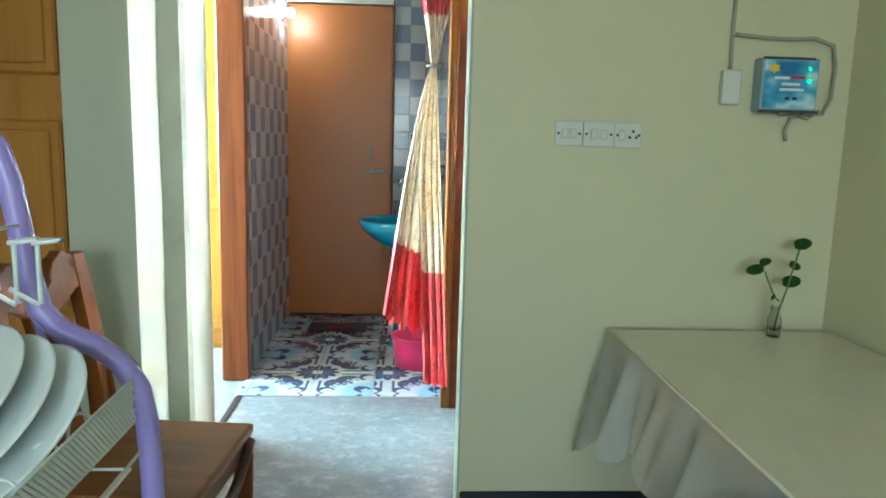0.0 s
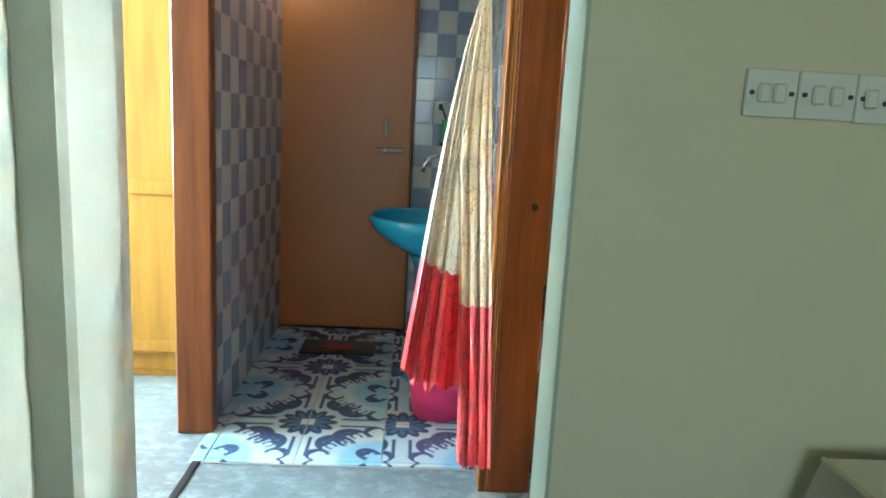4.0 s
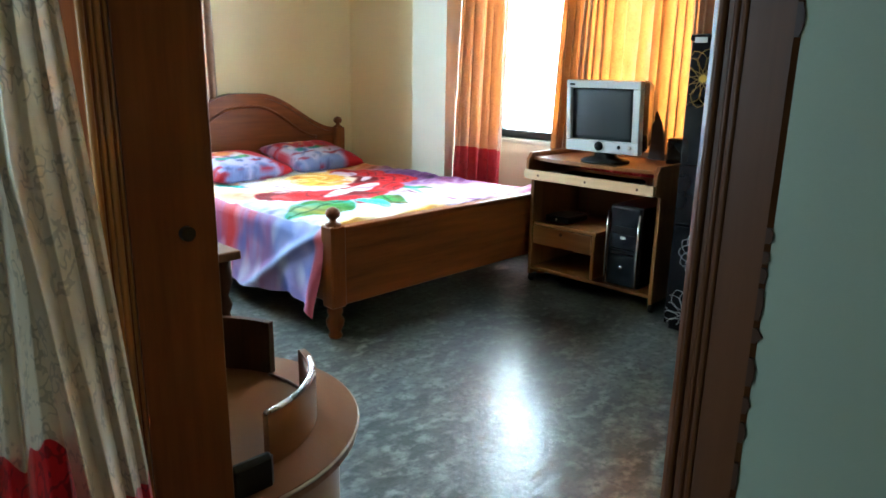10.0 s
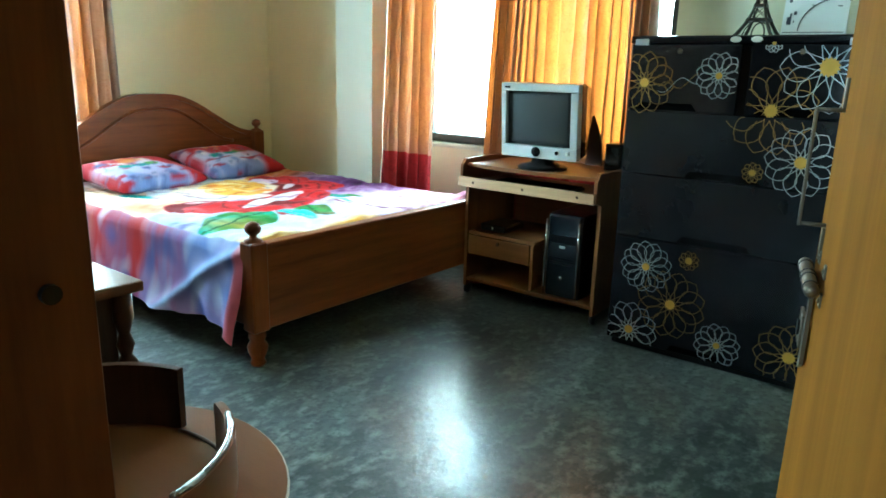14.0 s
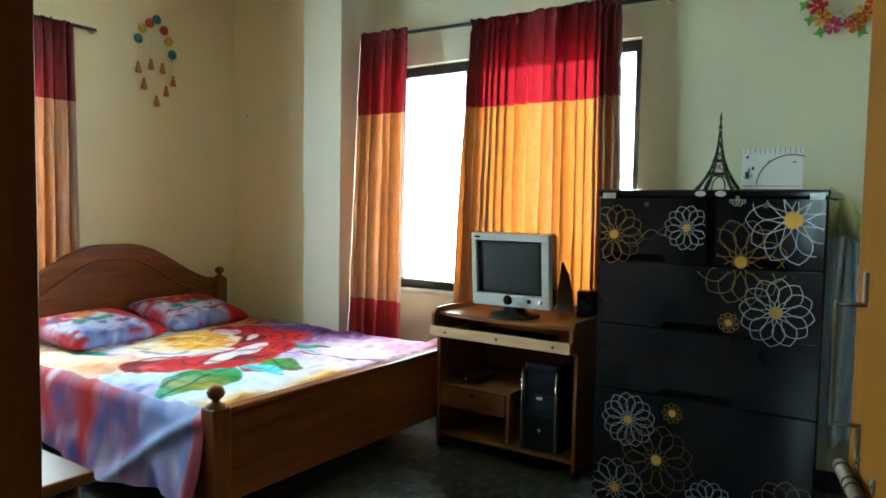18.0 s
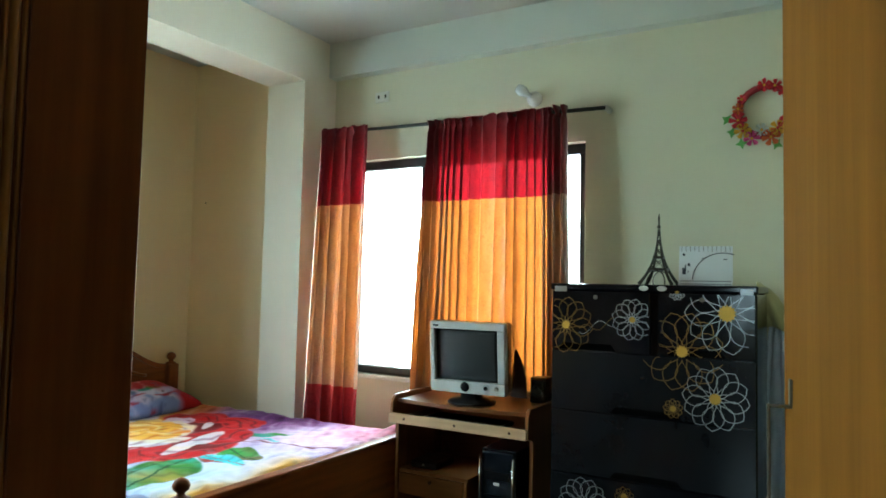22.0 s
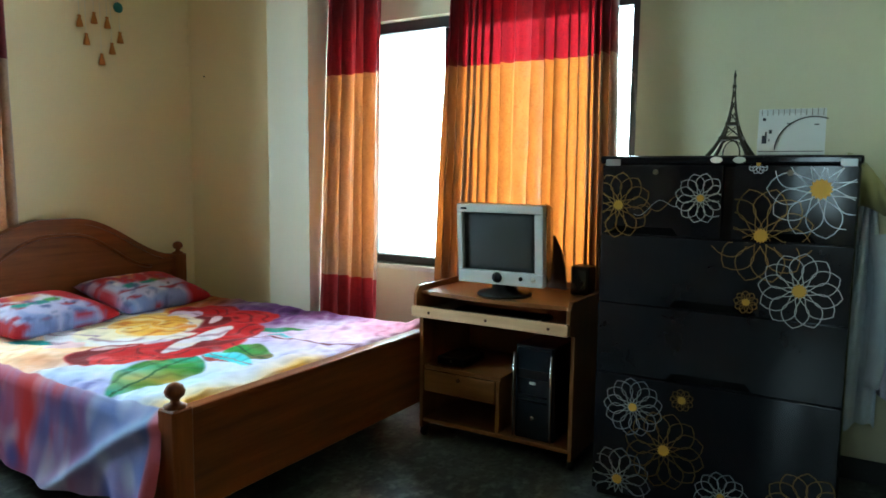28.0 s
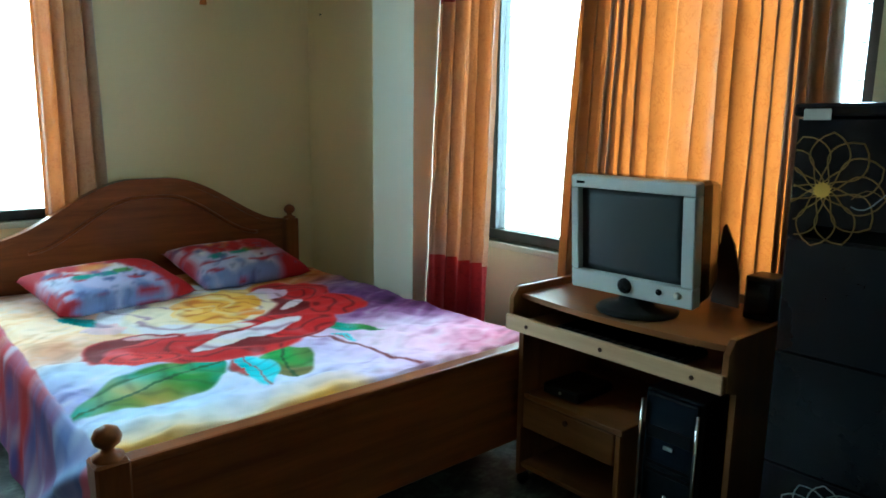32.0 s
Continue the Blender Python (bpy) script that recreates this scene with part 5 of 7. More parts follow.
spk = thing("speaker", 3.30, 3.93, DT, "small black desktop speaker on the trolley", "speaker")
part("cabinet", box(3.22, 3.32, 3.895, 3.985, DT, DT + 0.135, 0.008, segs=2), M["black"], spk)
part("grille", box(3.212, 3.2195, 3.903, 3.977, DT + 0.02, DT + 0.12, 0.003), M["charcoal"], spk)
fold_ = thing("leaning_folder", 3.31, 4.06, DT, "thin dark brown folder with a slumped corner leaning behind the monitor", "folder")
cover = prism([(-0.055, 0.0), (0.05, 0.0), (0.05, 0.25), (0.04, 0.262), (0.0, 0.20), (-0.035, 0.11)], 'x', -0.003, 0.003)
bmesh.ops.transform(cover, matrix=pose(3.31, 4.088, DT + 0.004, 0, 8, -8), verts=cover.verts)
part("cover", cover, plain("brown_card", (0.07, 0.026, 0.011), 0.7), fold_)
kb = thing("keyboard", 3.02, 4.22, DT - 0.093, "black computer keyboard on the pull-out tray", "keyboard")
part("case", box(2.87, 3.06, 4.0, 4.44, DT - 0.093, DT - 0.075, 0.004), M["black"], kb)
keys = None
for i in range(5):
    for j in range(15):
        keys = box(2.878 + i * 0.025, 2.949 + i * 0.025, 4.008 + j * 0.0285, 4.033 + j * 0.0285, DT - 0.075, DT - 0.068, 0.002, bm=keys)
tagged(part("keys", keys, M["charcoal"], kb), kind="stuff")
dev = thing("router", 3.1, 4.5, 0.363, "small black box on the desk's inner shelf", "router")
part("case", box(3.0, 3.2, 4.42, 4.58, 0.363, 0.40, 0.006), M["black"], dev)
part("lamp", lathe([(0.006, 0), (0.006, 0.003)], (2.998, 4.5, 0.382), 10, m=pose(0, 0, 0, 0, 90, 0)), M["white_plastic"], dev)

# things on the drawer unit
M["bronze"] = plain("dark_bronze", (0.05, 0.042, 0.03), 0.4, 0.7, 0.25)
tw = thing("tower_figurine", 3.06, 3.285, CZ, "dark bronze lattice tower figurine on the drawer unit", "figurine")
TS = 0.335


def half_width(z):
    """Half the tower's width at a height from 0 to 1."""
    return 0.062 * (1 - z) ** 3.4 + 0.010 * (1 - z) + 0.0016


tx, ty = 3.06, 3.285
for sx in (-1, 1):
    for sy in (-1, 1):
        pts = [(tx + sx * half_width(k / 24), ty + sy * half_width(k / 24), CZ + 0.004 + TS * 0.92 * k / 24) for k in range(25)]
        part("leg", tube(pts, [0.0075 * (1 - k / 30) ** 2 + 0.0012 for k in range(25)], 6), M["bronze"], tw, "", True)
for z, w_ in ((0.22, 0.006), (0.40, 0.005), (0.86, 0.004)):
    h = half_width(z) + w_
    part("platform", box(tx - h, tx + h, ty - h, ty + h, CZ + TS * 0.92 * z, CZ + TS * 0.92 * z + 0.012, 0.002), M["bronze"], tw)
for z0, z1 in ((0.25, 0.39), (0.43, 0.56), (0.56, 0.70), (0.70, 0.84)):
    lat = None
    for ax in range(4):
        h0, h1 = half_width(z0), half_width(z1)
        c0, c1 = CZ + TS * 0.92 * z0, CZ + TS * 0.92 * z1
        for s in (-1, 1):
            p0, p1 = ((s * h0, h0), (-s * h1, h1))
            rot = lambda q: ((q[0], q[1]), (q[1], -q[0]), (-q[0], -q[1]), (-q[1], q[0]))[ax]
            a_, b_ = rot(p0), rot(p1)
            lat = tube([(tx + a_[0], ty + a_[1], c0), (tx + b_[0], ty + b_[1], c1)], 0.0016, 5, bm=lat)
    part("lattice", lat, M["bronze"], tw)
for ax in range(4):
    arc = []
    for k in range(13):
        a_ = math.pi * k / 12
        u, v = 0.042 * math.cos(a_), 0.062 * math.sin(a_)
        h = half_width(v / (TS * 0.92)) * 0.98
        q = ((u, h), (h, -u), (-u, -h), (-h, u))[ax]
        arc.append((tx + q[0], ty + q[1], CZ + 0.004 + v))
    part("arch", tube(arc, 0.003, 6), M["bronze"], tw, "", True)
part("spire", lathe([(0.0045, 0), (0.006, 0.008), (0.0035, 0.016), (0.0015, 0.03)], (tx, ty, CZ + TS * 0.905), 10), M["bronze"], tw, "", True)

cal = thing("desk_calendar", 3.09, 3.09, CZ, "white spiral desk calendar standing on the drawer unit", "calendar")
CAL = pose(3.03, 3.085, CZ + 0.002, 0, 0, 5)
M["paper"] = plain("white_paper", (0.72, 0.74, 0.76), 0.7, var=0.05)
M["ink"] = plain("dark_ink", (0.03, 0.03, 0.05), 0.6, var=0.1)


def on_cal(bm, tilt=-14):
    bm.transform(CAL @ pose(0, 0, 0, 0, -tilt, 0))
    return bm


front_ = part("page", on_cal(box(-0.003, 0, -0.12, 0.105, 0.0, 0.165)), M["paper"], cal)
part("stand", on_cal(box(0.075, 0.078, -0.12, 0.105, 0.0, 0.165), 12), M["paper"], cal)
arcp = [(-0.0045, -0.10 + 0.0 + 0.125 * (1 - math.cos(a)) - 0.02, 0.025 + 0.125 * math.sin(a)) for a in [math.pi * 0.62 * k / 20 for k in range(21)]]
part("arc", on_cal(tube([(x, 0.045 - (y + 0.12), z) for x, y, z in arcp], 0.0022, 6)), M["ink"], front_)
part("rule", on_cal(box(-0.0045, -0.0032, -0.115, 0.10, 0.018, 0.0205)), M["ink"], front_)
part("foot_rule", on_cal(box(-0.0045, -0.0032, -0.115, 0.10, 0.004, 0.0065)), M["ink"], front_)
part("dot", on_cal(lathe([(0.006, 0), (0.006, 0.001)], (-0.004, 0.085, 0.143), 14, m=pose(0, 0, 0, 0, 90, 0))), M["ink"], front_)
for y, z, w_, h in ((0.085, 0.065, 0.010, 0.03), (0.077, 0.072, 0.006, 0.045), (0.062, 0.095, 0.010, 0.014), (0.065, 0.062, 0.004, 0.008), (0.0, 0.125, 0.016, 0.004), (-0.09, 0.12, 0.016, 0.004)):
    part("small_print", on_cal(box(-0.0045, -0.0032, y - w_ / 2, y + w_ / 2, z - h / 2, z + h / 2)), M["ink"], front_)
for k in range(12):
    y = -0.11 + k * 0.0185
    ring = [(0.0 + 0.02 + 0.012 * math.cos(a), y, 0.165 + 0.012 * math.sin(a)) for a in [2 * math.pi * i / 10 for i in range(10)]]
    b = tube(ring, 0.0011, 5, closed=True)
    b.transform(CAL @ pose(0.018, 0, 0))
    part("spiral_ring", b, M["steel"], cal)

# things on the walls
so = thing("wall_socket", 3.535, 5.21, 2.57, "small white double socket high on the wall", "socket")
pl = part("plate", box(3.528, 3.54, 5.155, 5.265, 2.565, 2.635, 0.003), M["white_plastic"], so)
for y in (5.18, 5.235):
    part("socket_mark", box(3.5265, 3.5279, y - 0.006, y + 0.006, 2.59, 2.612), M["charcoal"], pl)
bl = thing("wall_lamp", 3.52, 4.12, 2.47, "white wall lamp holder with a bulb, switched off", "lamp")
part("holder", lathe([(0.045, 0), (0.045, 0.02), (0.028, 0.03), (0.024, 0.06)], (3.54, 4.11, 2.455), 18, m=pose(0, 0, 0, 0, -90, 0)), M["white_plastic"], bl, "", True)
part("bulb", lathe([(0.014, 0), (0.016, 0.02), (0.03, 0.05), (0.033, 0.07), (0.024, 0.095), (0.0, 0.104)], (3.478, 4.115, 2.46), 18, m=pose(0, 0, 0, 0, -68, -35), cap=False), plain("opal_bulb", (0.78, 0.78, 0.76), 0.25, var=0.03, bumpy=0), bl, "", True)
solo("nail", lathe([(0.003, 0), (0.006, 0.012)], (3.388, 6.70, 1.93), 8, m=pose(0, 0, 0, 0, -90, 0)), M["steel"], "small bent nail in the wall", "nail")

orn = thing("wall_hanging", 2.74, 6.85, 2.45, "hanging ornament of coloured rosettes with orange tassels", "wall hanging")
OC = {"teal": plain("teal_paper", (0.03, 0.16, 0.15), 0.8), "red": plain("red_paper", (0.45, 0.04, 0.04), 0.8), "yellow": plain("yellow_paper", (0.55, 0.36, 0.07), 0.8), "tassel": plain("orange_thread", (0.48, 0.17, 0.03), 0.9, fine=200)}
def orn_xy(px, py):
    """Place on the wall from a sketch 600 wide."""
    return 2.738 + (px - 260) * 0.0014, 1.963 + (488 - py) * 0.0015


for px, py, cc in ((268, 128, "teal"), (230, 150, "red"), (305, 168, "red"), (192, 180, "yellow"), (330, 214, "yellow"), (172, 228, "teal"), (350, 268, "teal")):
    ox, oz = orn_xy(px, py)
    r_ = part("rosette", lathe([(0.030, 0), (0.032, 0.006), (0.024, 0.012), (0.010, 0.014), (0.0, 0.018)], (ox, 6.856, oz), 16, m=pose(0, 0, 0, 90), cap=False), OC[cc], orn, "", True)
for px, py, top_ in ((168, 352, 228), (233, 330, 160), (293, 338, 170), (196, 418, 190), (312, 438, 214), (352, 388, 268), (262, 488, 128)):
    ox, oz = orn_xy(px, py)
    zt = orn_xy(px, top_)[1]
    ts_ = part("tassel", lathe([(0.004, 0.034), (0.011, 0.030), (0.008, 0.020), (0.016, -0.010), (0.020, -0.034), (0.012, -0.036)], (ox, 6.845, oz), 14), OC["tassel"], orn, "", True)
    part("thread", tube([(ox, 6.848, oz + 0.034), (ox, 6.85, zt)], 0.0012, 5), M["white_plastic"], ts_)
part("loop", tube([(2.745, 6.856, 2.51), (2.75, 6.85, 2.53), (2.755, 6.856, 2.51)], 0.003, 6), M["ink"], orn)

wr_ = thing("flower_wreath", 3.51, 2.87, 2.25, "round wreath of red, yellow and pink cloth flowers on the wall", "wreath")
part("ring", tube([(3.52, 2.87 + 0.125 * math.cos(a), 2.245 + 0.125 * math.sin(a)) for a in [2 * math.pi * i / 28 for i in range(28)]], 0.017, 8, closed=True), plain("dark_red_ribbon", (0.30, 0.02, 0.03), 0.8), wr_, "", True)
FC = [plain("cloth_" + n, c, 0.8) for n, c in (("red", (0.62, 0.02, 0.04)), ("yellow", (0.75, 0.42, 0.03)), ("pink", (0.65, 0.07, 0.25)), ("orange", (0.68, 0.14, 0.03)), ("pale", (0.60, 0.64, 0.58)))]
GL = plain("cloth_leaf", (0.12, 0.32, 0.06), 0.8)
for k, (a, r_, ci, sz) in enumerate(((3.45, 0.13, 0, 0.045), (3.9, 0.14, 1, 0.042), (4.3, 0.15, 2, 0.04), (4.55, 0.10, 4, 0.035), (4.9, 0.14, 3, 0.045), (5.25, 0.11, 1, 0.04), (5.65, 0.12, 0, 0.042), (6.0, 0.13, 4, 0.034), (0.3, 0.13, 3, 0.03), (0.75, 0.125, 0, 0.036), (1.2, 0.125, 0, 0.034), (1.6, 0.125, 0, 0.034), (3.0, 0.125, 3, 0.03), (2.6, 0.125, 0, 0.024))):
    cy_, cz_ = 2.87 - r_ * math.cos(a), 2.245 + r_ * math.sin(a)
    b = bmesh.new()
    for p_ in range(6):
        an = 2 * math.pi * p_ / 6 + k
        ctr = b.verts.new((3.497, cy_, cz_))
        q = [b.verts.new((3.492 - 0.006 * (i % 2), cy_ + sz * rr * math.cos(an + da), cz_ + sz * rr * math.sin(an + da))) for i, (rr, da) in enumerate(((0.5, -0.42), (0.92, -0.34), (1.0, 0.0), (0.92, 0.34), (0.5, 0.42)))]
        for i in range(4):
            b.faces.new((ctr, q[i], q[i + 1]))
    bmesh.ops.solidify(b, geom=b.faces[:], thickness=0.003)
    fl = part("flower", b, FC[ci], wr_)
    part("flower_eye", lathe([(0.007, 0), (0.004, 0.006)], (3.490, cy_, cz_), 8, m=pose(0, 0, 0, 0, -90, 0)), FC[1 if ci != 1 else 0], fl)
for a, r_ in ((3.3, 0.18), (3.7, 0.18), (4.1, 0.19), (5.0, 0.18), (5.9, 0.17)):
    cy_, cz_ = 2.87 - r_ * math.cos(a), 2.245 + r_ * math.sin(a)
    part("leaf", prism([(cy_ - 0.03 * math.cos(a + s), cz_ + 0.03 * math.sin(a + s)) if i % 2 else (cy_ - 0.014 * math.cos(a + s), cz_ + 0.014 * math.sin(a + s)) for i, s in enumerate((0.0, 0.8, 1.57, 2.4, 3.14, 3.9, 4.7, 5.5))], 'x', 3.508, 3.512), GL, wr_)
part("hanger", tube([(3.53, 2.87, 2.37), (3.53, 2.875, 2.42)], 0.003, 5), FC[2], wr_)

# clothes on the hooks beside the drawer unit
rail = thing("coat_hook_rail", 3.53, 2.64, 1.20, "small wooden hook rail with clothes on it", "hook rail")
part("board", box(3.522, 3.54, 2.47, 2.81, 1.18, 1.23, 0.003), M["dark_wood"], rail)
for y in (2.52, 2.64, 2.76):
    part("hook", tube([(3.522, y, 1.215), (3.49, y, 1.20), (3.475, y, 1.215), (3.47, y, 1.235)], 0.005, 6), M["steel"], rail, "", True)
M["shirt"] = cloth("grey_blue_shirt_cloth", (0.62, 0.71, 0.84), (0.70, 0.78, 0.88), 0.85)
M["shirt2"] = cloth("checked_lilac_cloth", (0.56, 0.58, 0.84), (0.70, 0.70, 0.90), 0.85)
M["cap"] = cloth("pale_yellow_cloth", (0.50, 0.46, 0.24), None, 0.9)


def hanging_shirt(name, y0, y1, x, z0, z1, mat, seed, label):
    t = thing(name, x, (y0 + y1) / 2, z0, label, "shirt", "clothes on the hooks")

    def fn(u, v):
        w = (0.35 + 0.65 * min(1, (1 - v) * 2.2)) if v > 0.55 else 1.0
        y = (y0 + y1) / 2 + (u - 0.5) * (y1 - y0) * w
        off = 0.022 * math.sin(u * 17 + seed + 2 * v) + 0.015 * noise.noise((u * 4, v * 3, seed))
        return (x + off, y, z0 + (z1 - z0) * v + 0.03 * math.sin(u * 5 + seed) * (1 - v))
    part("body", sheet(fn, 30, 30, 0.004), mat, t, "", True)
    part("sleeve", tube([(x - 0.02, y0 + 0.03, z1 - 0.12), (x - 0.035, y0 + 0.0, z1 - 0.32), (x - 0.03, y0 + 0.01, z1 - 0.62), (x - 0.025, y0 + 0.02, z1 - 0.74)], [0.035, 0.04, 0.036, 0.03], 10), mat, t, "", True)
    part("collar", tube([(x - 0.02, (y0 + y1) / 2 + 0.05 * math.cos(a), z1 - 0.01 + 0.02 * math.sin(a)) for a in [math.pi * k / 8 for k in range(9)]], 0.012, 8), mat, t, "", True)


hanging_shirt("shirt", 2.74, 2.90, 3.44, 0.26, 1.19, M["shirt"], 0.4, "grey-blue long-sleeved shirt hanging from a hook")
hanging_shirt("shirt", 2.60, 2.74, 3.42, 0.40, 1.22, M["shirt2"], 2.4, "lilac checked shirt hanging from a hook")


def cap_fn(u, v):
    """A limp cloth that falls from the unit's corner to the hooks."""
    top, low = 1.392 - 0.17 * u ** 1.6, 1.165 + 0.02 * math.sin(5 * u)
    y = 2.905 - 0.155 * u - 0.02 * (1 - v)
    return (3.40 - 0.05 * math.sin(math.pi * v) - 0.012 * math.sin(14 * u + 3 * v), y, low + (top - low) * v)


solo("cloth_cap", sheet(cap_fn, 22, 14, 0.006), M["cap"], "limp pale yellow cloth cap hung over the shirts", "cap", smooth=True)

# ---- bedroom: dressing table and bedside cabinet beside the door ----
ds = thing("dressing_table", 0.55, 3.76, 0, "varnished dressing table with a rounded front and a raised rim", "dressing table")
DCX, DCY = 0.41, 3.70


def half_round(r, a0=-90, a1=90, n=28):
    return [(DCX + r * math.cos(radians(a0 + (a1 - a0) * k / n)), DCY + r * math.sin(radians(a0 + (a1 - a0) * k / n))) for k in range(n + 1)]


def to_wall(r):
    """A half round whose straight sides run back to the wall."""
    return [(0.292, DCY - r)] + half_round(r) + [(0.292, DCY + r)]


soften(part("body", prism(to_wall(0.35), 'z', 0.06, 0.374), M["dresser_wood"], ds))
part("plinth", prism(to_wall(0.33), 'z', 0.0, 0.06), M["dark_wood"], ds)
part("top_board", prism(to_wall(0.395), 'z', 0.375, 0.402, 0.006), M["dresser_wood_y"], ds)
part("board_edge", tube([(x, y, 0.396) for x, y in half_round(0.395)], 0.005, 6), plain("pale_edge_strip", (0.40, 0.30, 0.24), 0.3, 0.0), ds, "worn pale edge", True)
rim_o, rim_i = half_round(0.300, -82, -11), half_round(0.282, -82, -11)
soften(part("rim", prism(rim_o + rim_i[::-1], 'z', 0.403, 0.517, 0.003), M["dresser_wood"], ds))
part("rim_edge", tube([((a[0] + b[0]) / 2, (a[1] + b[1]) / 2, 0.519) for a, b in zip(rim_o, rim_i)][:24], 0.0065, 6), plain("steel_edge_strip", (0.55, 0.56, 0.58), 0.3, 0.8), ds, "bright metal edge strip", True)
rim_o, rim_i = half_round(0.312, 17, 80, 16), half_round(0.294, 17, 80, 16)
part("rim", prism(rim_o + rim_i[::-1], 'z', 0.403, 0.547, 0.003), M["dark_wood"], ds)
part("rim_foot", tube([(x, y, 0.404) for x, y in half_round(0.288, -11, 17, 8)], 0.005, 6), M["dark_wood"], ds, "", True)
part("side_board", box(0.335, 0.43, 3.345, 3.37, 0.0, 0.47, 0.010), M["black"], ds)
mf = part("mirror_board", box(0.292, 0.578, 3.90, 3.94, 0.56, 1.95, 0.004), M["dresser_wood"], ds, "tall wooden mirror board seen from its side")
part("board_foot", box(0.30, 0.56, 3.895, 3.945, 0.403, 0.559, 0.004), M["dark_wood"], mf)
part("board_panel", box(0.36, 0.53, 3.892, 3.899, 0.72, 1.86, 0.003), M["dresser_wood"], mf)
for k in range(26):
    part("carving", lathe([(0.007, -0.022), (0.013, 0.0), (0.007, 0.022)], (0.574, 3.915, 0.60 + k * 0.05), 8), M["dresser_wood"], mf, "", True)

ns = thing("bedside_cabinet", 0.6, 4.5, 0, "dark wooden bedside cabinet with turned corner posts", "cabinet")
part("top_board", box(0.292, 0.80, 4.10, 4.68, 0.635, 0.663, 0.006, segs=2), M["dresser_wood_y"], ns)
part("body", box(0.292, 0.745, 4.15, 4.64, 0.06, 0.634, 0.004), M["dark_wood"], ns)
for y in (4.145, 4.645):
    part("corner_post", lathe([(0.018, 0), (0.024, 0.03), (0.014, 0.05), (0.022, 0.12), (0.026, 0.28), (0.020, 0.40), (0.028, 0.44), (0.014, 0.46), (0.024, 0.49), (0.014, 0.52), (0.026, 0.56), (0.026, 0.634)], (0.76, y, 0), 16), M["dark_wood"], ns, "", True)
d_ = part("door", box(0.746, 0.761, 4.185, 4.605, 0.09, 0.43, 0.005), M["dresser_wood"], ns)
part("knob", lathe([(0.006, 0), (0.012, 0.012), (0.009, 0.02)], (0.761, 4.56, 0.28), 12, m=pose(0, 0, 0, 0, 90, 0)), M["steel"], d_, "", True)
d_ = part("drawer", box(0.746, 0.761, 4.185, 4.605, 0.45, 0.58, 0.005), M["dresser_wood_y"], ns)
part("knob", lathe([(0.006, 0), (0.012, 0.012), (0.009, 0.02)], (0.761, 4.395, 0.515), 12, m=pose(0, 0, 0, 0, 90, 0)), M["steel"], d_, "", True)

tubm = lathe([(0.10, 0.0), (0.12, 0.004), (0.14, 0.10), (0.135, 0.10), (0.112, 0.012), (0.0, 0.012)], (2.99, 2.62, 0.0), 26, cap=False)
solo("floor_basin", tubm, M["black"], "low black plastic basin on the floor below the shirts", "basin", smooth=True)
# ---- the passage ----
M["sat_beige"] = cloth("beige_satin", (0.68, 0.56, 0.37), (0.82, 0.70, 0.50), 0.28, 0.14, motif=(0.16, 0.12, 0.07), sheen=0.3, gloss=0.7, motif_size=62.0, motif_mix=0.5)
M["sat_red"] = cloth("red_satin", (0.62, 0.010, 0.016), (0.74, 0.022, 0.028), 0.34, 0.1, motif=(0.10, 0.002, 0.006), sheen=0.2, gloss=0.4, motif_size=52.0, motif_mix=0.7)
dc = thing("door_curtain", 0.05, 3.25, 0.12, "beige and red satin door curtain tied at the frame", "curtain")


def folds(u, knots):
    """Depth of a pleated sheet across its width, between ridges and valleys."""
    for (u0, d0), (u1, d1) in zip(knots, knots[1:]):
        if u <= u1:
            k = (u - u0) / (u1 - u0)
            return d0 + (d1 - d0) * (0.7 * k + 0.3 * k * k * (3 - 2 * k))
    return knots[-1][1]


REAR = [(0, 0.030), (0.05, -0.014), (0.13, 0.012), (0.19, -0.030), (0.30, 0.004), (0.35, -0.028), (0.47, 0.030), (0.58, 0.052), (0.66, 0.024), (0.76, 0.055), (1, 0.06)]
FRONT = [(0, 0.024), (0.05, -0.022), (0.24, -0.004), (0.31, -0.020), (0.52, -0.004), (0.56, 0.008), (0.61, -0.012), (0.78, 0.006), (0.83, 0.016), (0.88, 0.002), (1, 0.026)]


def drape_fn(knots, za, zb, front):
    """A gathered width of the tied curtain below its band, falling from the tie to the hem."""
    def fn(u, v):
        z = za(u) + (zb(u) - za(u)) * v
        k = max(0.0, (1.56 - z) / 1.42)
        left, right = 0.034 - 0.236 * k ** 0.75, 0.058 + 0.082 * k
        if front:
            left = 0.040 - 0.085 * min(1, k * 3) * max(0.0, 1 - k) ** 1.2 - 0.012 * k
        else:
            right = 0.052 + 0.045 * k
        loose = min(1, k / 0.62)
        d = folds(u, knots) * (0.12 + 0.88 * loose) + 0.007 * noise.noise((u * 5, z * 3.0, 2.0 + front)) * loose
        x = left + (right - left) * u
        slope = 0.16 * loose * max(0.0, (0.10 - x) / 0.25)
        return (x, 3.19 - 0.05 * loose - slope - (0.030 * loose + 0.004 if front else -0.004) + d, z)
    return fn


def head_fn(za, zb):
    """The curtain's head above the tie, spreading towards its rod."""
    def fn(u, v):
        z = za + (zb - za) * v
        k = min(1, (z - 1.56) / 0.30)
        left, right = 0.034 - 0.052 * k, 0.058 + 0.062 * k
        return (left + (right - left) * u, 3.185 + (0.005 + 0.030 * k) * math.sin(2 * math.pi * 4.6 * u + 1.1 * math.sin(5 * u + 2)), z)
    return fn


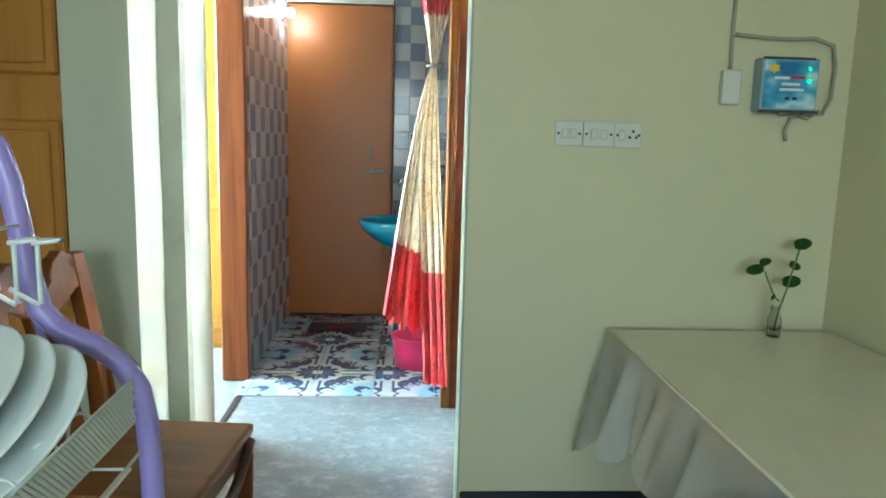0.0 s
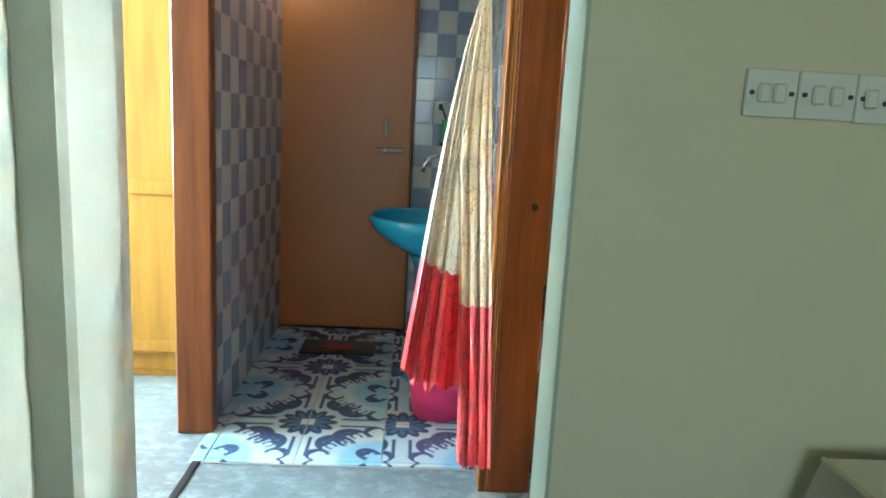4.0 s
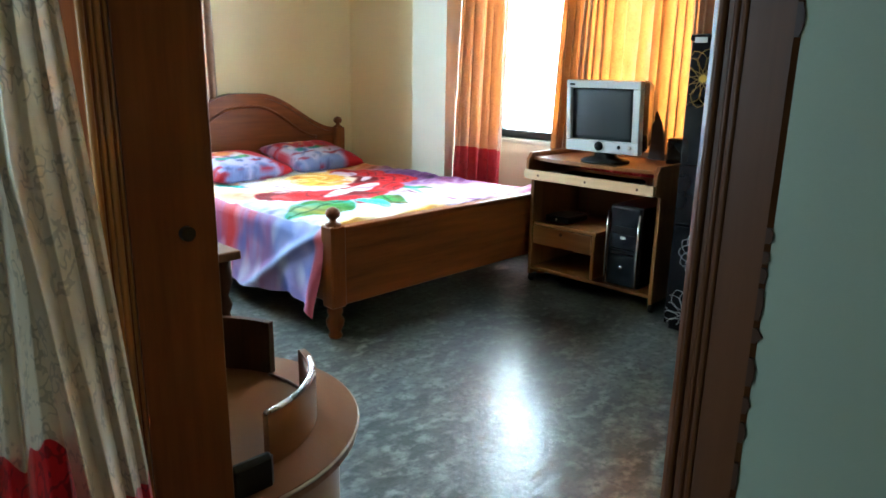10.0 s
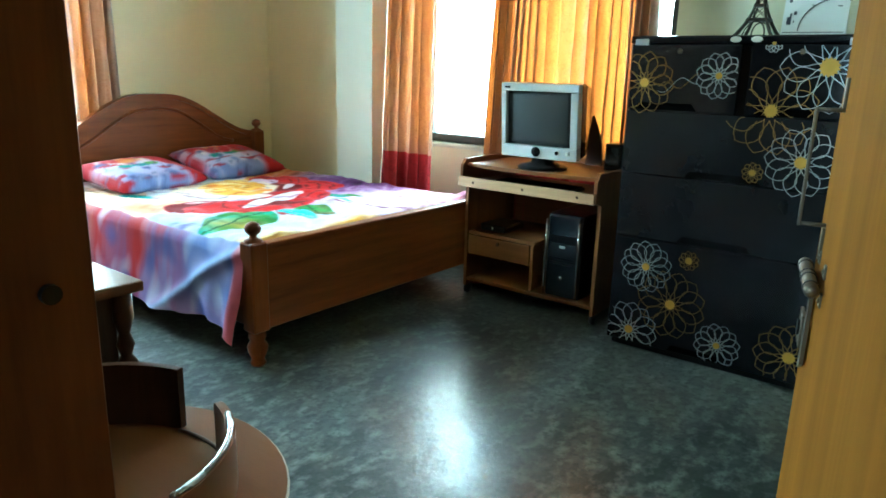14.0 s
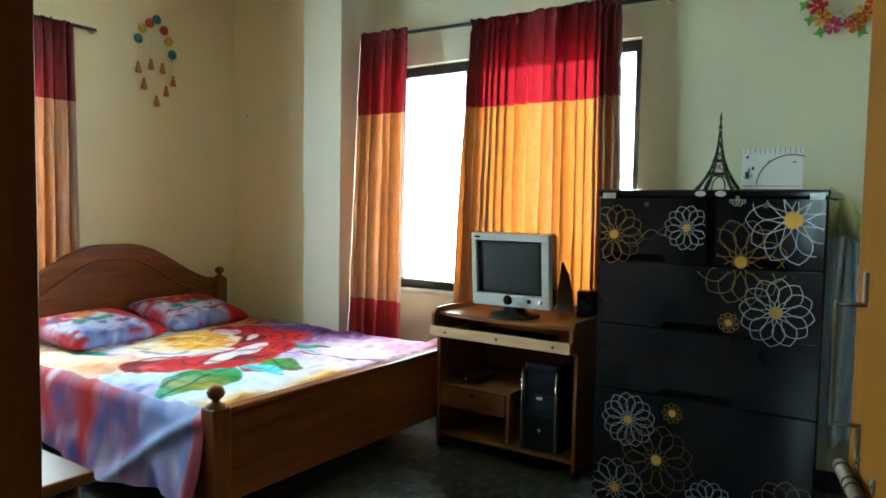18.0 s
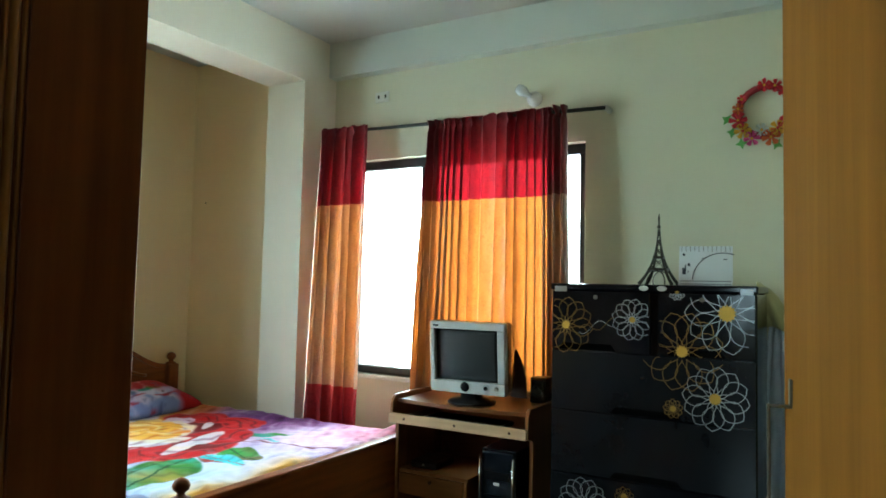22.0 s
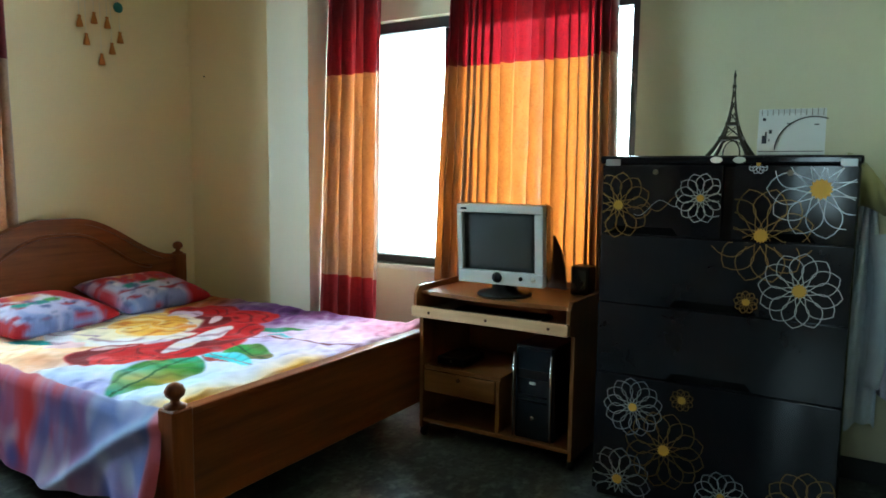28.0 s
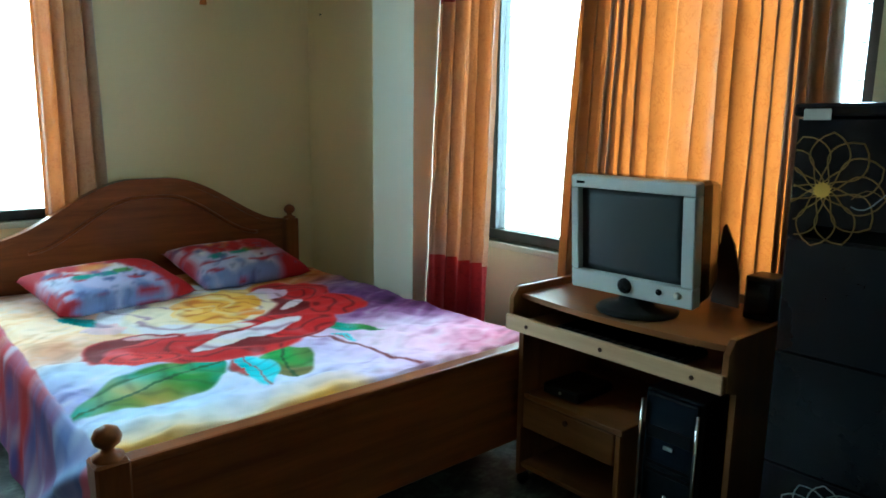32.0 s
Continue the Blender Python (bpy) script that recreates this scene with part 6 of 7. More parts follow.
tie_z = lambda u: 1.556
hem_rear = lambda u: 0.505 - 0.10 * min(1, u * 1.7) + 0.05 * max(0, u - 0.6) + 0.012 * math.sin(u * 31)
hem_front = lambda u: 0.19 - 0.05 * u + 0.008 * math.sin(u * 23)
seam_rear = lambda u: 0.822 - 0.075 * min(1, u * 1.5) + 0.006 * math.sin(u * 33)
seam_front = lambda u: 0.69 - 0.025 * u + 0.005 * math.sin(u * 21)
for knots, hem, seam, front in ((REAR, hem_rear, seam_rear, 0), (FRONT, hem_front, seam_front, 1)):
    part("drop", sheet(drape_fn(knots, seam, tie_z, front), 110, 44), M["sat_beige"], dc, "", True)
    part("hem_band", sheet(drape_fn(knots, hem, seam, front), 110, 22), M["sat_red"], dc, "", True)
part("upper_drop", sheet(head_fn(1.565, 1.775), 84, 10), M["sat_beige"], dc, "", True)
part("top_band", sheet(head_fn(1.775, 2.235), 84, 12), M["sat_red"], dc, "", True)
part("tie", tube([(0.046 + 0.028 * math.cos(a), 3.185 + 0.03 * math.sin(a), 1.56) for a in [2 * math.pi * k / 18 for k in range(18)]], 0.007, 8, closed=True), plain("grey_tie", (0.12, 0.12, 0.12), 0.6), dc, "dark grey tie band", True)
dr_ = thing("curtain_rod", 0.12, 2.9, 2.245, "thin steel rod over the bedroom doorway", "curtain rod")
part("rod", tube([(0.10, 3.45, 2.245), (0.10, 2.42, 2.245)], 0.009, 8), M["steel"], dr_, "", True)
for y in (3.42, 2.45):
    part("bracket", tube([(0.10, y, 2.245), (0.163, y, 2.245)], 0.012, 8), M["steel"], dr_, "", True)

# washbasin on its pedestal
wb = thing("washbasin", 0.0, 4.22, 0, "turquoise ceramic washbasin on a pedestal", "washbasin")
BC = (-0.075, 4.25)


def oval(r, n=40, sq=1.0, shift=0.0):
    """The basin's outline at a share of its size, flat against the wall."""
    pts = []
    for k in range(n):
        a = 2 * math.pi * k / n
        x, y = BC[0] + shift + 0.262 * r * math.cos(a), BC[1] + 0.275 * r * math.sin(a)
        pts.append((min(x, 0.158), y))
    return pts


def stack(levels):
    """A shell through outlines at rising and falling heights."""
    b = bmesh.new()
    rings = [[b.verts.new((x, y, z)) for x, y in oval(r, shift=s)] for r, z, s in levels]
    n = len(rings[0])
    for a, c in zip(rings, rings[1:]):
        for k in range(n):
            b.faces.new((a[k], a[(k + 1) % n], c[(k + 1) % n], c[k]))
    b.faces.new(rings[0])
    b.faces.new(rings[-1])
    return b


part("bowl", stack([(0.34, 0.585, 0.05), (0.50, 0.61, 0.04), (0.72, 0.655, 0.02), (0.92, 0.715, 0.0), (1.0, 0.755, 0.0), (0.995, 0.775, 0.0), (0.95, 0.778, 0.0), (0.88, 0.765, -0.01), (0.78, 0.70, -0.015), (0.6, 0.655, -0.015), (0.3, 0.635, -0.015), (0.08, 0.63, -0.015)]), M["ceramic_blue"], wb, "", True)
part("pedestal", lathe([(0.135, 0.0), (0.13, 0.02), (0.105, 0.08), (0.092, 0.25), (0.090, 0.42), (0.10, 0.54), (0.125, 0.60)], (-0.02, 4.25, 0.0), 28), M["ceramic_blue"], wb, "", True)
tp = part("tap", tube([(0.12, 4.27, 0.775), (0.12, 4.27, 0.86), (0.11, 4.265, 0.885), (0.06, 4.25, 0.885), (0.045, 4.245, 0.87)], 0.011, 10), M["chrome"], wb, "chrome basin tap", True)
part("tap_handle", lathe([(0.018, 0), (0.022, 0.01), (0.014, 0.02)], (0.12, 4.27, 0.895), 12), M["chrome"], tp, "", True)
wt = thing("wall_tap", 0.14, 4.42, 1.05, "chrome wall tap with a curved spout over the basin", "tap")
part("spout", tube([(0.155, 4.42, 1.03), (0.08, 4.40, 1.045), (0.0, 4.38, 1.055), (-0.06, 4.37, 1.04), (-0.095, 4.365, 1.0), (-0.10, 4.365, 0.965)], 0.010, 10), M["chrome"], wt, "", True)
part("valve", lathe([(0.02, 0), (0.02, 0.04), (0.012, 0.05), (0.026, 0.06), (0.026, 0.07)], (0.11, 4.41, 1.04), 14), M["chrome"], wt, "", True)
cu = thing("toothbrush_holder", 0.05, 4.55, 1.10, "green cup of toothbrushes on a small wall shelf", "cup")
part("shelf", box(-0.02, 0.158, 4.46, 4.66, 1.085, 1.10, 0.003), M["black"], cu)
part("cup", lathe([(0.026, 0.0), (0.030, 0.0), (0.036, 0.11), (0.033, 0.11), (0.027, 0.006)], (0.02, 4.54, 1.10), 18), plain("green_plastic", (0.02, 0.33, 0.05), 0.4), cu, "", True)
for dx, cc in ((-0.018, M["black"]), (0.012, M["charcoal"])):
    br = part("toothbrush", tube([(0.02, 4.54, 1.11), (0.02 + dx, 4.54, 1.22), (0.02 + dx * 2.4, 4.535, 1.275)], 0.005, 6), cc, cu, "", True)
    part("bristles", box(0.02 + dx * 2.4 - 0.012, 0.02 + dx * 2.4 + 0.006, 4.528, 4.542, 1.255, 1.285, 0.002), cc, br)
part("bottle", lathe([(0.024, 0), (0.026, 0.01), (0.026, 0.13), (0.012, 0.15), (0.012, 0.18)], (0.095, 4.54, 1.10), 16), plain("dark_brown_bottle", (0.03, 0.018, 0.012), 0.3), cu, "", True)
bk = thing("bucket", 0.02, 3.83, 0, "pink-red plastic tub on the tiled floor", "tub")
M["pink"] = plain("pink_plastic", (0.62, 0.035, 0.14), 0.38, var=0.1)
part("tub", lathe([(0.088, 0.004), (0.115, 0.004), (0.125, 0.10), (0.133, 0.165), (0.138, 0.168), (0.138, 0.176), (0.128, 0.176), (0.120, 0.10), (0.108, 0.012), (0.0, 0.012)], (0.008, 3.86, 0.004), 30, cap=False), M["pink"], bk, "", True)
mt = thing("door_mat", -0.49, 4.61, 0.004, "small black rubber door mat with a red figure", "door mat")
part("mat", box(-0.685, -0.30, 4.50, 4.72, 0.0075, 0.016, 0.003), M["black"], mt)
part("figure", prism([(-0.49 + 0.075 * math.cos(a) * (1 + 0.35 * math.cos(6 * a)), 4.61 + 0.045 * math.sin(a) * (1 + 0.35 * math.cos(6 * a))) for a in [2 * math.pi * k / 40 for k in range(40)]], 'z', 0.0165, 0.0175), plain("dull_red", (0.30, 0.03, 0.02), 0.8), mt)
plb = thing("passage_lamp", -0.85, 4.69, 1.99, "glowing bulb in a white holder on the tiled wall", "lamp")
part("holder", lathe([(0.036, 0.0), (0.036, 0.012), (0.020, 0.018), (0.018, 0.03)], (-0.866, 4.69, 2.02), 16, m=pose(0, 0, 0, 0, 90, 0)), M["white_plastic"], plb, "", True)
part("bulb", lathe([(0.010, 0.0), (0.014, 0.006), (0.026, 0.03), (0.024, 0.05), (0.0, 0.06)], (-0.840, 4.69, 2.02), 16, m=pose(0, 0, 0, 0, 90, 0), cap=False), glow("lit_bulb", (1.0, 0.98, 0.95), 28), plb, "glowing bulb", True)
# ---- the dining room ----
TX0, TX1, TY0, TY1, TZ = 0.575, 1.285, 0.55, 2.20, 0.672
tb = thing("dining_table", 0.93, 1.4, 0, "wooden dining table under a pale plastic cloth", "table")
part("tabletop", box(TX0 + 0.01, TX1, TY0, TY1, TZ - 0.032, TZ - 0.004, 0.004), M["stool_wood"], tb)
for x in (TX0 + 0.17, TX1 - 0.05):
    for y in (TY0 + 0.06, TY1 - 0.06):
        part("leg", lathe([(0.022, 0), (0.026, 0.05), (0.032, 0.30), (0.024, 0.40), (0.034, 0.44), (0.034, TZ - 0.033)], (x, y, 0), 16), M["stool_wood"], tb, "", True)
m, t, p = nodes_of("milky_plastic_cloth")
c = mix_rgb(t, noise_tex(t, 5.0, 4), (0.72, 0.69, 0.56), (0.62, 0.56, 0.42))
t.links.new(c, p.inputs["Base Color"])
p.inputs["Roughness"].default_value = 0.22
p.inputs["Transmission Weight"].default_value = 0.0
bump(t, p, noise_tex(t, 26.0, 3), 0.08, 0.004)
M["tablecloth"] = m
m, t, p = nodes_of("thin_milky_plastic")
c = mix_rgb(t, noise_tex(t, 7.0, 4, (1, 1, 0.3)), (0.80, 0.82, 0.80), (0.60, 0.54, 0.42))
t.links.new(c, p.inputs["Base Color"])
p.inputs["Roughness"].default_value = 0.2
veil = t.nodes.new("ShaderNodeBsdfTranslucent")
t.links.new(c, veil.inputs[0])
clear = t.nodes.new("ShaderNodeBsdfTransparent")
m1, m2 = t.nodes.new("ShaderNodeMixShader"), t.nodes.new("ShaderNodeMixShader")
m1.inputs[0].default_value, m2.inputs[0].default_value = 0.40, 0.32
t.links.new(p.outputs[0], m1.inputs[1])
t.links.new(veil.outputs[0], m1.inputs[2])
t.links.new(m1.outputs[0], m2.inputs[1])
t.links.new(clear.outputs[0], m2.inputs[2])
t.links.new(m2.outputs[0], t.nodes["Material Output"].inputs[0])
M["tablecloth_drop"] = m
tc = thing("tablecloth", 0.93, 1.4, TZ, "milky plastic tablecloth hanging in folds over the table's edge", "tablecloth")
part("top_sheet", box(TX0, TX1 + 0.005, TY0 - 0.005, TY1 + 0.004, TZ - 0.0035, TZ, 0.0015), M["tablecloth"], tc)


def cloth_drop(u, v):
    y = TY1 - 0.0 - (TY1 - TY0) * u
    wave = 0.030 * math.sin(u * 46 + 1.2 * math.sin(u * 13)) * v + 0.012 * math.sin(u * 90) * v
    ln = 0.245 + 0.035 * math.sin(u * 15) + 0.028 * math.sin(u * 37 + 1) + 0.014 * math.sin(u * 83) + 0.13 * max(0.0, 1 - u / 0.10)
    return (TX0 - 0.002 - 0.055 * v ** 0.8 - wave, y + 0.03 * v * (1 if u < 0.03 else 0), TZ - 0.002 - ln * v)


part("side_drop", sheet(cloth_drop, 150, 16), M["tablecloth_drop"], tc, "thin see-through hanging edge", True)
part("edge_fold", tube([(TX0, TY1, TZ), (TX0 - 0.001, TY0, TZ)], 0.005, 10), M["tablecloth"], tc, "", True)
part("back_drop", sheet(lambda u, v: (TX0 - 0.06 * v + (0.12) * u, TY1 + 0.006 + 0.01 * math.sin(u * 9) * v, TZ - 0.002 - 0.22 * v), 16, 10), M["tablecloth_drop"], tc, "", True)

pb = thing("plant_bottle", 1.072, 2.145, TZ, "young climbing plant in a clear glass bottle on the table", "plant")
M["clear"] = nodes_of("clear_glass")[0]
cg = M["clear"].node_tree.nodes["Principled BSDF"]
cg.inputs["Transmission Weight"].default_value, cg.inputs["Roughness"].default_value, cg.inputs["IOR"].default_value = 1.0, 0.03, 1.08
part("bottle", lathe([(0.018, 0.0), (0.021, 0.004), (0.021, 0.055), (0.013, 0.075), (0.013, 0.095), (0.011, 0.095), (0.011, 0.074), (0.019, 0.053), (0.018, 0.006)], (1.072, 2.145, TZ), 18), M["clear"], pb, "", True)
STEM = plain("green_stem", (0.10, 0.22, 0.05), 0.5)
LEAFM = plain("plant_leaf", (0.035, 0.12, 0.025), 0.35, var=0.3, bumpy=0.1)


main = [(1.070, 0.690), (1.073, 0.735), (1.078, 0.775), (1.090, 0.835), (1.097, 0.890), (1.108, 0.950)]
side = [(1.078, 0.785), (1.062, 0.795), (1.045, 0.820), (1.022, 0.862), (1.012, 0.880)]
for s_ in (main, side):
    pts = [(q[0], 2.14 - 0.006 * i, q[1]) for i, q in enumerate(s_)]
    part("stem", tube(pts, 0.0028, 6), STEM, pb, "", True)
for lx, lz, ang, sz in ((0.999, 0.884, 185, 0.036), (1.010, 0.906, 10, 0.024), (1.117, 0.962, 8, 0.036), (1.103, 0.900, 335, 0.026), (1.093, 0.847, 4, 0.038), (1.054, 0.802, 240, 0.014)):
    out = []
    for k in range(18):
        a = 2 * math.pi * k / 18
        r_ = sz * (0.75 + 0.25 * math.cos(a)) * (1 - 0.25 * max(0, math.cos(a - math.pi)) ** 8)
        out.append((r_ * 1.1 * math.cos(a), r_ * 0.62 * math.sin(a)))
    b = bmesh.new()
    top_ = [b.verts.new((u, 0.0, w)) for u, w in out]
    mid_ = b.verts.new((0, -0.006, 0))
    for k in range(18):
        b.faces.new((mid_, top_[k], top_[(k + 1) % 18]))
    bmesh.ops.solidify(b, geom=b.faces[:], thickness=0.0012)
    b.transform(pose(lx, 2.13, lz, -12, -ang if abs(ang) < 90 or ang > 300 else -(ang), 0))
    part("leaf", b, LEAFM, pb, "", True)

# power unit, switches and cables on the wall
YW = 2.265
ips = thing("power_unit", 1.0757, 2.24, 1.36, "blue printed power inverter box with a green light", "power unit")
M["case_dark"] = plain("dark_case_metal", (0.05, 0.055, 0.06), 0.5)
M["case_pale"] = plain("pale_blue_case_metal", (0.30, 0.40, 0.44), 0.45)
bodyb = part("case", box(0.9920, 1.1687, YW - 0.06, YW - 0.001, 1.357, 1.514, 0.004), M["case_pale"], ips)
m, t, p = nodes_of("blue_swirl_print")
n_ = noise_tex(t, 7.0, 2.0, (1, 1, 1.6))
t.links.new(ramp(t, n_, [(0.34, (0.02, 0.15, 0.34)), (0.48, (0.09, 0.38, 0.56)), (0.58, (0.55, 0.74, 0.78)), (0.70, (0.05, 0.28, 0.46))]), p.inputs["Base Color"])
p.inputs["Roughness"].default_value = 0.35
M["blue_print"] = m
lab = part("front_print", box(0.9985, 1.1622, YW - 0.0625, YW - 0.0602, 1.366, 1.506), M["blue_print"], bodyb)
part("yellow_badge", prism([(1.0264 + 0.016 * math.cos(a) * (1.25 if k % 2 else 0.8), 1.483 + 0.013 * math.sin(a) * (1.25 if k % 2 else 0.8)) for k, a in enumerate([2 * math.pi * i / 12 for i in range(12)])], 'y', YW - 0.0636, YW - 0.0627), plain("yellow_badge_ink", (0.75, 0.50, 0.05), 0.5), lab)
for x0, x1, z, mm in ((1.0292, 1.0757, 1.455, "wh"), (1.0803, 1.1222, 1.457, "rd"), (1.0525, 1.1082, 1.437, "wh"), (1.0478, 1.1222, 1.421, "wh"), (1.0664, 1.0803, 1.395, "dk"), (1.0897, 1.1036, 1.395, "dk")):
    part("print_bar", box(x0, x1, YW - 0.0636, YW - 0.0627, z - 0.004, z + 0.004), {"wh": M["paper"], "rd": FC[0], "dk": M["ink"]}[mm], lab)
for z, s_ in ((1.483, 0.8), (1.447, 3.0)):
    part("lamp", lathe([(0.0032, 0), (0.0032, 0.003)], (1.1361, YW - 0.0625, z), 12, m=pose(0, 0, 0, 90)), glow("green_lamp", (0.05, 1.0, 0.15), s_), lab, "green indicator light")
part("upper_bar", box(0.9900, 1.1500, YW - 0.064, YW - 0.0612, 1.509, 1.516), M["case_dark"], bodyb)
part("lower_bar", box(0.9874, 1.1734, YW - 0.064, YW - 0.0612, 1.352, 1.361), M["case_dark"], bodyb)
cab_ = thing("wall_cable", 1.0, 2.26, 1.2, "grey cables looped round the power unit", "cable")
GREY = plain("grey_cable", (0.36, 0.335, 0.25), 0.6, var=0.35)
part("cable", tube([(0.92, YW - 0.006, 2.99), (0.921, YW - 0.006, 2.4), (0.918, YW - 0.006, 1.9), (0.915, YW - 0.008, 1.60), (0.917, YW - 0.008, 1.475)], 0.006, 8), GREY, cab_, "", True)
part("cable", tube([(0.918, YW - 0.01, 1.585), (1.0, YW - 0.012, 1.578), (1.09, YW - 0.012, 1.575), (1.17, YW - 0.015, 1.58), (1.228, YW - 0.02, 1.56), (1.24, YW - 0.02, 1.50), (1.236, YW - 0.02, 1.40), (1.215, YW - 0.02, 1.355), (1.16, YW - 0.015, 1.352), (1.12, YW - 0.012, 1.34), (1.105, YW - 0.01, 1.30), (1.112, YW - 0.01, 1.27)], 0.006, 8), GREY, cab_, "", True)
part("cable", tube([(1.06, YW - 0.02, 1.366), (1.08, YW - 0.02, 1.345), (1.12, YW - 0.02, 1.352), (1.17, YW - 0.02, 1.338), (1.20, YW - 0.03, 1.366)], 0.004, 6), GREY, cab_, "", True)
solo("junction_box", box(0.888, 0.945, YW - 0.032, YW - 0.0005, 1.375, 1.478, 0.004), M["white_plastic"], "small white junction box on the wall", "junction box")


def switch_plate(x0, x1, z0, z1, knobs, sockets, lb):
    s_ = thing("switch_board", (x0 + x1) / 2, YW, z0, lb, "switch board", "switch boards on the dining wall")
    pl_ = part("plate", box(x0, x1, YW - 0.010, YW - 0.0005, z0, z1, 0.002), M["white_plastic"], s_)
    for x in (x0 + 0.010, x1 - 0.010):
        part("screw", lathe([(0.004, 0), (0.004, 0.003)], (x, YW - 0.010, (z0 + z1) / 2), 10, m=pose(0, 0, 0, 90)), M["ink"], pl_)
    for x in knobs:
        part("rocker", box(x - 0.011, x + 0.011, YW - 0.016, YW - 0.0103, (z0 + z1) / 2 - 0.016, (z0 + z1) / 2 + 0.016, 0.004), M["white_plastic"], pl_)
    for x in sockets:
        for dx, dz in ((-0.010, -0.006), (0.010, -0.006), (0, 0.012)):
            part("socket_hole", lathe([(0.0045, 0), (0.0045, 0.002)], (x + dx, YW - 0.0102, (z0 + z1) / 2 + dz), 10, m=pose(0, 0, 0, 90)), M["ink"], pl_)


switch_plate(0.385, 0.470, 1.236, 1.312, (0.415, 0.440), (), "white switch plate with two rockers")
switch_plate(0.472, 0.568, 1.236, 1.312, (0.505, 0.535), (), "white switch plate with two rockers")
switch_plate(0.569, 0.655, 1.234, 1.312, (0.592,), (0.627,), "white switch plate with a rocker and a socket")

# carved chair, turned sideways to the table
ch = thing("dining_chair", -0.92, 1.97, 0, "carved brown wooden dining chair with a pierced back", "chair")
CB = -0.92


def lean(z):
    """How far the chair's back leans from its seat at a height."""
    return -0.065 * max(0, (z - 0.48) / 0.46)


def back_piece(nm, outline, thick=0.028, bevel=0.005, holes=()):
    """A carved board of the back; the outline runs along y and z."""
    b = prism(outline, 'x', CB, CB + thick, bevel)
    for v in b.verts:
        v.co.x += lean(v.co.z) + 0.03
        v.co.z *= 1.03
    return part(nm, b, M["chair_wood"], ch)


def strip(mid, wide):
    """Outline of a band of changing width round a middle line."""
    return [(y + w / 2, z) for (y, z), w in zip(mid, wide)] + [(y - w / 2, z) for (y, z), w in reversed(list(zip(mid, wide)))]


YM = 1.97
for sg in (-1, 1):
    back_piece("back_post", strip([(YM + sg * (0.165 + 0.022 * math.sin(math.pi * k / 12)), 0.0 + 0.90 * k / 12) for k in range(13)], [0.050 + 0.012 * math.sin(math.pi * k / 12) for k in range(13)]), 0.034)
    part("front_leg", lathe([(0.018, 0), (0.022, 0.1), (0.028, 0.36), (0.028, 0.376)], (-0.50, YM + sg * 0.19, 0), 12), M["chair_wood"], ch, "", True)
    back_piece("splat_side", strip([(YM + sg * (0.058 - 0.022 * math.sin(math.pi * k / 10)), 0.47 + 0.40 * k / 10) for k in range(11)], [0.026 + 0.012 * math.cos(math.pi * k / 5) for k in range(11)]), 0.022)
    back_piece("crest_scroll", strip([(YM + sg * (0.10 + 0.055 * math.cos(a)), 0.845 + 0.06 * math.sin(a)) for a in [math.pi * (0.05 + 0.9 * k / 8) for k in range(9)]], [0.03] * 9), 0.03)
back_piece("crest_rail", [(YM + 0.19 * s_, 0.815 + 0.10 * (0.55 + 0.45 * math.cos(2 * math.pi * (s_ * 0.95 + 0.5)))) for s_ in [k / 12 - 1 for k in range(25)]] + [(YM + 0.19 * s_, 0.80 - 0.03 * math.cos(math.pi * s_)) for s_ in [1 - k / 6 for k in range(13)]], 0.030)
for k in (-1, 0, 1):
    back_piece("splat_bar", strip([(YM + k * 0.022, 0.70 + 0.06 * i) for i in range(3)], [0.012, 0.009, 0.012]), 0.018)
    back_piece("splat_bar", strip([(YM + k * (0.016 + 0.012 * math.sin(math.pi * i / 4)), 0.50 + 0.045 * i) for i in range(5)], [0.014] * 5), 0.018)
back_piece("splat_waist", [(YM + y, z) for y, z in ((-0.05, 0.685), (0.05, 0.685), (0.04, 0.705), (-0.04, 0.705))], 0.022)
back_piece("splat_foot", [(YM + y, z) for y, z in ((-0.06, 0.46), (0.06, 0.46), (0.045, 0.505), (-0.045, 0.505))], 0.022)
part("seat", box(-0.905, -0.475, 1.76, 2.18, 0.432, 0.46, 0.009, segs=2), M["stool_wood"], ch, "broad varnished seat board")
part("apron", box(-0.89, -0.488, 1.775, 2.165, 0.375, 0.431, 0.006), M["stool_wood"], ch)
part("curved_apron", tube([(-0.478, 1.79 + 0.36 * k / 12, 0.422 - 0.085 * math.sin(math.pi * k / 12)) for k in range(13)], 0.015, 8), M["dark_wood"], ch, "", True)
for y in (1.79, 2.15):
    part("stretcher", box(-0.90, -0.50, y - 0.011, y + 0.011, 0.16, 0.19, 0.004), M["chair_wood"], ch)

ch.matrix_basis = pose(-0.935, 1.80, 0, 0, 0, -5)

# dish rack
rk = thing("dish_rack", -0.5, 0.75, 0, "purple tube dish rack with white wire baskets", "dish rack")
M["purple"] = plain("purple_enamel", (0.34, 0.27, 0.62), 0.32, var=0.15)
M["wire"] = plain("white_coated_wire", (0.80, 0.83, 0.80), 0.4, var=0.05)
RY = 0.90


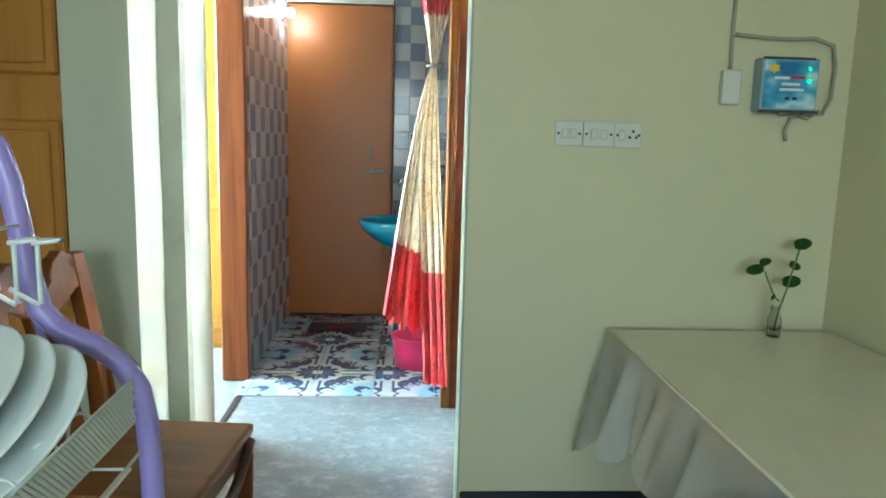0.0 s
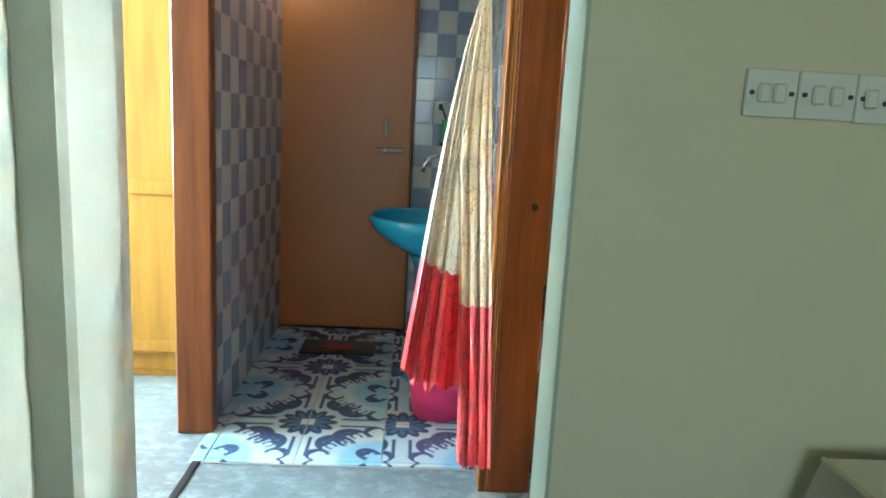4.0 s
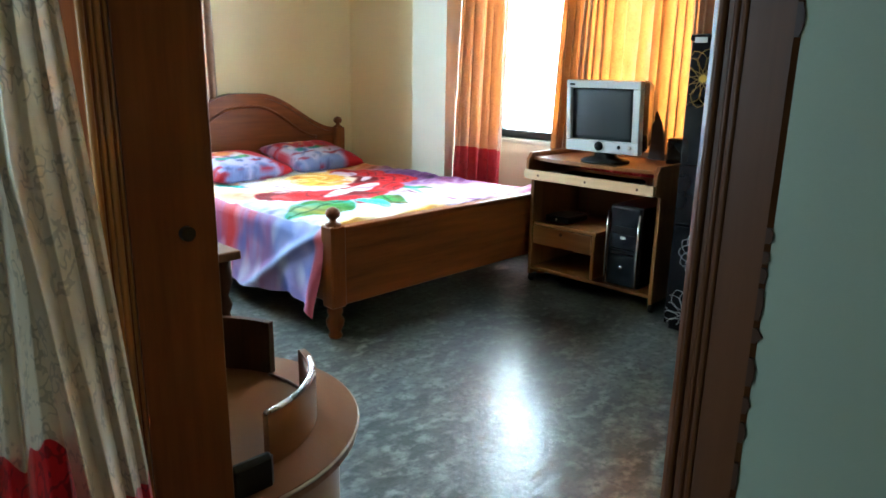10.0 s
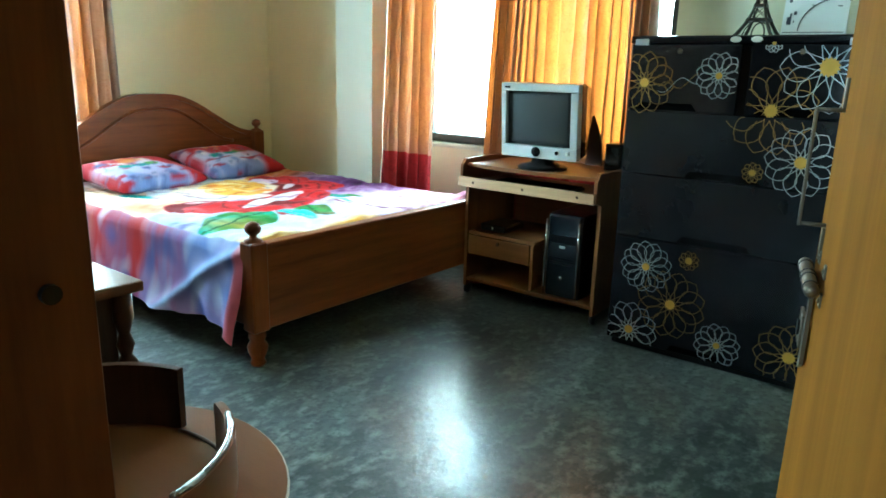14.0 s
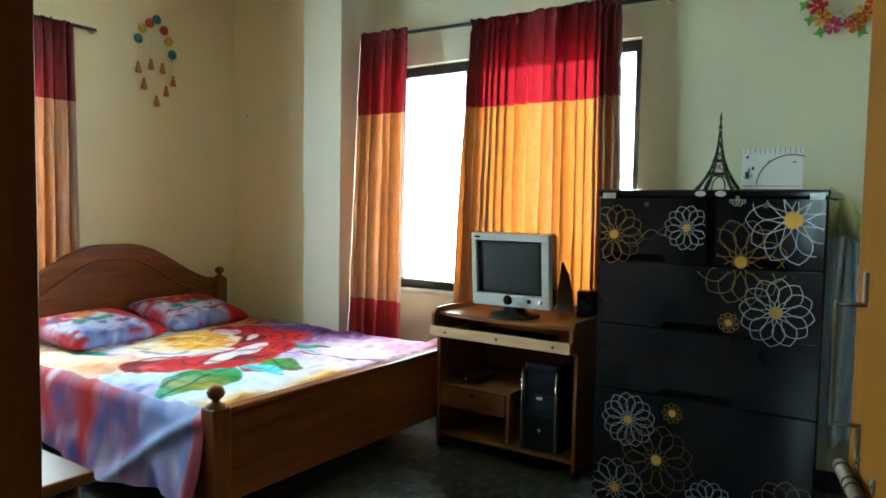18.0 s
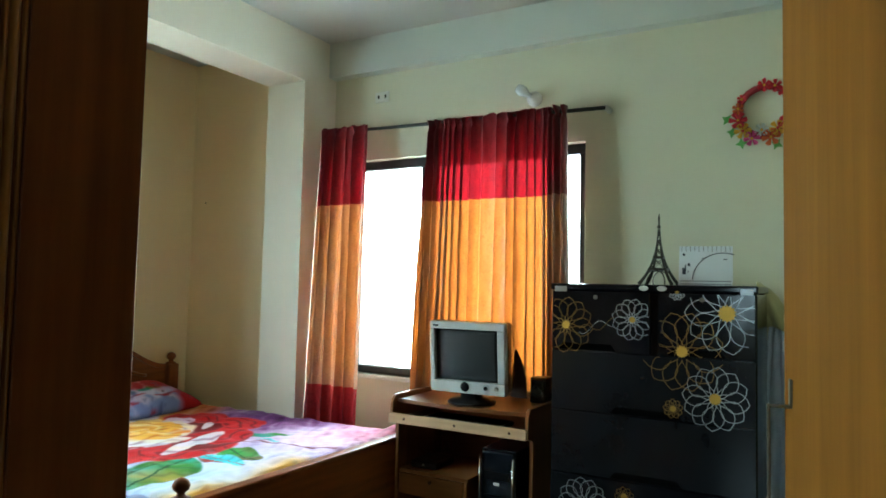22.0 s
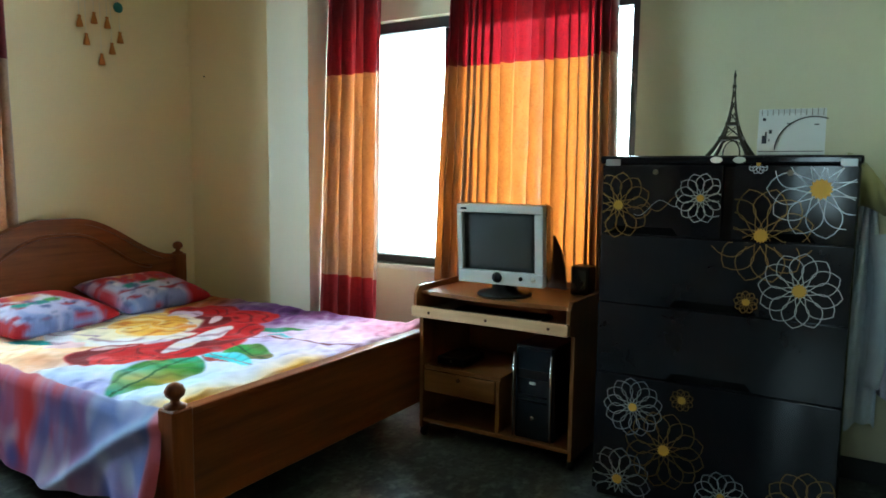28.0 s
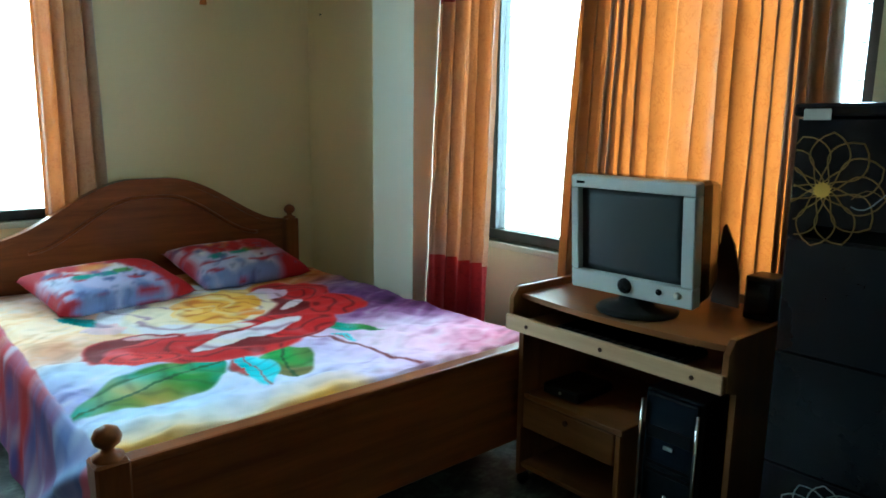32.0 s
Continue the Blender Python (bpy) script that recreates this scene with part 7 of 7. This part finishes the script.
ends = [(-0.5749, 1.2443), (-0.5456, 1.2506), (-0.5193, 1.2379), (-0.5018, 1.2144), (-0.4906, 1.1775), (-0.4836, 1.1266), (-0.4778, 1.0821), (-0.4684, 1.0407), (-0.4462, 1.0172), (-0.4111, 1.0007), (-0.3848, 0.9816), (-0.3654, 0.9517), (-0.3584, 0.9104), (-0.3555, 0.8531)]
pts = [(x, RY, z) for x, z in ends]
for k, dy in enumerate((0.0, -0.62)):
    part("end_frame", tube([(x, RY + dy, z) for x, _, z in pts] + [(pts[-1][0] + 0.003, RY + dy, 0.55), (pts[-1][0] + 0.003, RY + dy, 0.0)], 0.0125, 12), M["purple"], rk, "purple tube with chipped enamel", True)
for z, dx in ((1.135, 0.02), (0.885, 0.14), (0.62, 0.14), (0.30, 0.14)):
    part("cross_wire", tube([(-0.50 + dx, RY, z), (-0.50 + dx, RY - 0.62, z)], 0.002, 6), M["wire"], rk, "", True)
part("cross_bar", tube([(-0.4813, RY, 1.06), (-0.4579, RY, 0.97)], 0.004, 6), M["purple"], rk, "", True)


def mesh_panel(a, b, z0, z1, nm, lb, parent):
    """A diamond-mesh side of a basket between two places."""
    a, b = Vector(a), Vector(b)
    ln = (b - a).length
    d = (b - a) / ln
    bm = None
    rim = [(a.x, a.y, z0(0)), (b.x, b.y, z0(1)), (b.x, b.y, z1(1)), (a.x, a.y, z1(0))]
    part("rim_wire", tube(rim, 0.0019, 6, closed=True), M["wire"], parent, "", True)
    n = int(ln / 0.0075)
    b_ = bmesh.new()
    for sgn in (-1, 1):
        for k in range(-7, n + 7):
            pr = []
            for v in (0.0, 0.25, 0.5, 0.75, 1.0):
                u = (k + sgn * v * 6.0) / n
                if 0 <= u <= 1:
                    p = a + d * ln * u
                    pr.append(Vector((p.x, p.y, z0(u) + (z1(u) - z0(u)) * v)))
            for p0, p1 in zip(pr, pr[1:]):
                w_ = Vector((0, 0, 0.0012)) - d * 0.0012 * sgn
                out = Vector((-d.y, d.x, 0))
                lo, hi = out * (0.0011 * sgn - 0.0008), out * (0.0011 * sgn + 0.0008)
                q = [b_.verts.new(e) for e in (p0 + w_ + lo, p1 + w_ + lo, p1 - w_ + lo, p0 - w_ + lo, p0 + w_ + hi, p1 + w_ + hi, p1 - w_ + hi, p0 - w_ + hi)]
                for f in ((0, 1, 2, 3), (4, 5, 6, 7), (0, 1, 5, 4), (2, 3, 7, 6)):
                    b_.faces.new([q[i] for i in f])
    return tagged(part(nm, b_, M["wire"], parent, lb), kind="stuff")


bs = part("basket", tube([(-0.60, RY - 0.60, 0.865), (-0.372, RY - 0.60, 0.865), (-0.372, RY - 0.02, 0.865), (-0.60, RY - 0.02, 0.865)], 0.002, 6, closed=True), M["wire"], rk, "white wire basket")
mesh_panel((-0.368, RY - 0.01, 0), (-0.368, RY - 0.60, 0), lambda u: 0.918 - 0.006 * u, lambda u: 0.967 - 0.02 * u, "basket_mesh", "white diamond-mesh basket side", bs)
bs2 = part("basket", tube([(-0.66, RY - 0.60, 1.057), (-0.53, RY - 0.60, 1.057), (-0.53, RY - 0.02, 1.057), (-0.66, RY - 0.02, 1.057)], 0.002, 6, closed=True), M["wire"], rk, "white wire basket")
mesh_panel((-0.505, RY - 0.01, 0), (-0.505, RY - 0.60, 0), lambda u: 1.065, lambda u: 1.115, "basket_mesh", "white diamond-mesh basket side", bs2)
for x0, y in ((-0.464, 0.85), (-0.441, 0.85)):
    part("cup_hook", tube([(x0 - 0.03, y, 1.075), (x0 - 0.002, y, 1.058), (x0, y, 1.06), (x0, y, 1.12), (x0 + 0.004, y, 1.125), (x0 + 0.026, y - 0.004, 1.127), (x0 + 0.026, y - 0.012, 1.127), (x0 + 0.002, y - 0.014, 1.124)], 0.0026, 8), M["wire"], rk, "white cup hook", True)
for y in (0.83, 0.76, 0.69):
    loop = [(-0.385 - 0.026 * (1 - math.cos(a)) / 2, y, 0.935 + 0.016 * math.sin(a)) for a in [math.pi * k / 8 for k in range(9)]]
    tail = [(-0.414, y, 0.912), (-0.418, y, 0.900), (-0.424, y, 0.895), (-0.430, y, 0.899)]
    part("glass_hook", tube(loop + tail, 0.0017, 8), M["wire"], rk, "white wire hook", True)
PL = plain("white_melamine", (0.82, 0.86, 0.84), 0.25, var=0.04, bumpy=0)
for k in range(3):
    b = lathe([(0.0, 0.0), (0.055, 0.0), (0.072, 0.005), (0.104, 0.016), (0.1055, 0.019), (0.102, 0.020), (0.071, 0.009), (0.0, 0.004)], (0, 0, 0), 40, cap=False)
    b.transform(pose(-0.462 - 0.029 * k, 0.80, 0.934 + 0.010 * k, 28.6, -26, 1))
    solo("plate", b, PL, "white dinner plate leaning in the dish rack", "plate", group="plates in the rack", smooth=True)
jar = thing("water_bottle", -0.425, 0.62, 0.868, "clear bottle with a bright blue cap in the rack", "bottle")
part("bottle", lathe([(0.026, 0), (0.028, 0.004), (0.028, 0.02), (0.016, 0.025)], (-0.432, 0.66, 0.868), 16), plain("cream_plastic", (0.6, 0.52, 0.38), 0.4), jar, "", True)
part("cap", lathe([(0.021, 0), (0.021, 0.016), (0.018, 0.019)], (-0.432, 0.66, 0.893), 18), plain("blue_cap_plastic", (0.02, 0.30, 0.62), 0.35), jar, "bright blue cap", True)
# ---- tiles, last ----
def tile_print(name):
    """Glazed floor tile: parts of a blue flower with scrolls, set out over the floor."""
    m, t, p = nodes_of(name)
    g = t.nodes.new("ShaderNodeNewGeometry")
    sx = t.nodes.new("ShaderNodeSeparateXYZ")
    t.links.new(g.outputs["Position"], sx.inputs[0])
    PITCH = 0.62

    def cell(out, origin):
        u = math_node(t, 'DIVIDE', math_node(t, 'SUBTRACT', out, origin), PITCH)
        return math_node(t, 'SUBTRACT', math_node(t, 'FRACT', math_node(t, 'ADD', u, 0.5)), 0.5)
    shifted = math_node(t, 'MULTIPLY_ADD', math_node(t, 'GREATER_THAN', sx.outputs[0], -0.21), 0.375, -0.515)
    u, v = cell(sx.outputs[0], shifted), cell(sx.outputs[1], 3.712)
    au, av = math_node(t, 'ABSOLUTE', u), math_node(t, 'ABSOLUTE', v)

    def polar(a, b):
        r = math_node(t, 'SQRT', math_node(t, 'ADD', math_node(t, 'MULTIPLY', a, a), math_node(t, 'MULTIPLY', b, b)))
        return r, math_node(t, 'ARCTAN2', b, a)

    def below(x, lim, soft=0.012):
        return math_node(t, 'SMOOTHSTEP' if False else 'MULTIPLY_ADD', math_node(t, 'SUBTRACT', lim, x), 1 / soft, 0.5)

    def clamp(x):
        n = t.nodes.new("ShaderNodeClamp")
        t.links.new(x, n.inputs[0])
        return n.outputs[0]
    r, a = polar(u, v)
    base = ramp(t, noise_tex(t, 5.0, 3, coords="Object"), [(0.4, (0.46, 0.48, 0.46)), (0.62, (0.34, 0.45, 0.54))])
    # light blue fields in the cell's corners
    rc, ac = polar(math_node(t, 'SUBTRACT', au, 0.5), math_node(t, 'SUBTRACT', av, 0.5))
    col = mix_rgb(t, clamp(below(rc, 0.26, 0.05)), base, (0.22, 0.40, 0.54))
    NAVY, MID = (0.012, 0.030, 0.10), (0.05, 0.11, 0.24)
    # scrolls: rings about points beside the diagonals
    for cx, cy, rad, wd in ((0.30, 0.21, 0.105, 0.021), (0.21, 0.30, 0.105, 0.021), (0.335, 0.17, 0.045, 0.014), (0.17, 0.335, 0.045, 0.014), (0.42, 0.42, 0.05, 0.03), (0.25, 0.25, 0.03, 0.018), (0.44, 0.12, 0.06, 0.016), (0.12, 0.44, 0.06, 0.016), (0.30, 0.21, 0.06, 0.012), (0.21, 0.30, 0.06, 0.012)):
        rs, as_ = polar(math_node(t, 'SUBTRACT', au, cx), math_node(t, 'SUBTRACT', av, cy))
        wob = math_node(t, 'MULTIPLY_ADD', math_node(t, 'SINE', math_node(t, 'MULTIPLY', as_, 2.0)), wd * 0.5, wd)
        ring = clamp(below(math_node(t, 'ABSOLUTE', math_node(t, 'SUBTRACT', rs, rad)), wob))
        gate = clamp(math_node(t, 'MULTIPLY_ADD', math_node(t, 'COSINE', math_node(t, 'ADD', as_, 2.3)), 4.0, 2.6))
        col = mix_rgb(t, math_node(t, 'MULTIPLY', ring, gate), col, NAVY)
    # bars along the axes
    for p_, q_ in ((au, av), (av, au)):
        bar = math_node(t, 'MULTIPLY', clamp(below(math_node(t, 'ABSOLUTE', math_node(t, 'SUBTRACT', q_, 0.05)), 0.011)), clamp(below(math_node(t, 'ABSOLUTE', math_node(t, 'SUBTRACT', p_, 0.33)), 0.12)))
        col = mix_rgb(t, bar, col, NAVY)
    # flower
    pet = math_node(t, 'MULTIPLY_ADD', math_node(t, 'ABSOLUTE', math_node(t, 'COSINE', math_node(t, 'MULTIPLY', a, 6.0))), 0.055, 0.135)
    col = mix_rgb(t, clamp(below(r, pet)), col, NAVY)
    pin = math_node(t, 'MULTIPLY_ADD', math_node(t, 'ABSOLUTE', math_node(t, 'COSINE', math_node(t, 'MULTIPLY', a, 6.0))), 0.09, 0.055)
    col = mix_rgb(t, clamp(below(r, pin)), col, MID)
    sq = clamp(below(math_node(t, 'MAXIMUM', au, av), 0.042, 0.006))
    col = mix_rgb(t, sq, col, (0.55, 0.55, 0.50))
    col = mix_rgb(t, math_node(t, 'MULTIPLY', noise_tex(t, 45.0, 4), 0.3), col, (0.30, 0.30, 0.28))
    t.links.new(col, p.inputs["Base Color"])
    p.inputs["Roughness"].default_value = 0.16
    bump(t, p, noise_tex(t, 9.0, 2), 0.02, 0.004)
    return m


M["floor_tile"] = tile_print("blue_flower_floor_tile")


def streaky_tile(name, a, b):
    """Glazed wall tile with upright streaks, each a little different."""
    m, t, p = nodes_of(name)
    oi = t.nodes.new("ShaderNodeObjectInfo")
    s = noise_tex(t, 34.0, 3, (1, 1, 0.12), coords="Object")
    c = mix_rgb(t, s, a, b)
    c = mix_rgb(t, math_node(t, 'MULTIPLY', oi.outputs["Random"], 0.35), c, tuple(k * 0.8 for k in a))
    t.links.new(c, p.inputs["Base Color"])
    p.inputs["Roughness"].default_value = 0.14
    return m


M["tile_blue"] = streaky_tile("blue_grey_wall_tile", (0.14, 0.17, 0.24), (0.26, 0.29, 0.36))
M["tile_pale"] = streaky_tile("pale_wall_tile", (0.36, 0.36, 0.36), (0.48, 0.48, 0.46))
M["grout"] = plain("grey_grout", (0.30, 0.29, 0.26), 0.9)


def piece_mesh(name, sx, sy, sz, mat):
    """One bevelled piece about its own middle."""
    b = box(-sx / 2, sx / 2, -sy / 2, sy / 2, -sz / 2, sz / 2, 0.0015)
    me = bpy.data.meshes.new(name)
    b.to_mesh(me)
    b.free()
    me.materials.append(mat)
    return me


def lay(name, me, parent, x, y, z):
    o = new(name, me)
    o.parent = parent
    o.location = Vector((x, y, z)) - WORLD_OF[parent].translation
    return o


bed_ = part("floor_tiles", box(-0.874, 0.163, 3.37, 4.953, 0.0005, 0.003), M["grout"])
tagged(bed_, "blue and white patterned glazed floor tiles", "floor tiles", "", "structure")
WORLD_OF[bed_] = Matrix.Identity(4)
xs = [-0.868, -0.822, -0.515, -0.210, 0.097, 0.158]
ys = [3.374, 3.402, 3.712, 4.022, 4.332, 4.642, 4.952]
for x0, x1 in zip(xs, xs[1:]):
    for y0, y1 in zip(ys, ys[1:]):
        me = piece_mesh("tile", x1 - x0 - 0.004, y1 - y0 - 0.004, 0.006, M["floor_tile"])
        lay("tile", me, bed_, (x0 + x1) / 2, (y0 + y1) / 2, 0.0045)


def tile_wall(name, lb, u0, u1, z0, z1, cu_, cz_, place, flat_x):
    """Wall tiles in a chequer of two colours."""
    nu, nz = int(round((u1 - u0) / cu_)), int(round((z1 - z0) / cz_))
    du, dz = (u1 - u0) / nu, (z1 - z0) / nz
    c0 = place(u0 + (u1 - u0) / 2, (z0 + z1) / 2)
    if flat_x:
        back = box(c0[0] - 0.0015, c0[0] + 0.0015, u0, u1, z0, z1)
        size = (0.005, du - 0.0025, dz - 0.0025)
    else:
        back = box(u0, u1, c0[1] - 0.0015, c0[1] + 0.0015, z0, z1)
        size = (du - 0.0025, 0.005, dz - 0.0025)
    par = tagged(part(name, back, M["grout"]), lb, "wall tiles", "", "structure")
    WORLD_OF[par] = Matrix.Identity(4)
    kinds = [piece_mesh("tile", *size, M["tile_blue"]), piece_mesh("tile", *size, M["tile_pale"])]
    for i in range(nu):
        for j in range(nz):
            x, y, z = place(u0 + (i + 0.5) * du, z0 + (j + 0.5) * dz)
            lay("tile", kinds[(i + j) % 2], par, x, y, z)


tile_wall("tiled_wall_west", "blue-grey and pale chequered glazed wall tiles", 3.665, 4.95, 0.008, 2.25, 0.135, 0.14, lambda u, z: (-0.870, u, z), True)
tile_wall("tiled_wall_end", "blue-grey and pale chequered glazed wall tiles beside the door", -0.148, 0.158, 0.008, 2.25, 0.105, 0.115, lambda u, z: (u, 4.950, z), False)
tile_wall("tiled_wall_east", "blue-grey and pale chequered glazed wall tiles behind the basin", 3.37, 4.945, 0.008, 2.25, 0.135, 0.14, lambda u, z: (0.160, u, z), True)
